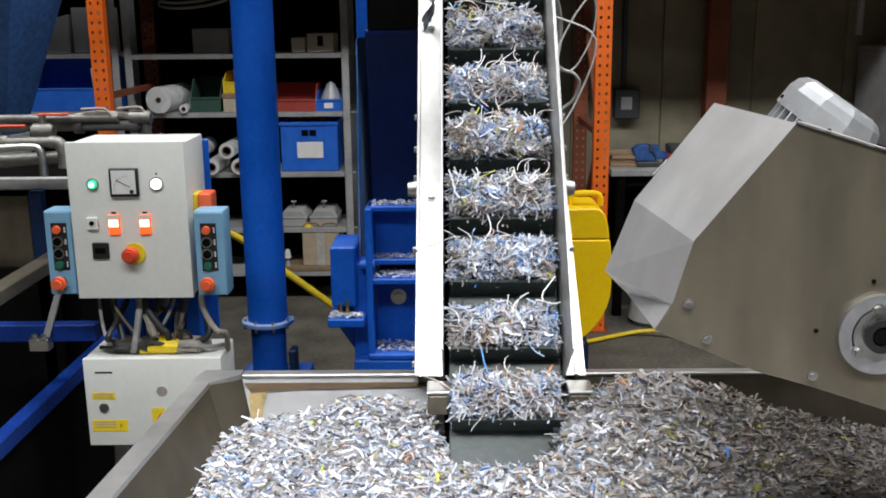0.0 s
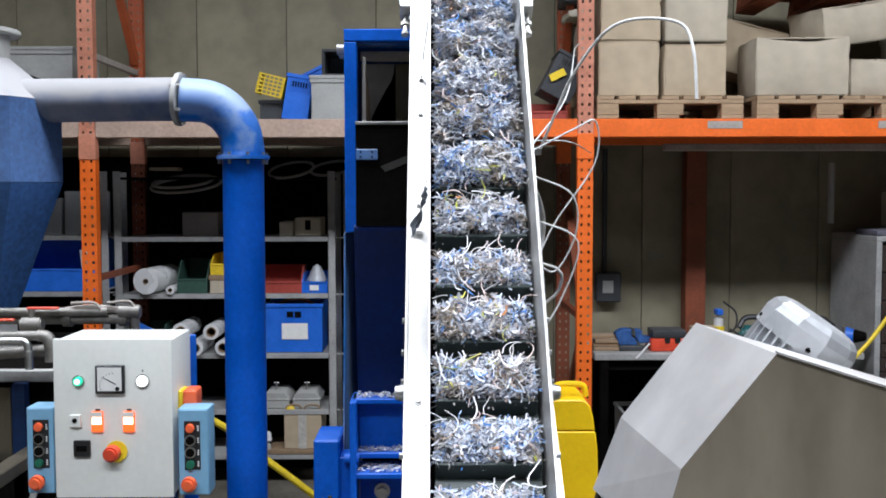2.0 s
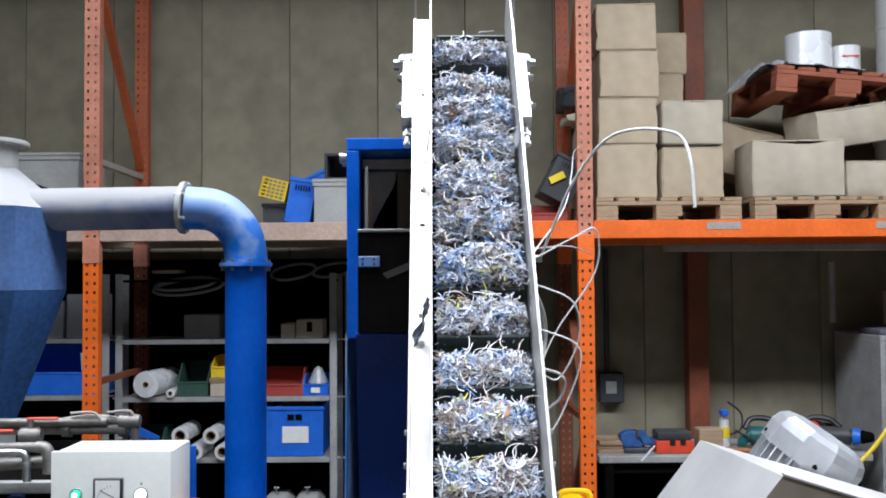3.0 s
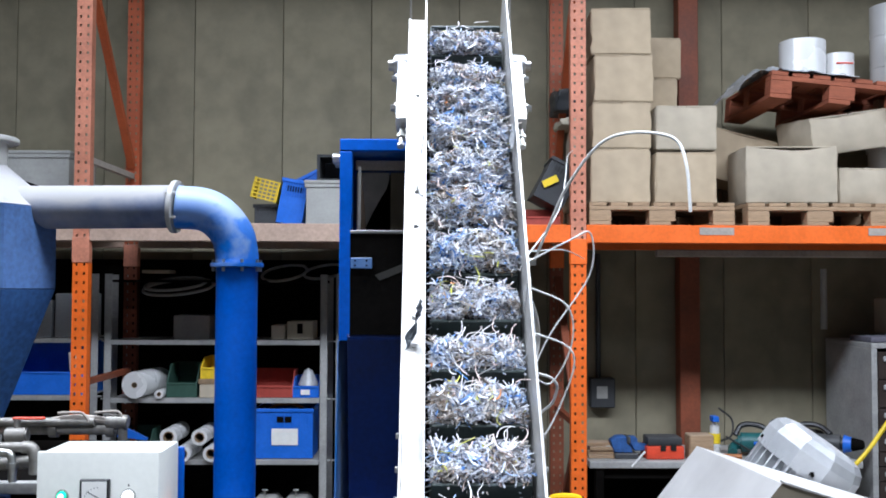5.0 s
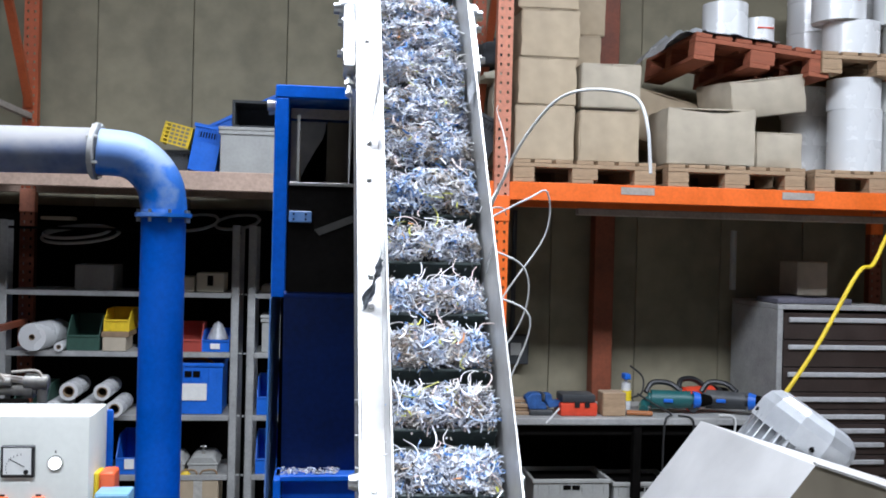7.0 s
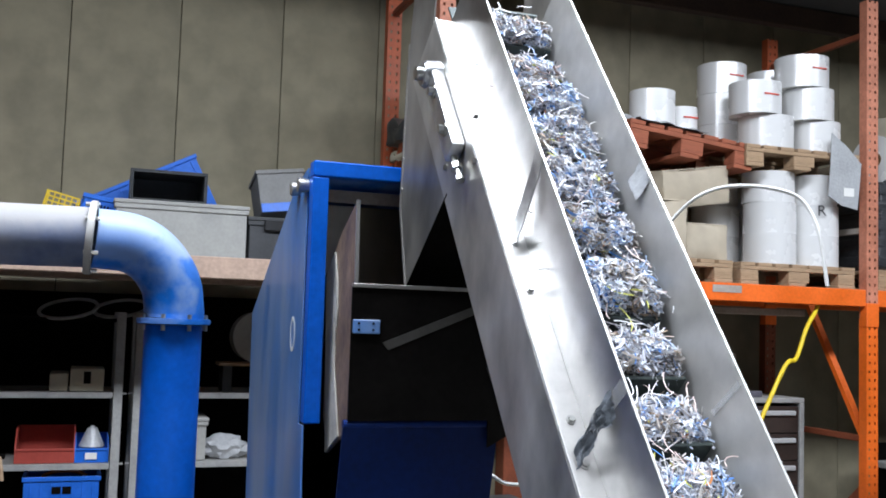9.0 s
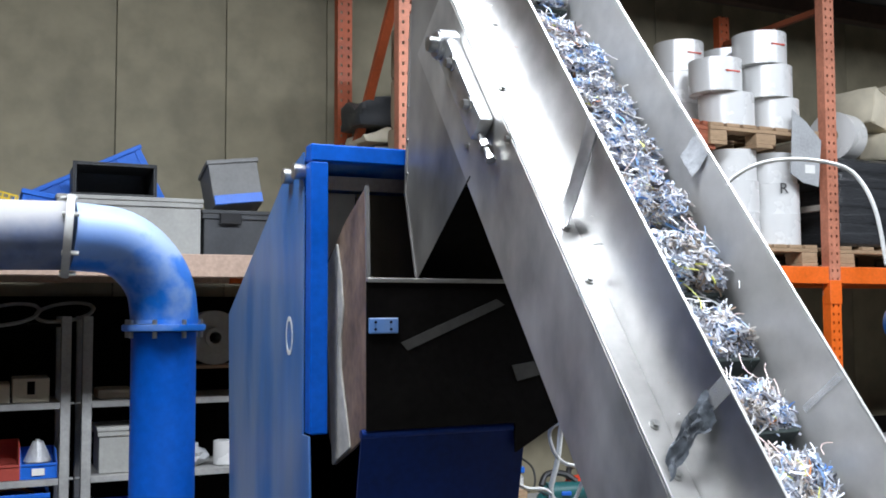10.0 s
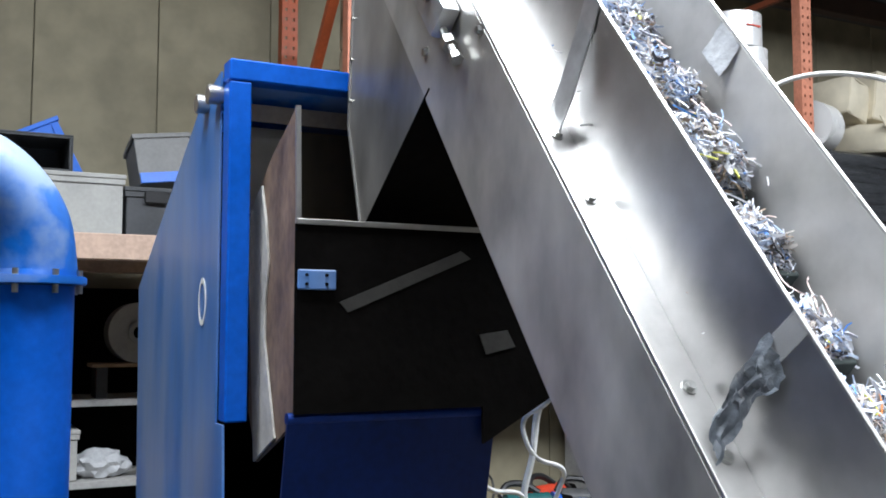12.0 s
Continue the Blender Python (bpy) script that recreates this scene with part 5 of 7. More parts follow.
def yellow_guard():
    ob = thing("drive_guard", (0.85, 3.45, 0.55), "bright yellow rounded drive guard of the granulator", "machine guard")

    def rounded(x0, x1, z0, z1, r):
        pts = []
        for cx, cz, a0 in ((x1 - r, z1 - r * 0.4, 0), (x0 + r, z1 - r * 0.4, 90), (x0 + r, z0 + r, 180), (x1 - r, z0 + r, 270)):
            rz = r * 0.4 if cz > (z0 + z1) / 2 else r
            for k in range(7):
                a = radians(a0 + 15 * k)
                pts.append((cx + r * math.cos(a), cz + rz * math.sin(a)))
        return pts
    drum = [(0.56 + 0.004, 0.968), (0.56, 0.80)] + [(0.79 + 0.23 * math.cos(radians(a)), 0.80 + 0.245 * math.sin(radians(a))) for a in range(190, 366, 10)] + [(1.018, 0.90), (1.010, 0.968)]
    part("shell", prism(drum, "y", 3.37, 3.62, 0.004), YELLOW, ob)
    part("top_cap", prism([(0.566, 0.972), (1.008, 0.972), (1.002, 1.02), (0.990, 1.062), (0.968, 1.082), (0.59, 1.082), (0.57, 1.05)], "y", 3.372, 3.618, 0.004), YELLOW, ob, "lighter yellow upper half with a seam")
    part("handle", hose([(0.87, 3.45, 1.08), (0.875, 3.45, 1.115), (0.90, 3.45, 1.125), (0.955, 3.45, 1.125), (0.98, 3.45, 1.115), (0.985, 3.45, 1.08)], 0.011, 8, 4), YELLOW, ob)
    part("stand", box(0.7, 0.95, 3.42, 3.60, 0.0, 0.56, 0.005), NAVY, ob)


yellow_guard()


# ---- shelving under the rack ----
def shelving(x0, x1, levels, label, y0=5.93, depth=0.42, top=1.95):
    ob = thing("metal_shelving", ((x0 + x1) / 2, y0, 0), label, "shelving", "steel shelving")
    for x in (x0, x1 - 0.045):
        for y in (y0, y0 + depth - 0.04):
            bm = box(x, x + 0.045, y, y + 0.004, 0, top, 0.001)
            box(x, x + 0.004, y, y + 0.035, 0, top, 0.001, bm)
            part("upright", bm, SHELF, ob)
        for k, z in enumerate(levels):
            part("bracket", box(x - 0.02, x + 0.065, y0 + 0.02, y0 + 0.05, z - 0.012, z - 0.004, 0.001), SHELF, ob)
    for z in levels:
        s = box(x0 + 0.046, x1 - 0.046, y0 - 0.004, y0 + depth, z - 0.004, z, 0.001)
        box(x0 + 0.046, x1 - 0.046, y0 - 0.006, y0 - 0.003, z - 0.028, z, 0.0005, s)
        part("shelf", s, SHELF, ob, "dusty steel shelf")
    # added near-black sheet that paints the shade between the shelves
    part("back_shade_sheet", box(x0, x1, y0 + depth + 0.004, y0 + depth + 0.01, 0, top, 0), DARK, ob)
    return ob


shelving(-1.525, -0.175, (0.20, 0.48, 0.83, 1.20, 1.55), "grey steel shelving packed with bins and rolls")
shelving(-0.125, 0.90, (0.20, 0.48, 0.83, 1.20, 1.55), "grey steel shelving with blue bins")
shelving(-2.75, -1.56, (0.20, 0.85, 1.215, 1.56), "grey steel shelving behind the cyclone")
# one more added dark sheet, shade for all three shelving units
structure("trim_shelf_shade", box(-2.8, 1.1, 6.362, 6.37, 0, 2.05, 0), DARK, "dark sheet standing in for shade behind the shelving")


def open_bin(x0, x1, z0, z1, m, label, y=5.95, depth=0.28, front=0.45, tag=True):
    """A stacking bin with a cut-down front."""
    ob = thing("storage_bin", ((x0 + x1) / 2, y + depth / 2, z0), label, "storage bin", "shelf bins")
    t = 0.006
    h = z1 - z0
    for x in (x0, x1 - t):
        part("side", prism([(y, z0), (y, z0 + front * h), (y + 0.10, z1), (y + depth, z1), (y + depth, z0)], "x", x, x + t, 0.001), m, ob)
    part("front", box(x0 + t, x1 - t, y, y + t, z0, z0 + front * h, 0.001), m, ob)
    part("rim", box(x0 + t, x1 - t, y - 0.006, y + 0.004, z0 + front * h - 0.012, z0 + front * h, 0.002), m, ob)
    part("back", box(x0 + t, x1 - t, y + depth - t, y + depth, z0, z1, 0.001), m, ob)
    part("bottom", box(x0 + t, x1 - t, y + t, y + depth - t, z0, z0 + t, 0), m, ob)
    if tag:
        part("card", box((x0 + x1) / 2 - 0.03, (x0 + x1) / 2 + 0.025, y - 0.008, y - 0.0065, z0 + 0.15 * h, z0 + 0.42 * h, 0), PAPER, ob, "white card")
    return ob


def crate(x0, x1, y0, y1, z0, z1, m, label, name="plastic_crate", ribs=True, paper=False, turn=(0, 0, 0), lid=False, inside=None):
    """A straight-walled crate with rim, ribs and hand grips, open at the top."""
    cx, cy = (x0 + x1) / 2, (y0 + y1) / 2
    ob = thing(name, (cx, cy, z0), label, "crate", turn=turn)
    w, d, h, t = (x1 - x0) / 2, (y1 - y0) / 2, z1 - z0, 0.008
    def lp(n, bm, mm=None, lab=""):
        return part(n, bm, mm or m, ob, lab, local=True)
    lp("wall", box(-w, w, -d, -d + t, 0, h, 0.002))
    lp("wall", box(-w, w, d - t, d, 0, h, 0.002))
    lp("wall", box(-w, -w + t, -d + t, d - t, 0, h, 0.002))
    lp("wall", box(w - t, w, -d + t, d - t, 0, h, 0.002))
    lp("base", box(-w + t, w - t, -d + t, d - t, 0, t, 0))
    rim = box(-w - 0.008, w + 0.008, -d - 0.008, -d - 0.0005, h - 0.022, h - 0.001, 0.002)
    box(-w - 0.008, w + 0.008, d + 0.0005, d + 0.008, h - 0.022, h - 0.001, 0.002, rim)
    box(-w - 0.008, -w - 0.0005, -d, d, h - 0.022, h - 0.001, 0.002, rim)
    box(w + 0.0005, w + 0.008, -d, d, h - 0.022, h - 0.001, 0.002, rim)
    lp("rim", rim)
    if ribs:
        for k in range(7):
            x = -w + 0.03 + (2 * w - 0.06) * k / 6
            lp("rib", box(x - 0.003, x + 0.003, -d - 0.005, -d - 0.0003, h * 0.62, h - 0.024, 0.0005))
        lp("grip", box(-0.05, 0.05, -d - 0.004, -d - 0.0004, h * 0.72, h * 0.84, 0.002), DARK if m is not CRATE_DARK else BLACK)
    if paper:
        lp("paper_label", box(-0.075, 0.085, -d - 0.0065, -d - 0.0055, h * 0.27, h * 0.60, 0), PAPER, "white paper label")
    if lid:
        lp("lid", box(-w - 0.012, w + 0.012, -d - 0.012, d + 0.012, h, h + 0.02, 0.004))
    if inside:
        lp("content", box(-w + 0.02, w - 0.02, -d + 0.02, d - 0.02, 0.01, h - 0.02, 0.01), inside)
    return ob


def film_roll(a, b, r, label, group="", core=0.4):
    ob = thing("film_roll", tuple((Vector(a) + Vector(b)) / 2 - Vector((0, 0, r))), label, "film roll", group)
    part("film", ring(a, b, r, r * core, 32), FILM, ob)
    d = (Vector(b) - Vector(a)).normalized()
    part("core", ring(Vector(a) - d * 0.004, Vector(b) + d * 0.004, r * core * 0.98, r * core * 0.84, 24), FILM_CORE, ob)
    return ob


# first shelving unit
film_roll((-1.325, 5.89, 1.282), (-1.27, 6.25, 1.282), 0.080, "large dusty white film roll lying on the shelf", core=0.22)
film_roll((-1.18, 5.90, 1.227), (-1.18, 6.2, 1.227), 0.026, "thin white roll lying on the shelf", core=0.5)
open_bin(-1.150, -0.965, 1.202, 1.40, CRATE_GREEN, "dark green open-fronted bin", tag=False)
open_bin(-0.945, -0.80, 1.315, 1.44, CRATE_YELLOW, "yellow open-fronted bin on top of boxes", tag=False, front=0.55)
solo("flat_box", box(-0.955, -0.80, 5.94, 6.2, 1.282, 1.314, 0.003), FILM_CORE, (-0.87, 6.0, 1.282), "flat brown box under the yellow bin", "box")
solo("card_box", box(-0.945, -0.815, 5.93, 6.15, 1.202, 1.28, 0.003), CARD_GREY, (-0.88, 6.0, 1.202), "small pale cardboard box", "box")
open_bin(-0.66, -0.385, 1.202, 1.36, CRATE_RED, "red plastic open-fronted bin", tag=False)
open_bin(-0.385, -0.225, 1.202, 1.32, CRATE_BLUE, "small blue bin heaped with bagged parts", front=0.6)
solo("parts_bag", tube((-0.305, 6.08, 1.26), (-0.305, 6.08, 1.37), 0.07, 0.02, n=10, bevel=0.01), CLEAR_FILM, (-0.305, 6.08, 1.26), "hazy plastic bag of parts in a bin", "bag")
hm = thing("hammer", (-0.73, 5.92, 1.2), "claw hammer with wooden handle on the shelf edge", "hammer")
part("head", box(-0.76, -0.70, 5.95, 5.985, 1.225, 1.25, 0.004), DARK, hm)
part("handle", hose([(-0.725, 5.96, 1.237), (-0.715, 5.92, 1.20), (-0.705, 5.895, 1.13)], 0.010, 8, 3), WOOD, hm)
crate(-0.61, -0.262, 5.96, 6.30, 0.834, 1.135, CRATE_BLUE, "blue plastic crate with a white paper label", paper=True)
hd = hose([(-0.53, 6.0, 1.13), (-0.47, 6.0, 1.155), (-0.38, 6.0, 1.155), (-0.32, 6.0, 1.13)], 0.010, 8, 4)
solo("hose_end", hd, mat("rust_brown_hose", (0.24, 0.09, 0.04), 0.6), (-0.43, 6.0, 1.13), "brown hose end lying over a crate", "hose")
for i, (x, z) in enumerate(((-1.20, 0.875), (-1.03, 0.873), (-0.86, 0.875), (-1.115, 0.975), (-0.93, 0.972))):
    film_roll((x, 5.88, z), (x, 6.2, z), 0.048 if i != 3 else 0.052, "white film roll in a stack, end showing", "stacked film rolls", core=0.62)
open_bin(-1.44, -1.25, 0.832, 1.0, CRATE_GREEN, "green bin holding a blue offcut", tag=False, front=0.4)
solo("plastic_offcut", prism([(-1.45, 0.96), (-1.43, 1.03), (-1.27, 0.955), (-1.27, 0.94)], "y", 5.97, 6.0), CRATE_BLUE, (-1.35, 5.98, 0.95), "blue plastic offcut in a green bin", "offcut")
for x in (-0.555, -0.365):
    ob = thing("grey_tray", (x, 6.02, 0.48), "grey lidded tray with a small valve on top", "tray", "grey trays")
    part("body", prism([(x - 0.085, 0.50), (x - 0.07, 0.482), (x + 0.07, 0.482), (x + 0.085, 0.50), (x + 0.085, 0.55), (x + 0.055, 0.585), (x - 0.055, 0.585), (x - 0.085, 0.55)], "y", 5.95, 6.2, 0.006), CRATE_GREY, ob)
    part("rim", box(x - 0.09, x + 0.09, 5.945, 6.205, 0.535, 0.545, 0.003), CRATE_GREY, ob)
    v = tube((x - 0.005, 6.03, 0.58), (x - 0.005, 6.03, 0.635), 0.007, n=8)
    tube((x - 0.02, 6.03, 0.63), (x + 0.012, 6.03, 0.63), 0.005, n=8, bm=v)
    part("valve", v, ZINC, ob)
open_bin(-0.86, -0.70, 0.482, 0.70, CRATE_BLUE, "blue open-fronted bin with card", depth=0.3)
cb = thing("tool_carton", (-0.39, 6.0, 0.20), "worn open carton with a taped seam holding a yellow ball", "carton")
part("carton", box(-0.50, -0.27, 5.93, 6.2, 0.235, 0.46, 0.004), CARD, cb)
part("tape", box(-0.412, -0.362, 5.928, 5.9295, 0.237, 0.458, 0), PALE_PLATE, cb, "faded pink tape")
for x in (-0.50, -0.385):
    part("handle", hose([(x + 0.005, 5.95, 0.46), (x + 0.02, 5.95, 0.50), (x + 0.09, 5.95, 0.505), (x + 0.11, 5.95, 0.46)], 0.006, 6, 3), FILM_CORE, cb)
ball = bmesh.new()
bmesh.ops.create_uvsphere(ball, u_segments=20, v_segments=12, radius=0.034)
ball.transform(Matrix.Translation((-0.465, 5.97, 0.475)))
solo("yellow_ball", ball, CRATE_YELLOW, (-0.465, 5.97, 0.45), "small yellow-orange ball lying in a carton", "ball")
solo("wood_tray", box(-0.60, -0.25, 5.92, 6.25, 0.204, 0.233, 0.003), FILM_CORE, (-0.43, 6.0, 0.204), "flat brown wooden tray on the lowest shelf", "tray")
for x, z, r in ((-0.60, 0.31, 0.03), (-0.66, 0.27, 0.04), (-0.60, 0.245, 0.025)):
    solo("fitting", tube((x, 5.95, z - r), (x, 5.95, z + r), r * 0.8, r * 0.5, n=12, bevel=0.006), FILM if z > 0.3 else CRATE_GREY, (x, 5.95, z - r), "pale pipe fitting among shelf clutter", "fitting", "loose fittings")
solo("grey_carton", box(-1.12, -0.90, 5.98, 6.25, 1.552, 1.70, 0.005), CRATE_GREY, (-1.0, 6.1, 1.552), "dim grey box at the back of the shelf", "box")
ob = thing("drawer_unit", (-0.40, 6.0, 1.55), "two small pale drawers on the shelf", "drawer unit")
for x0, x1 in ((-0.52, -0.435), (-0.425, -0.265)):
    part("drawer", box(x0, x1, 5.96, 6.2, 1.553, 1.64 if x0 < -0.5 else 1.665, 0.004), CARD_PALE, ob)
part("slot", box(-0.362, -0.328, 5.957, 5.9598, 1.59, 1.65, 0), DARK, ob)
for k, (x, z, w, h) in enumerate(((-1.10, 1.87, 0.22, 0.05), (-1.12, 1.89, 0.19, 0.04), (-0.45, 1.96, 0.14, 0.05), (-0.20, 1.97, 0.13, 0.045))):
    pts = [(x + w * math.cos(a * math.tau / 10), 6.02 + 0.06 * math.sin(a * math.tau / 10), z + h * math.sin(a * math.tau / 10 + 0.4)) for a in range(11)]
    solo("coiled_hose", hose(pts, 0.009, 8, 4), CRATE_GREY if k < 2 else CABLE_GREY, (x, 6.02, z), "loosely coiled grey hose hung under the beam", "hose", "hung hoses")
solo("pale_board", box(-1.31, -1.14, 5.95, 6.1, 1.955, 1.975, 0.004), CARD_GREY, (-1.2, 6.0, 1.955), "pale flat board lying above the hoses", "board")
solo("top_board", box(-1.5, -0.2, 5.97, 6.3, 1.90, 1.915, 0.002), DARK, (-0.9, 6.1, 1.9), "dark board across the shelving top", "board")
# second unit
open_bin(-0.06, 0.13, 0.832, 1.045, CRATE_BLUE, "bright blue open-fronted bin with white card", front=0.5)
open_bin(-0.06, 0.13, 0.482, 0.70, CRATE_BLUE, "bright blue open-fronted bin on the lower shelf", front=0.42)
crate(-0.04, 0.25, 5.97, 6.25, 1.203, 1.40, CRATE_GREY, "grey plastic crate with folded lid", lid=True, ribs=False)
solo("parts_sack", box(-0.05, 0.12, 5.98, 6.2, 1.553, 1.60, 0.02, seg=2), CARD_GREY, (0.03, 6.05, 1.553), "limp pale sack on the shelf", "sack")
for x, z in ((0.56, 1.203), (0.66, 1.203), (0.22, 0.832), (0.34, 0.832)):
    solo("parts_tin", tube((x, 6.02, z), (x, 6.02, z + 0.12), 0.05, n=20, bevel=0.004), FILM if x > 0.3 else CRATE_GREY, (x, 6.02, z), "round pale tin on the shelf", "tin", "tins")
ob = thing("cable_spool", (0.50, 6.02, 1.70), "dusty grey empty cable spool standing on edge", "spool")
part("flange", ring((0.50, 5.96, 1.84), (0.50, 5.972, 1.84), 0.135, 0.03, 36), CRATE_GREY, ob)
part("flange", ring((0.50, 6.09, 1.84), (0.50, 6.102, 1.84), 0.135, 0.03, 36), CRATE_DIM, ob)
part("hub", ring((0.50, 5.972, 1.84), (0.50, 6.09, 1.84), 0.055, 0.03, 24), CRATE_GREY, ob)
part("boss", ring((0.50, 5.945, 1.84), (0.50, 5.96, 1.84), 0.05, 0.03, 24), CRATE_GREY, ob)
solo("plank", box(0.30, 0.72, 5.96, 6.12, 1.688, 1.704, 0.002), WOOD, (0.5, 6.04, 1.688), "short plank under a cable spool", "plank")
for x in (0.32, 0.66):
    solo("tin_box", box(x, x + 0.05, 5.97, 6.11, 1.552, 1.687, 0.003), CRATE_DARK, (x, 6.04, 1.552), "dark tin box holding up a plank", "box", "tin boxes")
bag = bmesh.new()
bmesh.ops.create_icosphere(bag, subdivisions=3, radius=1)
for v in bag.verts:
    q = v.co * (1 + 0.35 * noise.noise(v.co * 2.5))
    v.co = Vector((0.36 + 0.12 * q.x, 6.05 + 0.08 * q.y, max(1.204, 1.255 + 0.07 * q.z)))
solo("plastic_bag", bag, CLEAR_FILM, (0.36, 6.05, 1.204), "crumpled clear bag of fittings on the shelf", "bag")
# cyclone-side unit
open_bin(-2.16, -1.63, 1.218, 1.53, CRATE_BLUE, "wide blue stacking bin with a cut-down front", y=5.94, depth=0.32, front=0.44, tag=False)
solo("paper_cup", tube((-1.72, 5.98, 1.36), (-1.72, 5.98, 1.47), 0.024, 0.034, n=18), PAPER, (-1.72, 5.98, 1.36), "white paper cup standing in a blue bin", "cup")
solo("grey_binder_box", box(-1.83, -1.63, 5.95, 6.2, 1.563, 1.83, 0.006), PALE_GREY, (-1.73, 6.0, 1.563), "grey upright box on the shelf", "box")
solo("white_carton", prism([(-2.04, 1.563), (-1.85, 1.563), (-1.85, 1.79), (-1.93, 1.77)], "y", 5.95, 6.2, 0.004), PALE_GREY, (-1.93, 6.0, 1.563), "pale upright carton on the shelf", "carton")

# ---- on top of the dusty deck ----
DECK = 2.219
ob = thing("mesh_basket", (-0.53, 5.72, 2.36), "small yellow mesh basket standing tilted", "basket", turn=(0, 14, 0))
for a in (-0.078, 0.070):
    part("side", box(a, a + 0.008, -0.09, 0.09, 0.02, 0.14, 0.002), CRATE_YELLOW, ob, local=True)
for k in range(6):
    z = 0.022 + 0.022 * k
    part("bar", box(-0.07, 0.07, -0.092, -0.086, z, z + 0.007, 0), CRATE_YELLOW, ob, local=True)
for k in range(6):
    x = -0.065 + 0.026 * k
    part("bar", box(x - 0.003, x + 0.003, -0.09, -0.085, 0.02, 0.14, 0), CRATE_YELLOW, ob, local=True)
crate(-0.585, -0.455, 5.70, 5.90, DECK, 2.36, CRATE_DARK, "small dark crate under the yellow basket")
crate(-0.45, -0.30, 5.62, 5.90, DECK + 0.018, 2.50, CRATE_BLUE, "blue crate leaning on its neighbour", turn=(0, 10, 0))
crate(-0.355, 0.285, 5.97, 6.17, 2.385, 2.675, CRATE_BLUE, "long blue crate propped up behind the totes", turn=(0, -27, 0))
crate(-0.265, 0.345, 5.55, 5.95, DECK, 2.465, CRATE_GREY, "large dusty grey tote with lid", lid=True, ribs=False)
crate(-0.20, 0.145, 5.81, 5.95, 2.56, 2.86, CRATE_DARK, "black crate lying on its side, mouth open", turn=(90, 0, 0), ribs=False)
ob = crate(0.36, 0.68, 5.55, 5.95, DECK, 2.42, CRATE_DARK, "charcoal tote with clip lid", lid=True, ribs=False)
part("clip", box(-0.09, 0.01, -0.222, -0.2125, 0.155, 0.205, 0.004), BLACK, ob, "black lid clip", local=True)
ob = crate(0.45, 0.69, 5.74, 5.98, 2.468, 2.70, CRATE_DIM, "grey tote with blue skirt leaning back", turn=(-12, -7, 0), ribs=False)
part("skirt", box(-0.118, 0.118, -0.131, -0.1245, 0.002, 0.05, 0.003), CRATE_BLUE, ob, "blue skirt of the tote", local=True)
crate(1.01, 1.19, 5.40, 5.75, 2.35, 2.60, CRATE_DARK, "black crate with yellow sticker tipped sideways", turn=(0, 28, 0))
solo("yellow_tag", box(-0.05, 0.04, -0.002, 0, -0.02, 0.02, 0, m=pose(1.12, 5.385, 2.47, 0, -25, 0)), STICKER, (1.12, 5.385, 2.45), "yellow sticker on a black crate", "sticker")
open_bin(0.97, 1.17, DECK, 2.33, CRATE_RED, "small red bin on the deck", y=5.38, tag=False)

crate(-2.35, -1.60, 5.50, 5.95, DECK, 2.62, CRATE_GREY, "large grey tote on the deck behind the cyclone", ribs=False, lid=True)


# ---- pallets, cartons and reels ----
def pallet(x0, y0, z0, m, label, turn=(0, 0, 0), w=0.8, d=0.9, tall=1.0):
    ob = thing("pallet", (x0 + w / 2, y0, z0), label, "pallet", "pallets", turn=turn)
    h = w / 2
    for k in range(7):
        x = -h + (w - 0.095) * k / 6
        part("top_board", box(x, x + 0.095, 0.0, d, 0.104 * tall, 0.124 * tall, 0.002), m, ob, local=True)
    for y in (0.0, d / 2 - 0.05, d - 0.1):
        part("cross_board", box(-h, h, y, y + 0.1, 0.082 * tall, 0.103 * tall, 0.002), m, ob, local=True)
        for x in (-h, -0.072, h - 0.12):
            part("block", box(x, x + (0.145 if x == -0.072 else 0.12), y + 0.002, y + 0.098, 0.02 * tall, 0.0815 * tall, 0.003), m, ob, local=True)
    for x in (-h, -0.072, h - 0.12):
        part("skid", box(x, x + 0.12, 0.0, d, 0.0, 0.0195 * tall, 0.002), m, ob, local=True)
    return ob


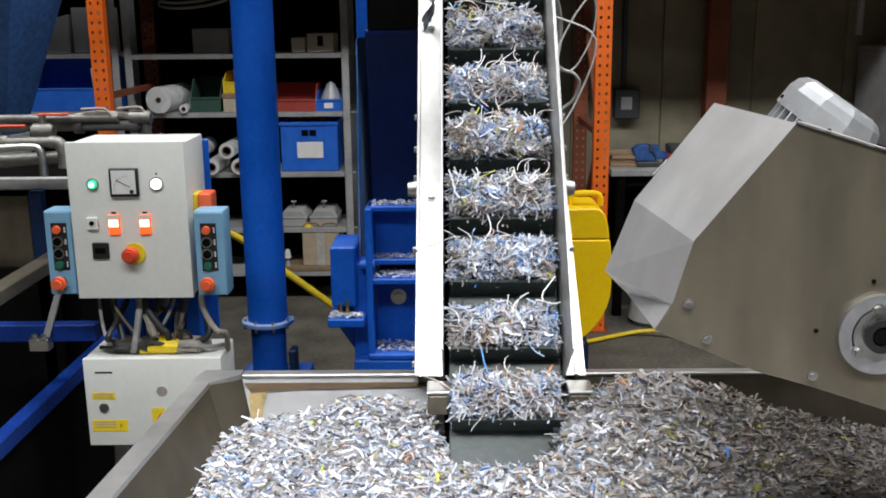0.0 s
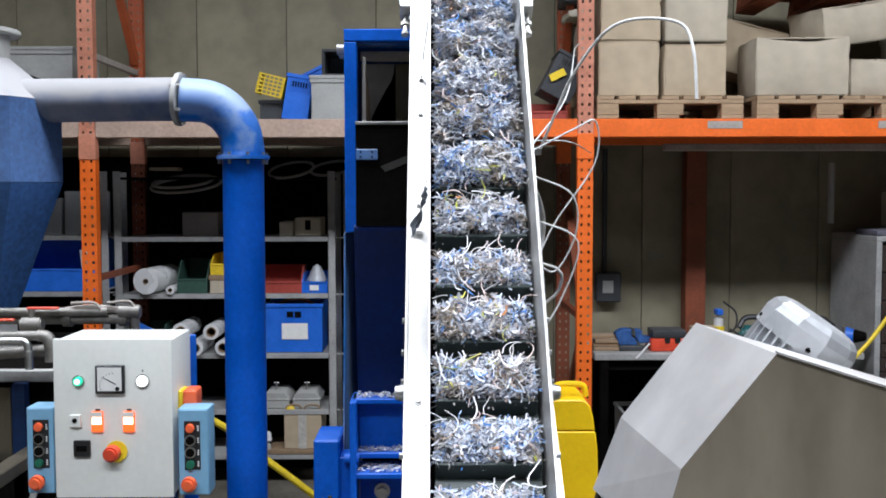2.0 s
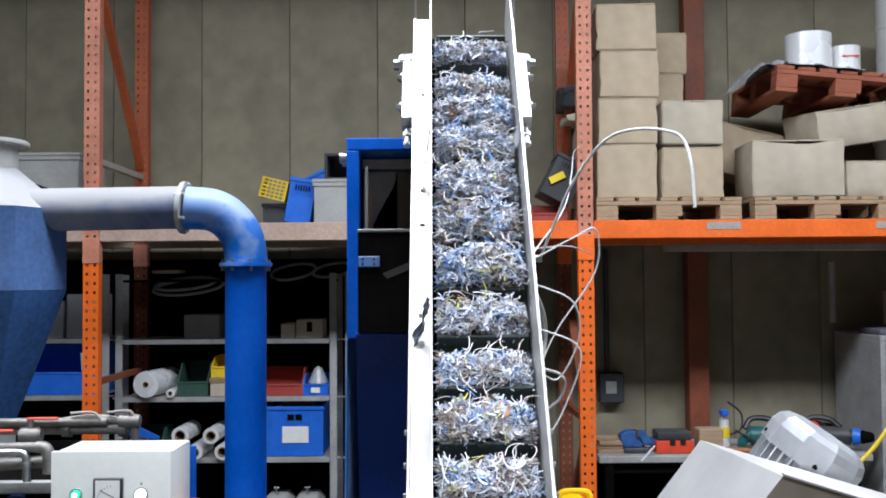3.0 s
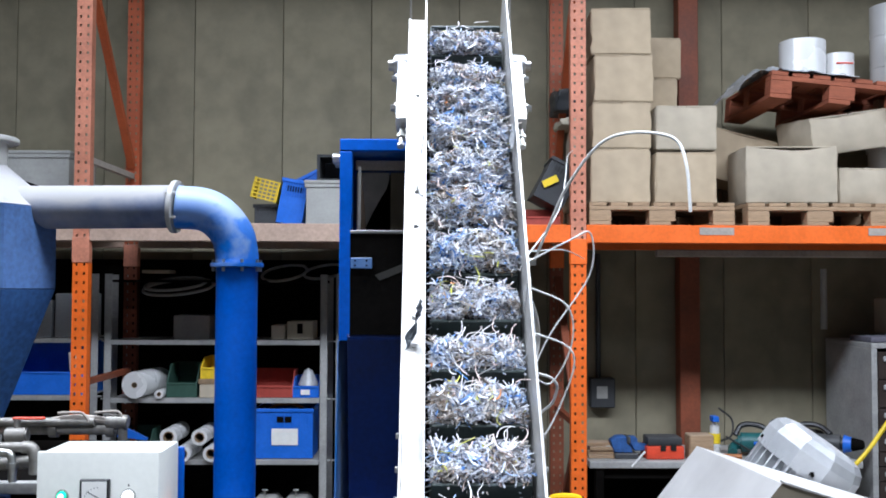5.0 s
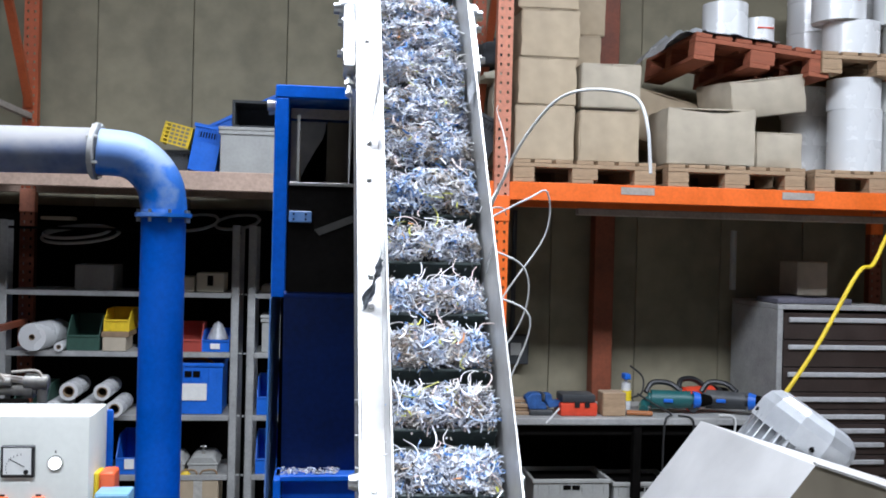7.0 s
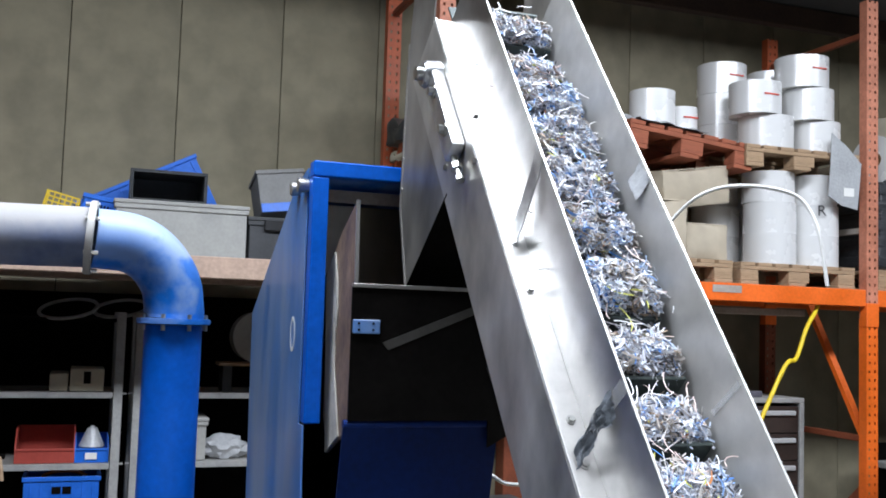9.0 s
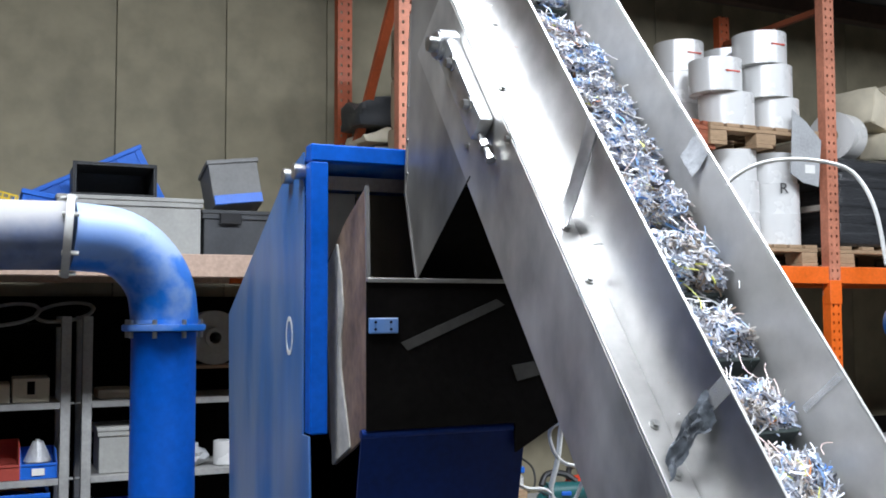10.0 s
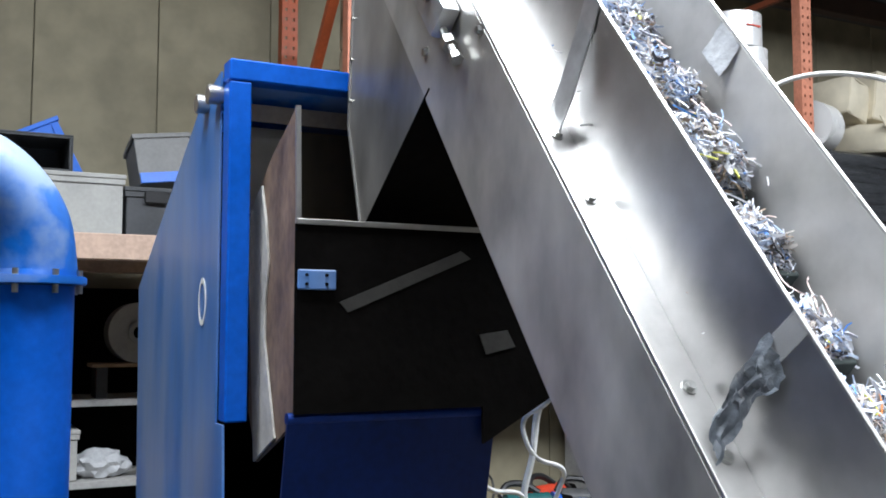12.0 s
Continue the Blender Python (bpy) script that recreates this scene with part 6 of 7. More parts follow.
def carton(x0, x1, y0, y1, z0, z1, label, m=CARD, sag=0.0, turn=(0, 0, 0), seed=1, tape=False):
    """A used carton: panels slightly bulged or sagging, a flap seam on top, a strip of tape."""
    rnd = random.Random(seed)
    cx, cy = (x0 + x1) / 2, (y0 + y1) / 2
    w, d, h = (x1 - x0) / 2, (y1 - y0) / 2, z1 - z0
    ob = thing("carton", (cx, cy, z0), label, "carton", "cartons", turn=turn)
    bm = bmesh.new()
    bmesh.ops.create_cube(bm, size=1)
    bmesh.ops.subdivide_edges(bm, edges=bm.edges[:], cuts=5, use_grid_fill=True)
    ph = rnd.uniform(0, 6)
    for v in bm.verts:
        x, y, z = v.co * 2
        bulge = 0.010 + 0.03 * abs(sag)
        v.co = Vector((x * w, y * d, (z + 1) / 2 * h))
        v.co.x += (bulge * (1 - y * y) * (1 - z * z)) * (1 if x > 0.99 else -1 if x < -0.99 else 0)
        v.co.y += (bulge * (1 - x * x) * (1 - z * z)) * (1 if y > 0.99 else -1 if y < -0.99 else 0)
        if z > -0.9:
            v.co.z -= sag * h * 0.16 * (1 - x * x) * (z + 1) / 2 + 0.006 * noise.noise((x * 2 + ph, y * 2, z * 2))
        v.co.x += 0.006 * noise.noise((x * 2.2, y * 2.2 + ph, z * 2.2))
        v.co.y += 0.006 * noise.noise((x * 2, y * 2.2 + ph, z * 2.2 + 5))
    bmesh.ops.bevel(bm, geom=[e for e in bm.edges if e.calc_face_angle(0) > 1.0], offset=0.006, segments=2, affect="EDGES")
    part("carton_body", bm, m, ob, local=True)
    part("flap", box(-w + 0.004, -0.003, -d + 0.004, d - 0.004, h - sag * h * 0.05 - 0.004, h + 0.003 - sag * h * 0.05, 0.001), m, ob, local=True)
    part("flap", box(0.003, w - 0.004, -d + 0.004, d - 0.004, h - sag * h * 0.05 - 0.004, h + 0.004 - sag * h * 0.05, 0.001), m, ob, local=True)
    if tape:
        part("tape", box(-0.025, 0.025, -d - 0.016, -d - 0.0145, h * 0.62, h - 0.004, 0), DUSTY_BEAM, ob, "dull tape end", local=True)
    return ob


B0 = 2.219
pallet(1.318, 5.285, B0, WOOD, "dusty softwood pallet loaded with cartons")
pallet(2.190, 5.285, B0, WOOD, "dusty softwood pallet with crushed cartons")
pallet(3.055, 5.30, B0, WOOD, "softwood pallet under film reels")
T = B0 + 0.125
PLAIN = "dusty brown cardboard carton stacked on a pallet"
for i, (z0, z1, dx) in enumerate(((T, 2.64, 0), (2.646, 2.900, 0.0), (2.907, 3.165, 0.015), (3.172, 3.43, 0.01))):
    carton(1.335 + dx, 1.665 + dx, 5.33, 5.72, z0, z1, PLAIN, CARD, 0.0, (0, 0, (-1, 2, 1, -2)[i]), 10 + i)
carton(1.69, 2.03, 5.33, 5.72, T, 2.625, PLAIN, CARD, 0.1, (0, 0, 1), 21)
carton(1.70, 2.035, 5.32, 5.70, 2.64, 2.885, "carton with a torn, sagging lower edge", CARD_GREY, 0.2, (0, 0, -1), 22)
carton(1.68, 1.93, 5.78, 6.08, 2.90, 3.13, PLAIN, CARD, 0, (0, 0, 0), 23)
carton(1.69, 1.95, 5.78, 6.08, 3.135, 3.38, PLAIN, CARD, 0, (0, 0, 2), 24)
carton(1.60, 1.95, 5.76, 6.10, T, 2.62, PLAIN, CARD, 0, (0, 0, 0), 25)
carton(1.62, 1.95, 5.76, 6.10, 2.63, 2.89, PLAIN, CARD, 0, (0, 0, 0), 26)
carton(1.29, 1.57, 5.80, 6.10, T, 2.60, PLAIN, CARD, 0.1, (0, 0, 3), 27)
carton(1.30, 1.56, 5.80, 6.10, 2.61, 2.84, PLAIN, CARD_GREY, 0.2, (0, 0, -4), 28)
for x0, x1, z0, z1, sd, m, lab in ((1.22, 1.50, 2.85, 2.93, 5, CARD_PALE, "folded cream sheet on a carton"), (1.20, 1.54, 2.94, 3.10, 9, CRATE_DARK, "crumpled dark plastic sheet on top of a folded one")):
    sheet = box(x0, x1, 5.78, 6.08, z0, z1, 0.02, seg=2)
    bmesh.ops.subdivide_edges(sheet, edges=sheet.edges[:], cuts=3, use_grid_fill=True)
    for v in sheet.verts:
        v.co += Vector((0.03 * noise.noise(v.co * 9 + Vector((sd, 0, 0))), 0.03 * noise.noise(v.co * 9 + Vector((0, sd, 0))), (0.05 * noise.noise(v.co * 7 + Vector((0, 0, sd))) - 0.25 * max(0, 1.36 - v.co.x)) if v.co.z > (z0 + z1) / 2 else 0))
    solo("plastic_sheet", sheet, m, ((x0 + x1) / 2, 5.93, z0), lab, "sheet")
carton(2.20, 2.70, 5.30, 5.70, T, 2.665, "squashed pale carton with a sagging lid", CARD_GREY, 0.55, (0, 0, -3), 31)
carton(2.71, 2.99, 5.34, 5.72, T, 2.545, "low pale carton beside a squashed one", CARD_GREY, 0.25, (0, 0, 2), 32)
carton(2.08, 2.46, 5.74, 6.08, 2.50, 2.80, "brown carton leaning between stacks", CARD, 0.3, (0, 14, 0), 33, tape=False)
carton(2.55, 3.02, 5.36, 5.76, 2.655, 2.87, "crumpled carton tilted on the stack", CARD_GREY, 0.35, (4, -9, 6), 34)
pallet(2.32, 5.30, 2.895, WOOD_RED, "red-stained pallet lying tilted on crushed cartons", turn=(0, 5.5, 0), w=0.80, d=0.85, tall=1.22)


def reel(x, y, z0, r, h, label, stripe=False):
    """A film reel standing on end, wrapped, with a hollow core."""
    ob = thing("film_reel", (x, y, z0), label, "film reel", "film reels")
    part("film", ring((x, y, z0), (x, y, z0 + h), r, 0.045, 36), FILM, ob)
    part("core", ring((x, y, z0 - 0.001), (x, y, z0 + h + 0.003), 0.044, 0.038, 24), FILM_CORE, ob)
    if stripe:
        part("stripe", box(x - 0.045, x + 0.05, y - r - 0.003, y - r + 0.006, z0 + h * 0.55, z0 + h * 0.55 + 0.008, 0), RED, ob, "red tape mark")
    return ob


R_LABEL = "white stretch-film reel standing on end"
reel(2.57, 5.47, 3.085, 0.128, 0.195, "silver-white film reel on a red pallet")
for cx, cy, cz, wx, wy, hz, dx, sd in ((2.35, 5.60, 3.075, 0.19, 0.27, 0.05, -0.5, 3), (2.60, 5.44, 3.055, 0.22, 0.16, 0.035, 0.0, 8)):
    # a wad of film that spreads on the pallet and hangs over its end
    film = bmesh.new()
    bmesh.ops.create_grid(film, x_segments=18, y_segments=14, size=1)
    for v in film.verts:
        u, w = v.co.x, v.co.y
        lump = hz * (1 - 0.6 * max(u * u, w * w)) * (0.5 + abs(noise.noise((u * 2.4, w * 2.4, sd))) * 1.6)
        drop = 0.20 * max(0, -u - 0.3) ** 1.3 if dx else 0
        v.co = Vector((cx + u * wx + 0.02 * noise.noise((w * 3, u * 3, sd)), cy + w * wy + 0.02 * noise.noise((u * 3, w * 3, sd + 4)), cz - 0.095 * u * wx + lump - drop))
    bmesh.ops.solidify(film, geom=film.faces[:], thickness=0.002)
    solo("crumpled_film", film, CLEAR_FILM, (cx, cy, cz), "crumpled clear film on the red pallet", "film", "film wads")
for x, y, r in ((3.37, 5.46, 0.150), (3.69, 5.46, 0.140), (3.26, 5.84, 0.145), (3.60, 5.84, 0.145)):
    for k in range(3):
        reel(x + 0.006 * (k % 2), y + 0.008 * k, T + 0.180 * k, r, 0.179, R_LABEL)
mark = bpy.data.curves.new("lettering", "FONT")
mark.body, mark.size, mark.extrude, mark.align_x = "R", 0.09, 0.0005, "CENTER"
lt = bpy.data.objects.new("lettering", mark)
scene.collection.objects.link(lt)
bpy.context.view_layer.update()
lm = bpy.data.meshes.new_from_object(lt.evaluated_get(bpy.context.evaluated_depsgraph_get()))
bpy.data.objects.remove(lt)
lm.materials.clear()
lm.materials.append(INK)
letter = new("printed_letter", lm)
letter.matrix_basis = pose(3.635, 5.326, 2.64, 90, 0, -24)
tagged(letter, "black printed letter R on a film reel", "lettering")
pallet(3.07, 5.28, 2.886, WOOD, "pallet stacked on film reels", w=0.80, d=0.8)
for x, y, k, r, st in ((3.33, 5.45, 0, 0.158, 0), (3.69, 5.45, 0, 0.142, 0), (3.245, 5.44, 1, 0.150, 1), (3.635, 5.45, 1, 0.148, 0), (3.59, 5.455, 2, 0.156, 1),
                       (3.265, 5.80, 0, 0.145, 0), (3.265, 5.80, 1, 0.145, 0), (3.27, 5.80, 2, 0.150, 1), (3.63, 5.82, 0, 0.145, 0), (3.63, 5.82, 1, 0.145, 0), (3.65, 5.83, 2, 0.135, 0)):
    reel(x, y, 3.012 + 0.192 * k, r, 0.190, R_LABEL, st)
reel(2.79, 5.50, 3.066, 0.085, 0.150, "small white film reel on a red pallet", True)
sh = thing("hanging_film", (3.75, 5.262, 2.68), "sheet of clear film with a white label hanging off a reel", "film")
part("sheet", prism([(3.65, 3.12), (3.76, 3.05), (3.866, 2.953), (3.85, 2.80), (3.837, 2.681), (3.72, 2.70), (3.626, 2.751), (3.64, 2.92)], "y", 5.262, 5.266), CLEAR_FILM, sh)
part("label", box(3.735, 3.81, 5.259, 5.2615, 2.755, 2.805, 0), PAPER, sh, "white label")
# wrapped load in the next bay
pallet(4.05, 5.32, B0, WOOD, "pallet under a black-wrapped load", w=1.2, d=0.8)
wl = box(4.06, 5.24, 5.33, 6.05, T, 2.88, 0.04, seg=3)
bmesh.ops.subdivide_edges(wl, edges=wl.edges[:], cuts=2, use_grid_fill=True)
for v in wl.verts:
    v.co += Vector((0, 1, 0)) * 0.02 * noise.noise(v.co * 6) + Vector((0.015 * noise.noise(v.co * 5 + Vector((3, 0, 0))), 0, 0))
load = thing("wrapped_load", (4.65, 5.7, T), "pallet load wound in shiny black stretch film", "wrapped load")
part("wrapped_body", wl, WRAP, load)
for k, z in enumerate((0.02, 0.13, 0.23, 0.35, 0.45)):
    band = box(4.054, 5.246, 5.324, 6.056, T + z, T + z + 0.07, 0.012, seg=2)
    bmesh.ops.subdivide_edges(band, edges=band.edges[:], cuts=3, use_grid_fill=True)
    for v in band.verts:
        v.co += Vector((0.010 * noise.noise(v.co * 7 + Vector((k, 0, 0))), 0.014 * noise.noise(v.co * 8 + Vector((0, k, 0))), 0.012 * noise.noise(v.co * 5 + Vector((0, 0, k)))))
    part("film_band", band, WRAP, load)
for x0, x1, y0, z0, z1, sg, tl, sd in ((4.60, 4.98, 5.30, 2.885, 3.06, 0.5, (7, 9, 8), 60), (4.98, 5.34, 5.36, 2.875, 3.05, 0.3, (0, 5, -3), 61), (4.70, 5.02, 5.42, 3.10, 3.40, 0.15, (0, 9, -6), 62),
                                       (5.02, 5.34, 5.40, 3.06, 3.37, 0.25, (0, 5, 4), 63), (4.44, 4.66, 5.46, 3.12, 3.36, 0.4, (0, 14, 10), 64)):
    carton(x0, x1, y0, y0 + 0.38, z0, z1, "crumpled cream carton piled on a wrapped load", CARD_PALE, sg, tl, sd, tape=False)
solo("torn_flap", prism([(4.56, 3.10), (4.70, 3.05), (4.92, 2.99), (4.95, 2.84), (4.72, 2.79), (4.64, 2.82), (4.68, 2.93)], "y", 5.285, 5.291), CARD_PALE, (4.7, 5.288, 2.8), "torn cream carton flap hanging over black wrap", "carton flap")
film_roll((4.14, 5.45, 3.03), (4.30, 5.50, 3.03), 0.15, "white film reel lying on its side on a load", core=0.3)
carton(4.10, 4.42, 5.55, 5.9, 2.89, 3.05, "torn grey carton on a wrapped load", CARD_GREY, 0.4, (0, -8, 0), 71, tape=False)
solo("white_lath", box(5.30, 5.325, 5.28, 5.30, 2.22, 2.42, 0.003), PAPER, (5.31, 5.29, 2.22), "short white lath standing on the beam", "lath")

# ---- bench bay ----
structure("trim_column", box(2.055, 2.185, 6.24, 6.36, 0, 3.9, 0.004), ORANGE_DARK, "rust-orange steel column on the wall")
ob = thing("junction_box", (1.57, 6.38, 1.12), "dark wall junction box with conduit", "junction box")
part("box", box(1.49, 1.65, 6.31, 6.395, 1.10, 1.29, 0.006), CRATE_DARK, ob)
part("plate", box(1.53, 1.60, 6.307, 6.311, 1.16, 1.24, 0.002), CRATE_GREY, ob)
part("conduit", tube((1.55, 6.37, 1.29), (1.55, 6.37, 2.1), 0.016, n=12), CRATE_DARK, ob)
ob = thing("workbench", (2.1, 5.85, 0), "grey-topped workbench strewn with tools", "workbench")
part("top", box(1.36, 2.93, 5.56, 6.18, 0.845, 0.885, 0.004), SHELF, ob, "dusty pale bench top")
for x in (1.42, 2.15, 2.84):
    for y in (5.60, 6.10):
        part("leg", box(x - 0.025, x + 0.025, y - 0.025, y + 0.025, 0, 0.845, 0.003), DARK, ob)
part("rail", box(1.45, 2.82, 5.60, 5.62, 0.78, 0.844, 0.002), DARK, ob)
part("back_rail", box(1.36, 2.93, 6.17, 6.19, 0.1, 0.84, 0.002), DARK, ob)
BT = 0.886
for i, (x0, x1, y0, z) in enumerate(((1.37, 1.56, 5.66, 0), (1.37, 1.60, 5.68, 0.022), (1.38, 1.52, 5.67, 0.044), (1.36, 1.62, 5.70, 0.066))):
    solo("wood_offcut", box(x0, x1, y0, y0 + 0.1, BT + z, BT + z + 0.02, 0.002), WOOD, (x0, y0, BT + z), "short planed timber offcut on the bench", "offcut", "offcuts")
ob = thing("bench_vice", (1.58, 5.70, BT), "blue cast bench vice with steel screw", "vice")
part("base", box(1.52, 1.66, 5.64, 5.78, BT, BT + 0.03, 0.006), CRATE_DARK, ob)
VICE = mat("chipped_vice_blue", (0.03, 0.10, 0.30), 0.5, scale=25, vary=0.5, bump=0.1)
part("fixed_jaw", prism([(1.52, BT + 0.03), (1.63, BT + 0.03), (1.62, BT + 0.07), (1.595, BT + 0.08), (1.595, BT + 0.125), (1.54, BT + 0.125), (1.50, BT + 0.10), (1.51, BT + 0.06)], "y", 5.665, 5.755, 0.006), VICE, ob)
part("sliding_jaw", prism([(1.64, BT + 0.04), (1.72, BT + 0.045), (1.72, BT + 0.075), (1.66, BT + 0.085), (1.655, BT + 0.122), (1.615, BT + 0.122), (1.615, BT + 0.085)], "y", 5.67, 5.75, 0.006), VICE, ob)
part("jaw_plate", box(1.597, 1.603, 5.66, 5.76, BT + 0.09, BT + 0.127, 0.001), ZINC, ob)
part("jaw_plate", box(1.607, 1.613, 5.66, 5.76, BT + 0.088, BT + 0.124, 0.001), ZINC, ob)
part("screw", tube((1.48, 5.71, BT + 0.06), (1.72, 5.71, BT + 0.06), 0.012, n=10), ZINC, ob)
part("tommy_bar", tube((1.60, 5.56, BT - 0.03), (1.68, 5.57, BT + 0.055), 0.006, n=8), FILM, ob)
ob = thing("tool_case", (1.80, 5.70, BT), "red power-tool case with dark lid", "tool case")
part("shell", box(1.70, 1.92, 5.62, 5.80, BT, BT + 0.075, 0.012, seg=2), RED, ob)
part("lid", box(1.71, 1.91, 5.63, 5.79, BT + 0.076, BT + 0.125, 0.012, seg=2), CRATE_DARK, ob)
part("latch", box(1.78, 1.81, 5.614, 5.62, BT + 0.05, BT + 0.085, 0.002), BLACK, ob)
part("latch", box(1.84, 1.87, 5.614, 5.62, BT + 0.05, BT + 0.085, 0.002), BLACK, ob)
solo("timber_block", box(1.95, 2.09, 5.62, 5.74, BT, BT + 0.14, 0.006, m=None), WOOD, (2.02, 5.68, BT), "squared timber block on the bench", "block")
ob = thing("spray_bottle", (2.16, 5.85, BT), "spray bottle with yellow label", "spray bottle")
part("bottle", tube((2.16, 5.85, BT), (2.16, 5.85, BT + 0.17), 0.032, 0.028, n=18, bevel=0.006), FILM, ob)
part("label", ring((2.16, 5.85, BT + 0.06), (2.16, 5.85, BT + 0.12), 0.0335, 0.03, 18), STICKER, ob)
part("trigger", box(2.135, 2.175, 5.80, 5.87, BT + 0.19, BT + 0.225, 0.005), CRATE_BLUE, ob)
part("neck", tube((2.16, 5.85, BT + 0.17), (2.16, 5.85, BT + 0.20), 0.013, n=12), PAPER, ob)


def power_tool(x, y, label, m, accent, turn, size=1.4):
    ob = thing("power_tool", (x, y, BT), label, "power tool", "power tools", turn=(0, 0, turn))

    def add(name, bm, mm):
        bm.transform(Matrix.Scale(size, 4))
        part(name, bm, mm, ob, local=True)
    add("housing", tube((-0.12, 0, 0.055), (0.07, 0, 0.06), 0.042, 0.036, n=14, bevel=0.012), m)
    add("collar", tube((0.07, 0, 0.06), (0.10, 0, 0.06), 0.038, 0.03, n=14), accent)
    add("gearbox", tube((0.10, 0, 0.06), (0.15, 0, 0.062), 0.030, 0.018, n=12, bevel=0.004), DARK)
    add("grip", hose([(-0.10, 0, 0.06), (-0.14, -0.03, 0.04), (-0.15, -0.10, 0.025)], 0.02, 10, 4), m)
    add("side_handle", hose([(0.02, 0.0, 0.095), (-0.03, 0.02, 0.125), (-0.10, 0.02, 0.125), (-0.13, 0.0, 0.085)], 0.012, 8, 4), BLACK)
    add("switch", box(-0.06, -0.02, -0.048, -0.036, 0.05, 0.066, 0.003), accent)
    return ob


power_tool(2.44, 5.74, "teal hand grinder lying on the bench", TEAL, CRATE_BLUE, -12)
power_tool(2.68, 5.95, "red and black power tool lying on the bench", RED, BLACK, 20)
power_tool(2.78, 5.72, "dark blue power tool at the bench end", CRATE_DARK, CRATE_BLUE, -30)
solo("hammer_shaft", hose([(2.10, 5.64, BT + 0.02), (2.25, 5.62, BT + 0.018)], 0.014, 8, 3), mat("orange_brown_handle", (0.35, 0.12, 0.03), 0.5), (2.15, 5.63, BT), "orange-brown tool handle on the bench", "tool")
for i, p in enumerate((((2.20, 5.75, 1.0), (2.28, 5.68, 0.95), (2.36, 5.60, 0.90), (2.30, 5.545, 0.86), (2.29, 5.54, 0.5)),
                       ((2.20, 5.9, 1.15), (2.28, 5.9, 1.08), (2.26, 5.85, 0.99), (2.19, 5.84, 0.96)),
                       ((2.40, 5.60, 0.895), (2.47, 5.55, 0.88), (2.475, 5.54, 0.75), (2.49, 5.54, 0.45)),
                       ((2.65, 5.60, 0.90), (2.73, 5.55, 0.885), (2.70, 5.54, 0.7), (2.64, 5.54, 0.45)))):
    solo("tool_cable", hose(p, 0.006, 6, 5), CABLE_BLACK if i != 3 else CABLE_WHITE, p[-1], "thin tool cable trailing off the bench", "cable", "bench cables")
for x0, x1, z1 in ((1.55, 2.0, 0.52), (2.03, 2.4, 0.50)):
    crate(x0, x1, 5.62, 5.95, 0.30, z1, CRATE_GREY, "grey crate of parts under the bench", inside=DARK)
structure("trim_undershelf", box(1.45, 2.82, 5.60, 6.15, 0.27, 0.296, 0.002), DARK, "dark shelf board under the bench")
solo("sack", tube((1.60, 5.45, 0.0), (1.60, 5.45, 0.42), 0.14, 0.08, n=14, bevel=0.03), CRATE_GREY, (1.60, 5.45, 0), "slumped grey sack on the floor", "sack")


BROWN_DRAWER = mat("brown_drawer_enamel", (0.035, 0.024, 0.02), 0.45, scale=8, vary=0.3, bump=0.04)
GREY_HANDLE = mat("dull_handle_strip", (0.42, 0.42, 0.42), 0.5, scale=20, vary=0.2, bump=0.05)


def drawer_chest():
    x0, x1, y, z1 = 3.03, 3.80, 5.66, 1.525
    ob = thing("drawer_chest", ((x0 + x1) / 2, 6.0, 0), "tall grey workshop chest with dark drawers", "tool chest")
    part("side", box(x0, x0 + 0.035, y, 6.33, 0, z1, 0.003), SHELF, ob)
    part("side", box(x1 - 0.035, x1, y, 6.33, 0, z1, 0.003), SHELF, ob)
    part("top", box(x0, x1, y, 6.33, z1 + 0.001, z1 + 0.03, 0.003), SHELF, ob)
    part("back", box(x0 + 0.036, x1 - 0.036, 6.30, 6.32, 0, z1, 0), DARK, ob)
    z = z1 - 0.02
    for h in (0.165, 0.165, 0.15, 0.105, 0.085, 0.085, 0.105, 0.13, 0.15, 0.17):
        d = part("drawer", box(x0 + 0.042, x1 - 0.042, y + 0.004, y + 0.5, z - h + 0.006, z, 0.002), BROWN_DRAWER, ob, "dark brown drawer front")
        part("handle", box(x0 + 0.07, x1 - 0.07, y - 0.014, y + 0.006, z - 0.055, z - 0.025, 0.005), GREY_HANDLE, d, "pale full-width drawer handle")
        z -= h
    rag = box(x0 + 0.02, x0 + 0.5, y + 0.05, y + 0.35, z1 + 0.032, z1 + 0.065, 0.012, seg=2)
    bmesh.ops.subdivide_edges(rag, edges=rag.edges[:], cuts=2, use_grid_fill=True)
    for v in rag.verts:
        v.co.z += 0.02 * noise.noise(v.co * 14)
    solo("folded_cloth", rag, mat("violet_grey_cloth", (0.10, 0.095, 0.12), 0.9, scale=30, bump=0.3), (x0 + 0.25, y + 0.2, z1 + 0.03), "folded violet-grey cloth on the chest", "cloth")
    solo("pale_case", box(x0 + 0.22, x0 + 0.42, y + 0.2, y + 0.45, z1 + 0.075, z1 + 0.29, 0.008), CARD_GREY, (x0 + 0.3, y + 0.3, z1 + 0.075), "dim pale case behind the cloth", "case")


drawer_chest()
ob = thing("side_bench", (5.6, 5.8, 0), "dark side bench with a pale top and scrap lying on it", "workbench")
part("top", box(4.75, 6.5, 5.5, 6.1, 1.06, 1.10, 0.004), SHELF, ob)
part("rear_board", box(4.75, 6.5, 6.09, 6.11, 1.10, 1.22, 0.003), DARK, ob)
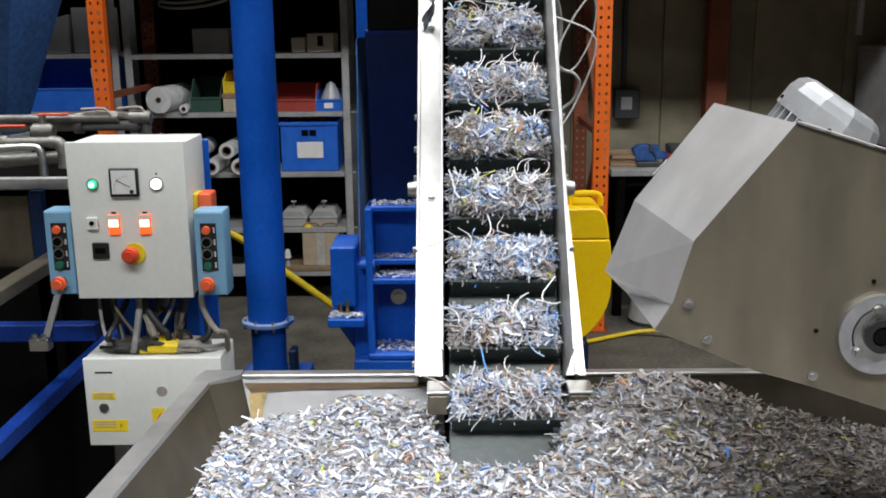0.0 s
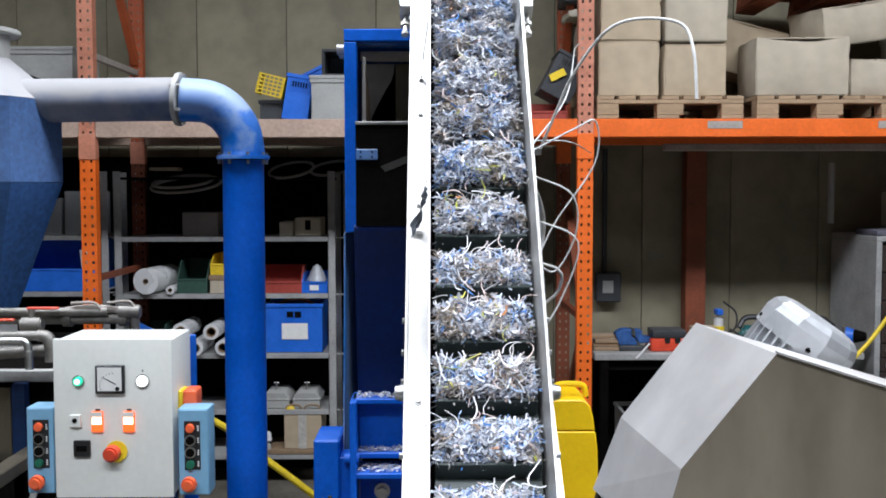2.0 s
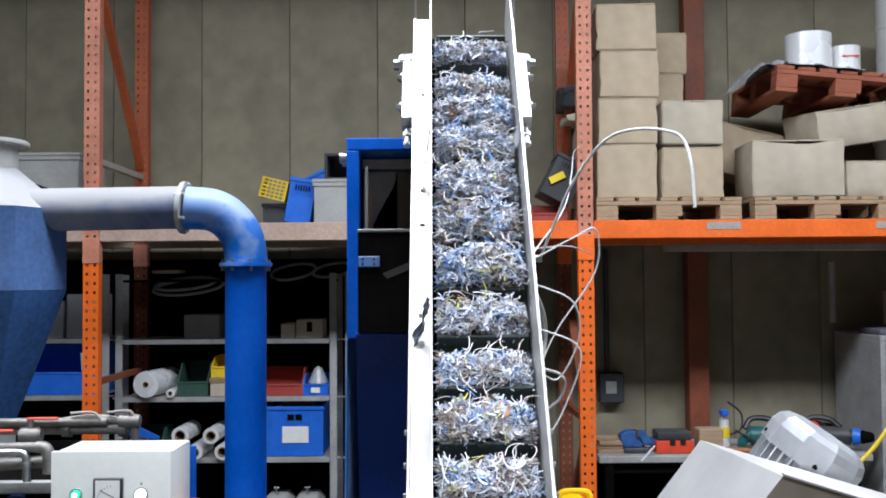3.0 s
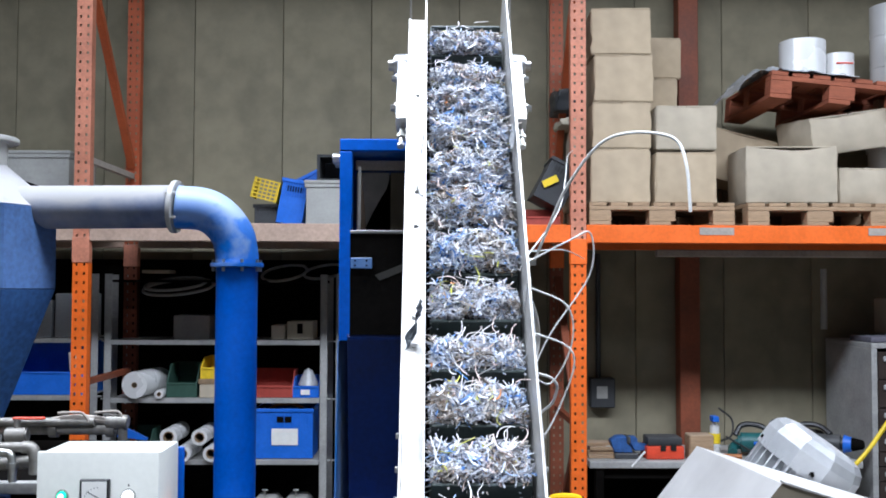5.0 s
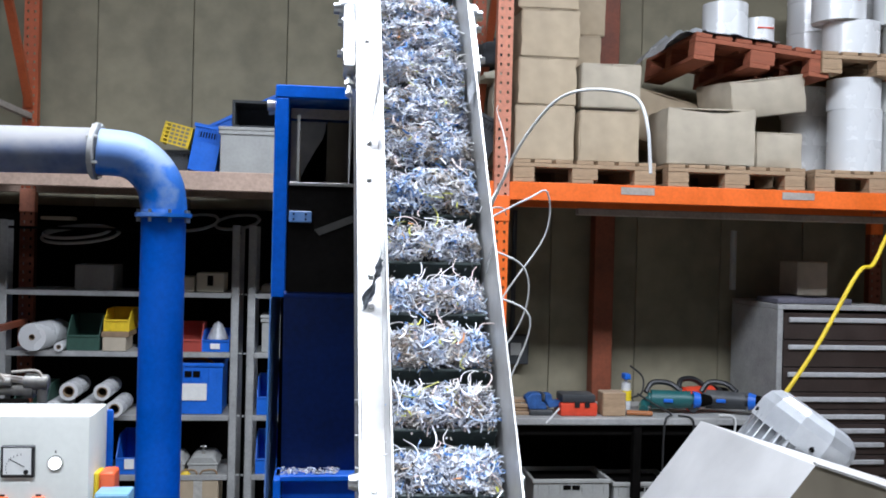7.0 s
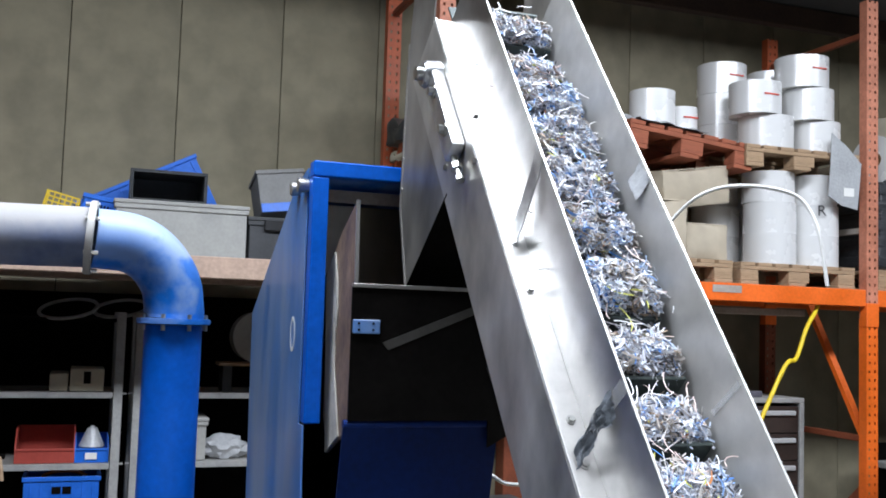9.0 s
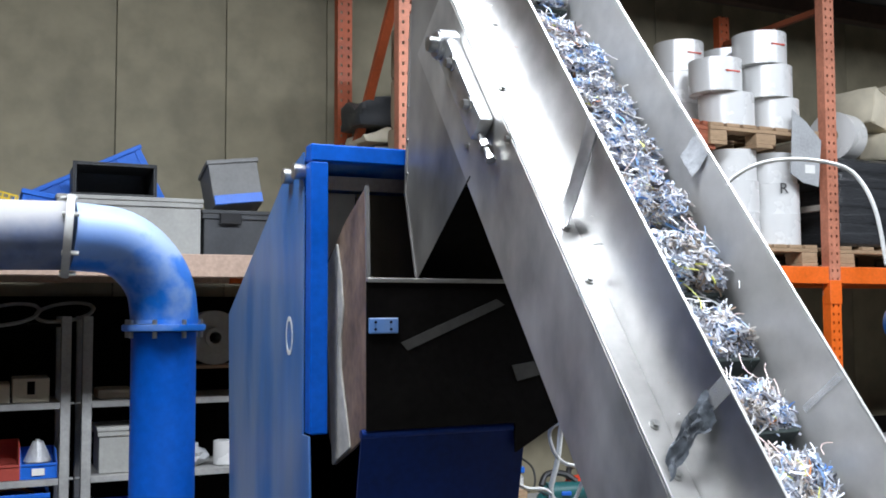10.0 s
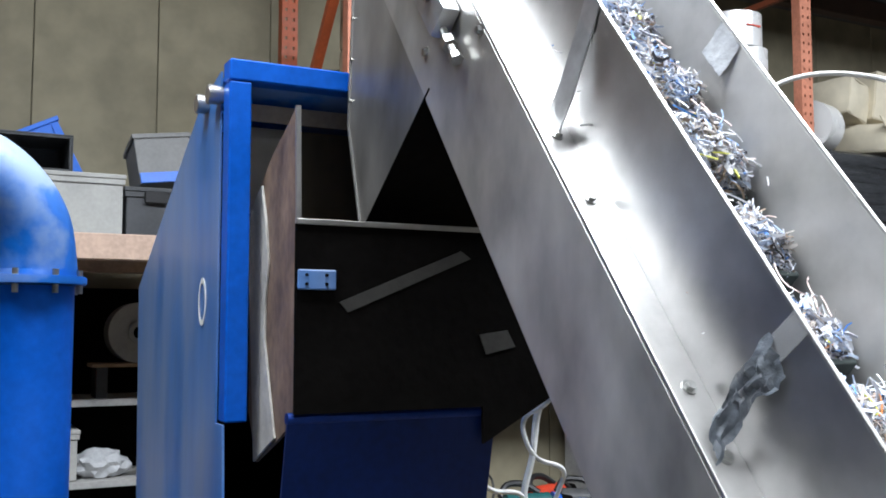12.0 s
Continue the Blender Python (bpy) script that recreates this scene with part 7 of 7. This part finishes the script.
for x in (4.8, 6.44):
    for y in (5.54, 6.06):
        part("leg", box(x - 0.03, x + 0.03, y - 0.03, y + 0.03, 0, 1.06, 0.003), DARK, ob)
for i in range(4):
    solo("scrap_bar", box(4.85 + 0.1 * i, 5.45 + 0.14 * i, 5.56 + 0.1 * i, 5.59 + 0.1 * i, 1.101, 1.125, 0.003), ZINC if i % 2 else DARK, (5.1 + 0.1 * i, 5.58 + 0.1 * i, 1.101), "loose steel bar lying on a side bench", "steel bar", "scrap bars")
crate(4.98, 5.6, 5.35, 5.75, 0.55, 0.93, CRATE_BLUE, "blue crate under the side bench", ribs=False)
solo("crate_stand", box(4.96, 5.62, 5.34, 5.76, 0, 0.548, 0.004), CRATE_DARK, (5.3, 5.5, 0), "dark block stand under a blue crate", "stand")
solo("strip_light", box(1.72, 3.6, 5.42, 5.48, 2.05, 2.09, 0.005), DUSTY_BEAM, (2.6, 5.45, 2.05), "unlit dusty strip light under the beam", "lamp")
solo("hanging_tube", tube((2.93, 6.1, 1.62), (2.93, 6.1, 2.0), 0.02, n=12), CRATE_GREY, (2.93, 6.1, 1.62), "grey tube hanging by the wall", "tube")

# ---- hoses and cables ----
solo("air_hose", hose([(3.70, 5.40, 2.20), (3.608, 5.33, 2.105), (3.48, 5.27, 1.978), (3.368, 5.22, 1.812), (3.255, 5.18, 1.76), (3.027, 5.15, 1.383), (2.858, 5.15, 1.129), (2.731, 5.15, 0.966), (2.543, 5.15, 0.79), (2.455, 5.15, 0.703), (2.1, 5.1, 0.34), (1.75, 5.1, 0.10), (1.45, 5.2, 0.02), (1.14, 5.03, 0.02), (0.8, 4.9, 0.02)], 0.012, 10, 7), YELLOW_HOSE, (1.5, 5.0, 0), "bright yellow air hose hanging across to the floor", "hose")
solo("air_hose", hose([(-0.75, 3.9, 0.98), (-0.49, 4.0, 0.86), (-0.28, 4.0, 0.70), (-0.05, 4.0, 0.52), (0.2, 4.1, 0.25), (0.5, 4.3, 0.03), (0.9, 4.5, 0.02)], 0.015, 10, 7), YELLOW_HOSE, (0.5, 4.3, 0), "bright yellow air hose running down to the floor", "hose")
ob = thing("bent_conduit", (0.722, 2.68, 1.93), "white plastic conduit arching off the conveyor side", "conduit")
part("conduit", hose([(0.733, 2.68, 1.943), (0.778, 2.66, 2.053), (0.814, 2.64, 2.138), (0.872, 2.61, 2.228), (0.919, 2.57, 2.272), (0.978, 2.524, 2.284), (1.05, 2.48, 2.273), (1.088, 2.454, 2.246), (1.10, 2.42, 2.175), (1.102, 2.397, 2.061)], 0.0042, 12, 6), CABLE_WHITE, ob)
part("clip", box(0.686, 0.738, 2.672, 2.690, 1.930, 1.950, 0.002), ZINC, ob)
for i, p in enumerate((((0.684, 2.42, 1.93), (0.80, 2.45, 1.99), (0.86, 2.48, 2.01), (0.86, 2.5, 1.90), (0.75, 2.48, 1.74), (0.684, 2.45, 1.60)),
                       ((0.684, 2.40, 1.87), (0.79, 2.42, 1.82), (0.805, 2.45, 1.72), (0.75, 2.45, 1.62), (0.684, 2.4, 1.66)),
                       ((0.684, 2.45, 1.94), (0.83, 2.9, 2.10), (0.95, 3.6, 2.28), (1.10, 4.6, 2.50), (1.22, 5.25, 2.62)),
                       ((0.684, 2.45, 1.96), (0.95, 3.6, 2.01), (1.28, 5.24, 2.03)),
                       ((0.684, 2.36, 1.76), (0.80, 2.38, 1.70), (0.76, 2.4, 1.55), (0.684, 2.36, 1.44)))):
    solo("signal_cable", hose(p, 0.0024, 8, 6), CABLE_WHITE, p[0], "thin pale cable looping beside the conveyor", "cable", "conveyor cables")
ob = thing("blue_duct", (4.2, 4.5, 1.8), "thick blue duct end with a rounded dusty cap", "duct")
part("run", hose([(5.2, 4.45, 1.80), (4.4, 4.48, 1.86), (3.85, 4.5, 1.90), (3.62, 4.5, 1.90)], 0.115, 28, 6), DUCT_BLUE, ob)
bm = bmesh.new()
bmesh.ops.create_uvsphere(bm, u_segments=24, v_segments=14, radius=0.115)
bm.transform(Matrix.Translation((3.61, 4.5, 1.90)) @ Matrix.Diagonal((0.75, 1, 1, 1)))
part("cap", bm, DUCT_BLUE, ob)
for k in range(26):
    x = 3.64 + 0.045 * k
    part("rib", ring((x, 4.5 - 0.03 * max(0, x - 3.9), 1.90 - 0.062 * max(0, x - 3.85)), (x + 0.014, 4.5 - 0.03 * max(0, x - 3.9), 1.90 - 0.062 * max(0, x - 3.85)), 0.1172, 0.112, 28), DUCT_BLUE, ob)
for x in (4.1, 5.0):
    solo("duct_post", box(x - 0.03, x + 0.03, 4.45, 4.51, 0, 1.76, 0.003), NAVY, (x, 4.48, 0), "dark steel post under a duct", "post", "duct posts")
for p in (((0.700, 2.75, 1.950), (0.750, 3.00, 1.740), (0.752, 3.12, 1.679), (0.755, 3.12, 1.630), (0.785, 3.12, 1.593), (0.844, 3.12, 1.568), (0.850, 3.16, 1.500), (0.740, 3.18, 1.250), (0.690, 3.20, 0.020)),
          ((0.700, 2.75, 1.920), (0.765, 3.00, 1.800), (0.789, 3.12, 1.698), (0.772, 3.12, 1.601), (0.752, 3.12, 1.534), (0.747, 3.12, 1.479), (0.690, 3.13, 1.200), (0.660, 3.15, 0.020)),
          ((0.700, 2.75, 1.900), (0.772, 3.00, 1.790), (0.797, 3.14, 1.698), (0.780, 3.14, 1.601), (0.760, 3.14, 1.534), (0.755, 3.14, 1.479), (0.680, 3.14, 1.200), (0.640, 3.16, 0.020)),
          ((0.615, 3.30, 1.400), (0.630, 3.20, 1.570), (0.640, 3.12, 1.560), (0.679, 3.12, 1.537), (0.736, 3.12, 1.528), (0.768, 3.12, 1.494), (0.788, 3.12, 1.473), (0.710, 3.13, 1.250), (0.670, 3.15, 0.020))):
    solo("drive_cable", hose(p, 0.005, 8, 6), CABLE_WHITE, p[0], "pale drive cable behind the granulator", "cable", "drive cables")

# ---- wash tank and pipework beside the panel ----
ob = thing("wash_tank", (-1.1, 2.95, 0), "dark steel wash tank with blue corner post", "tank")
part("shell", box(-1.6, -0.70, 2.80, 3.6, 0.35, 1.30, 0.006), DARK, ob)
part("rim", box(-1.62, -0.68, 2.77, 2.80, 1.27, 1.305, 0.003), SHELF, ob)
part("corner_post", box(-0.80, -0.76, 2.74, 2.775, 0.0, 1.27, 0.003), NAVY, ob)
part("side_sheet", box(-1.6, -0.82, 2.785, 2.797, 0.95, 1.25, 0.002), STEEL_DIRTY_SHADED, ob)
ob = thing("valve_pipework", (-0.7, 2.65, 1.3), "galvanised pipes with red-handled valves", "pipework")
part("pipe", tube((-1.4, 2.72, 1.465), (-0.44, 2.72, 1.465), 0.017, n=16), PIPE_STEEL, ob)
part("pipe", tube((-1.4, 2.62, 1.345), (-0.60, 2.66, 1.385), 0.018, n=16), PIPE_STEEL, ob)
part("pipe", tube((-1.4, 2.58, 1.43), (-0.64, 2.60, 1.432), 0.014, n=16), PIPE_STEEL, ob)
part("elbow", hose([(-0.66, 2.60, 1.432), (-0.635, 2.60, 1.428), (-0.625, 2.60, 1.40), (-0.625, 2.60, 1.36)], 0.017, 12, 4), PIPE_STEEL, ob)
for x, y, z in ((-0.80, 2.60, 1.43), (-0.70, 2.66, 1.455), (-0.95, 2.60, 1.43)):
    v = part("valve", tube((x - 0.03, y, z), (x + 0.03, y, z), 0.022, n=12, bevel=0.004), PIPE_STEEL, ob, "chromed ball valve")
    part("stem", tube((x, y, z + 0.018), (x, y, z + 0.045), 0.009, n=10), PIPE_STEEL, v)
    part("lever", box(x - 0.012, x + 0.075, y - 0.008, y + 0.008, z + 0.043, z + 0.050, 0.002, m=None), RED, v, "red valve lever")
for x in (-0.62, -0.46):
    part("clamp", ring((x - 0.012, 2.72, 1.465), (x + 0.012, 2.72, 1.465), 0.024, 0.0165, 14), PIPE_STEEL, ob)
part("pipe", tube((-1.4, 2.68, 1.487), (-0.50, 2.70, 1.487), 0.012, n=14), PIPE_STEEL, ob)
part("tee", tube((-0.47, 2.71, 1.487), (-0.41, 2.71, 1.484), 0.021, n=14, bevel=0.003), PIPE_STEEL, ob)
part("drop_pipe", tube((-0.425, 2.71, 1.487), (-0.425, 2.71, 1.30), 0.013, n=14), PIPE_STEEL, ob)
part("handle_rod", hose([(-0.60, 2.69, 1.512), (-0.54, 2.69, 1.514), (-0.52, 2.69, 1.50), (-0.515, 2.69, 1.487)], 0.004, 8, 4), DUSTY_BEAM, ob)
part("handle_rod", hose([(-0.50, 2.70, 1.512), (-0.44, 2.70, 1.516), (-0.425, 2.70, 1.50), (-0.42, 2.70, 1.487)], 0.004, 8, 4), DUSTY_BEAM, ob)
we = part("zinc_elbow", hose([(-0.80, 2.58, 1.418), (-0.71, 2.59, 1.420), (-0.688, 2.59, 1.412), (-0.682, 2.59, 1.385), (-0.682, 2.59, 1.34)], 0.011, 14, 5), ZINC, ob, "bright zinc elbow")
part("socket", ring((-0.682, 2.59, 1.378), (-0.682, 2.59, 1.392), 0.016, 0.0105, 16), ZINC, we)
part("old_rope", hose([(-0.62, 2.70, 1.49), (-0.55, 2.70, 1.498), (-0.48, 2.71, 1.49), (-0.43, 2.71, 1.475)], 0.010, 8, 4), DUSTY_BEAM, ob)
ob = thing("blue_trough", (-0.75, 2.3, 0), "dark blue trough frame beside the panel", "trough")
part("top_rail", box(-0.675, -0.635, 1.4, 3.0, 0.735, 0.782, 0.004), TROUGH_BLUE, ob, "worn blue top rail")
part("wall", box(-0.665, -0.655, 1.4, 3.0, 0.1, 0.735, 0.002), DARK, ob)
part("far_rail", box(-0.74, -0.69, 1.9, 2.9, 1.06, 1.10, 0.004), STEEL_DIRTY_SHADED, ob, "grimy grey far rail")
part("far_wall", box(-1.4, -0.74, 2.74, 2.76, 0.1, 1.04, 0.002), DARK, ob)
part("cross_rail", box(-0.9, -0.53, 2.46, 2.50, 0.90, 0.95, 0.004), TROUGH_BLUE, ob)
part("clamp_block", box(-0.71, -0.655, 2.44, 2.475, 0.88, 0.915, 0.003), ZINC, ob)
part("clamp_bolt", bolt((-0.695, 2.45, 0.915), (0, 0, 1), 0.009, 0.012), ZINC, ob)
part("clamp_bolt", bolt((-0.67, 2.45, 0.915), (0, 0, 1), 0.009, 0.012), ZINC, ob)
part("stay", prism([(-0.675, 0.915), (-0.655, 0.915), (-0.60, 1.07), (-0.617, 1.07)], "y", 2.45, 2.458, 0.001), SHELF, ob)
for y in (1.5, 2.9):
    part("leg", box(-0.675, -0.635, y, y + 0.04, 0, 0.735, 0.003), NAVY, ob)


# ---- what moves: the belt and its load climb slowly ----
def motions():
    for ob in [BELT_OB] + CLUMPS:
        m = ob.matrix_basis.copy()
        walk(ob, [(t, Matrix.Translation(SLOPE * (BELT_SPEED * t)) @ m) for t in (0, 6, 12)])


motions()
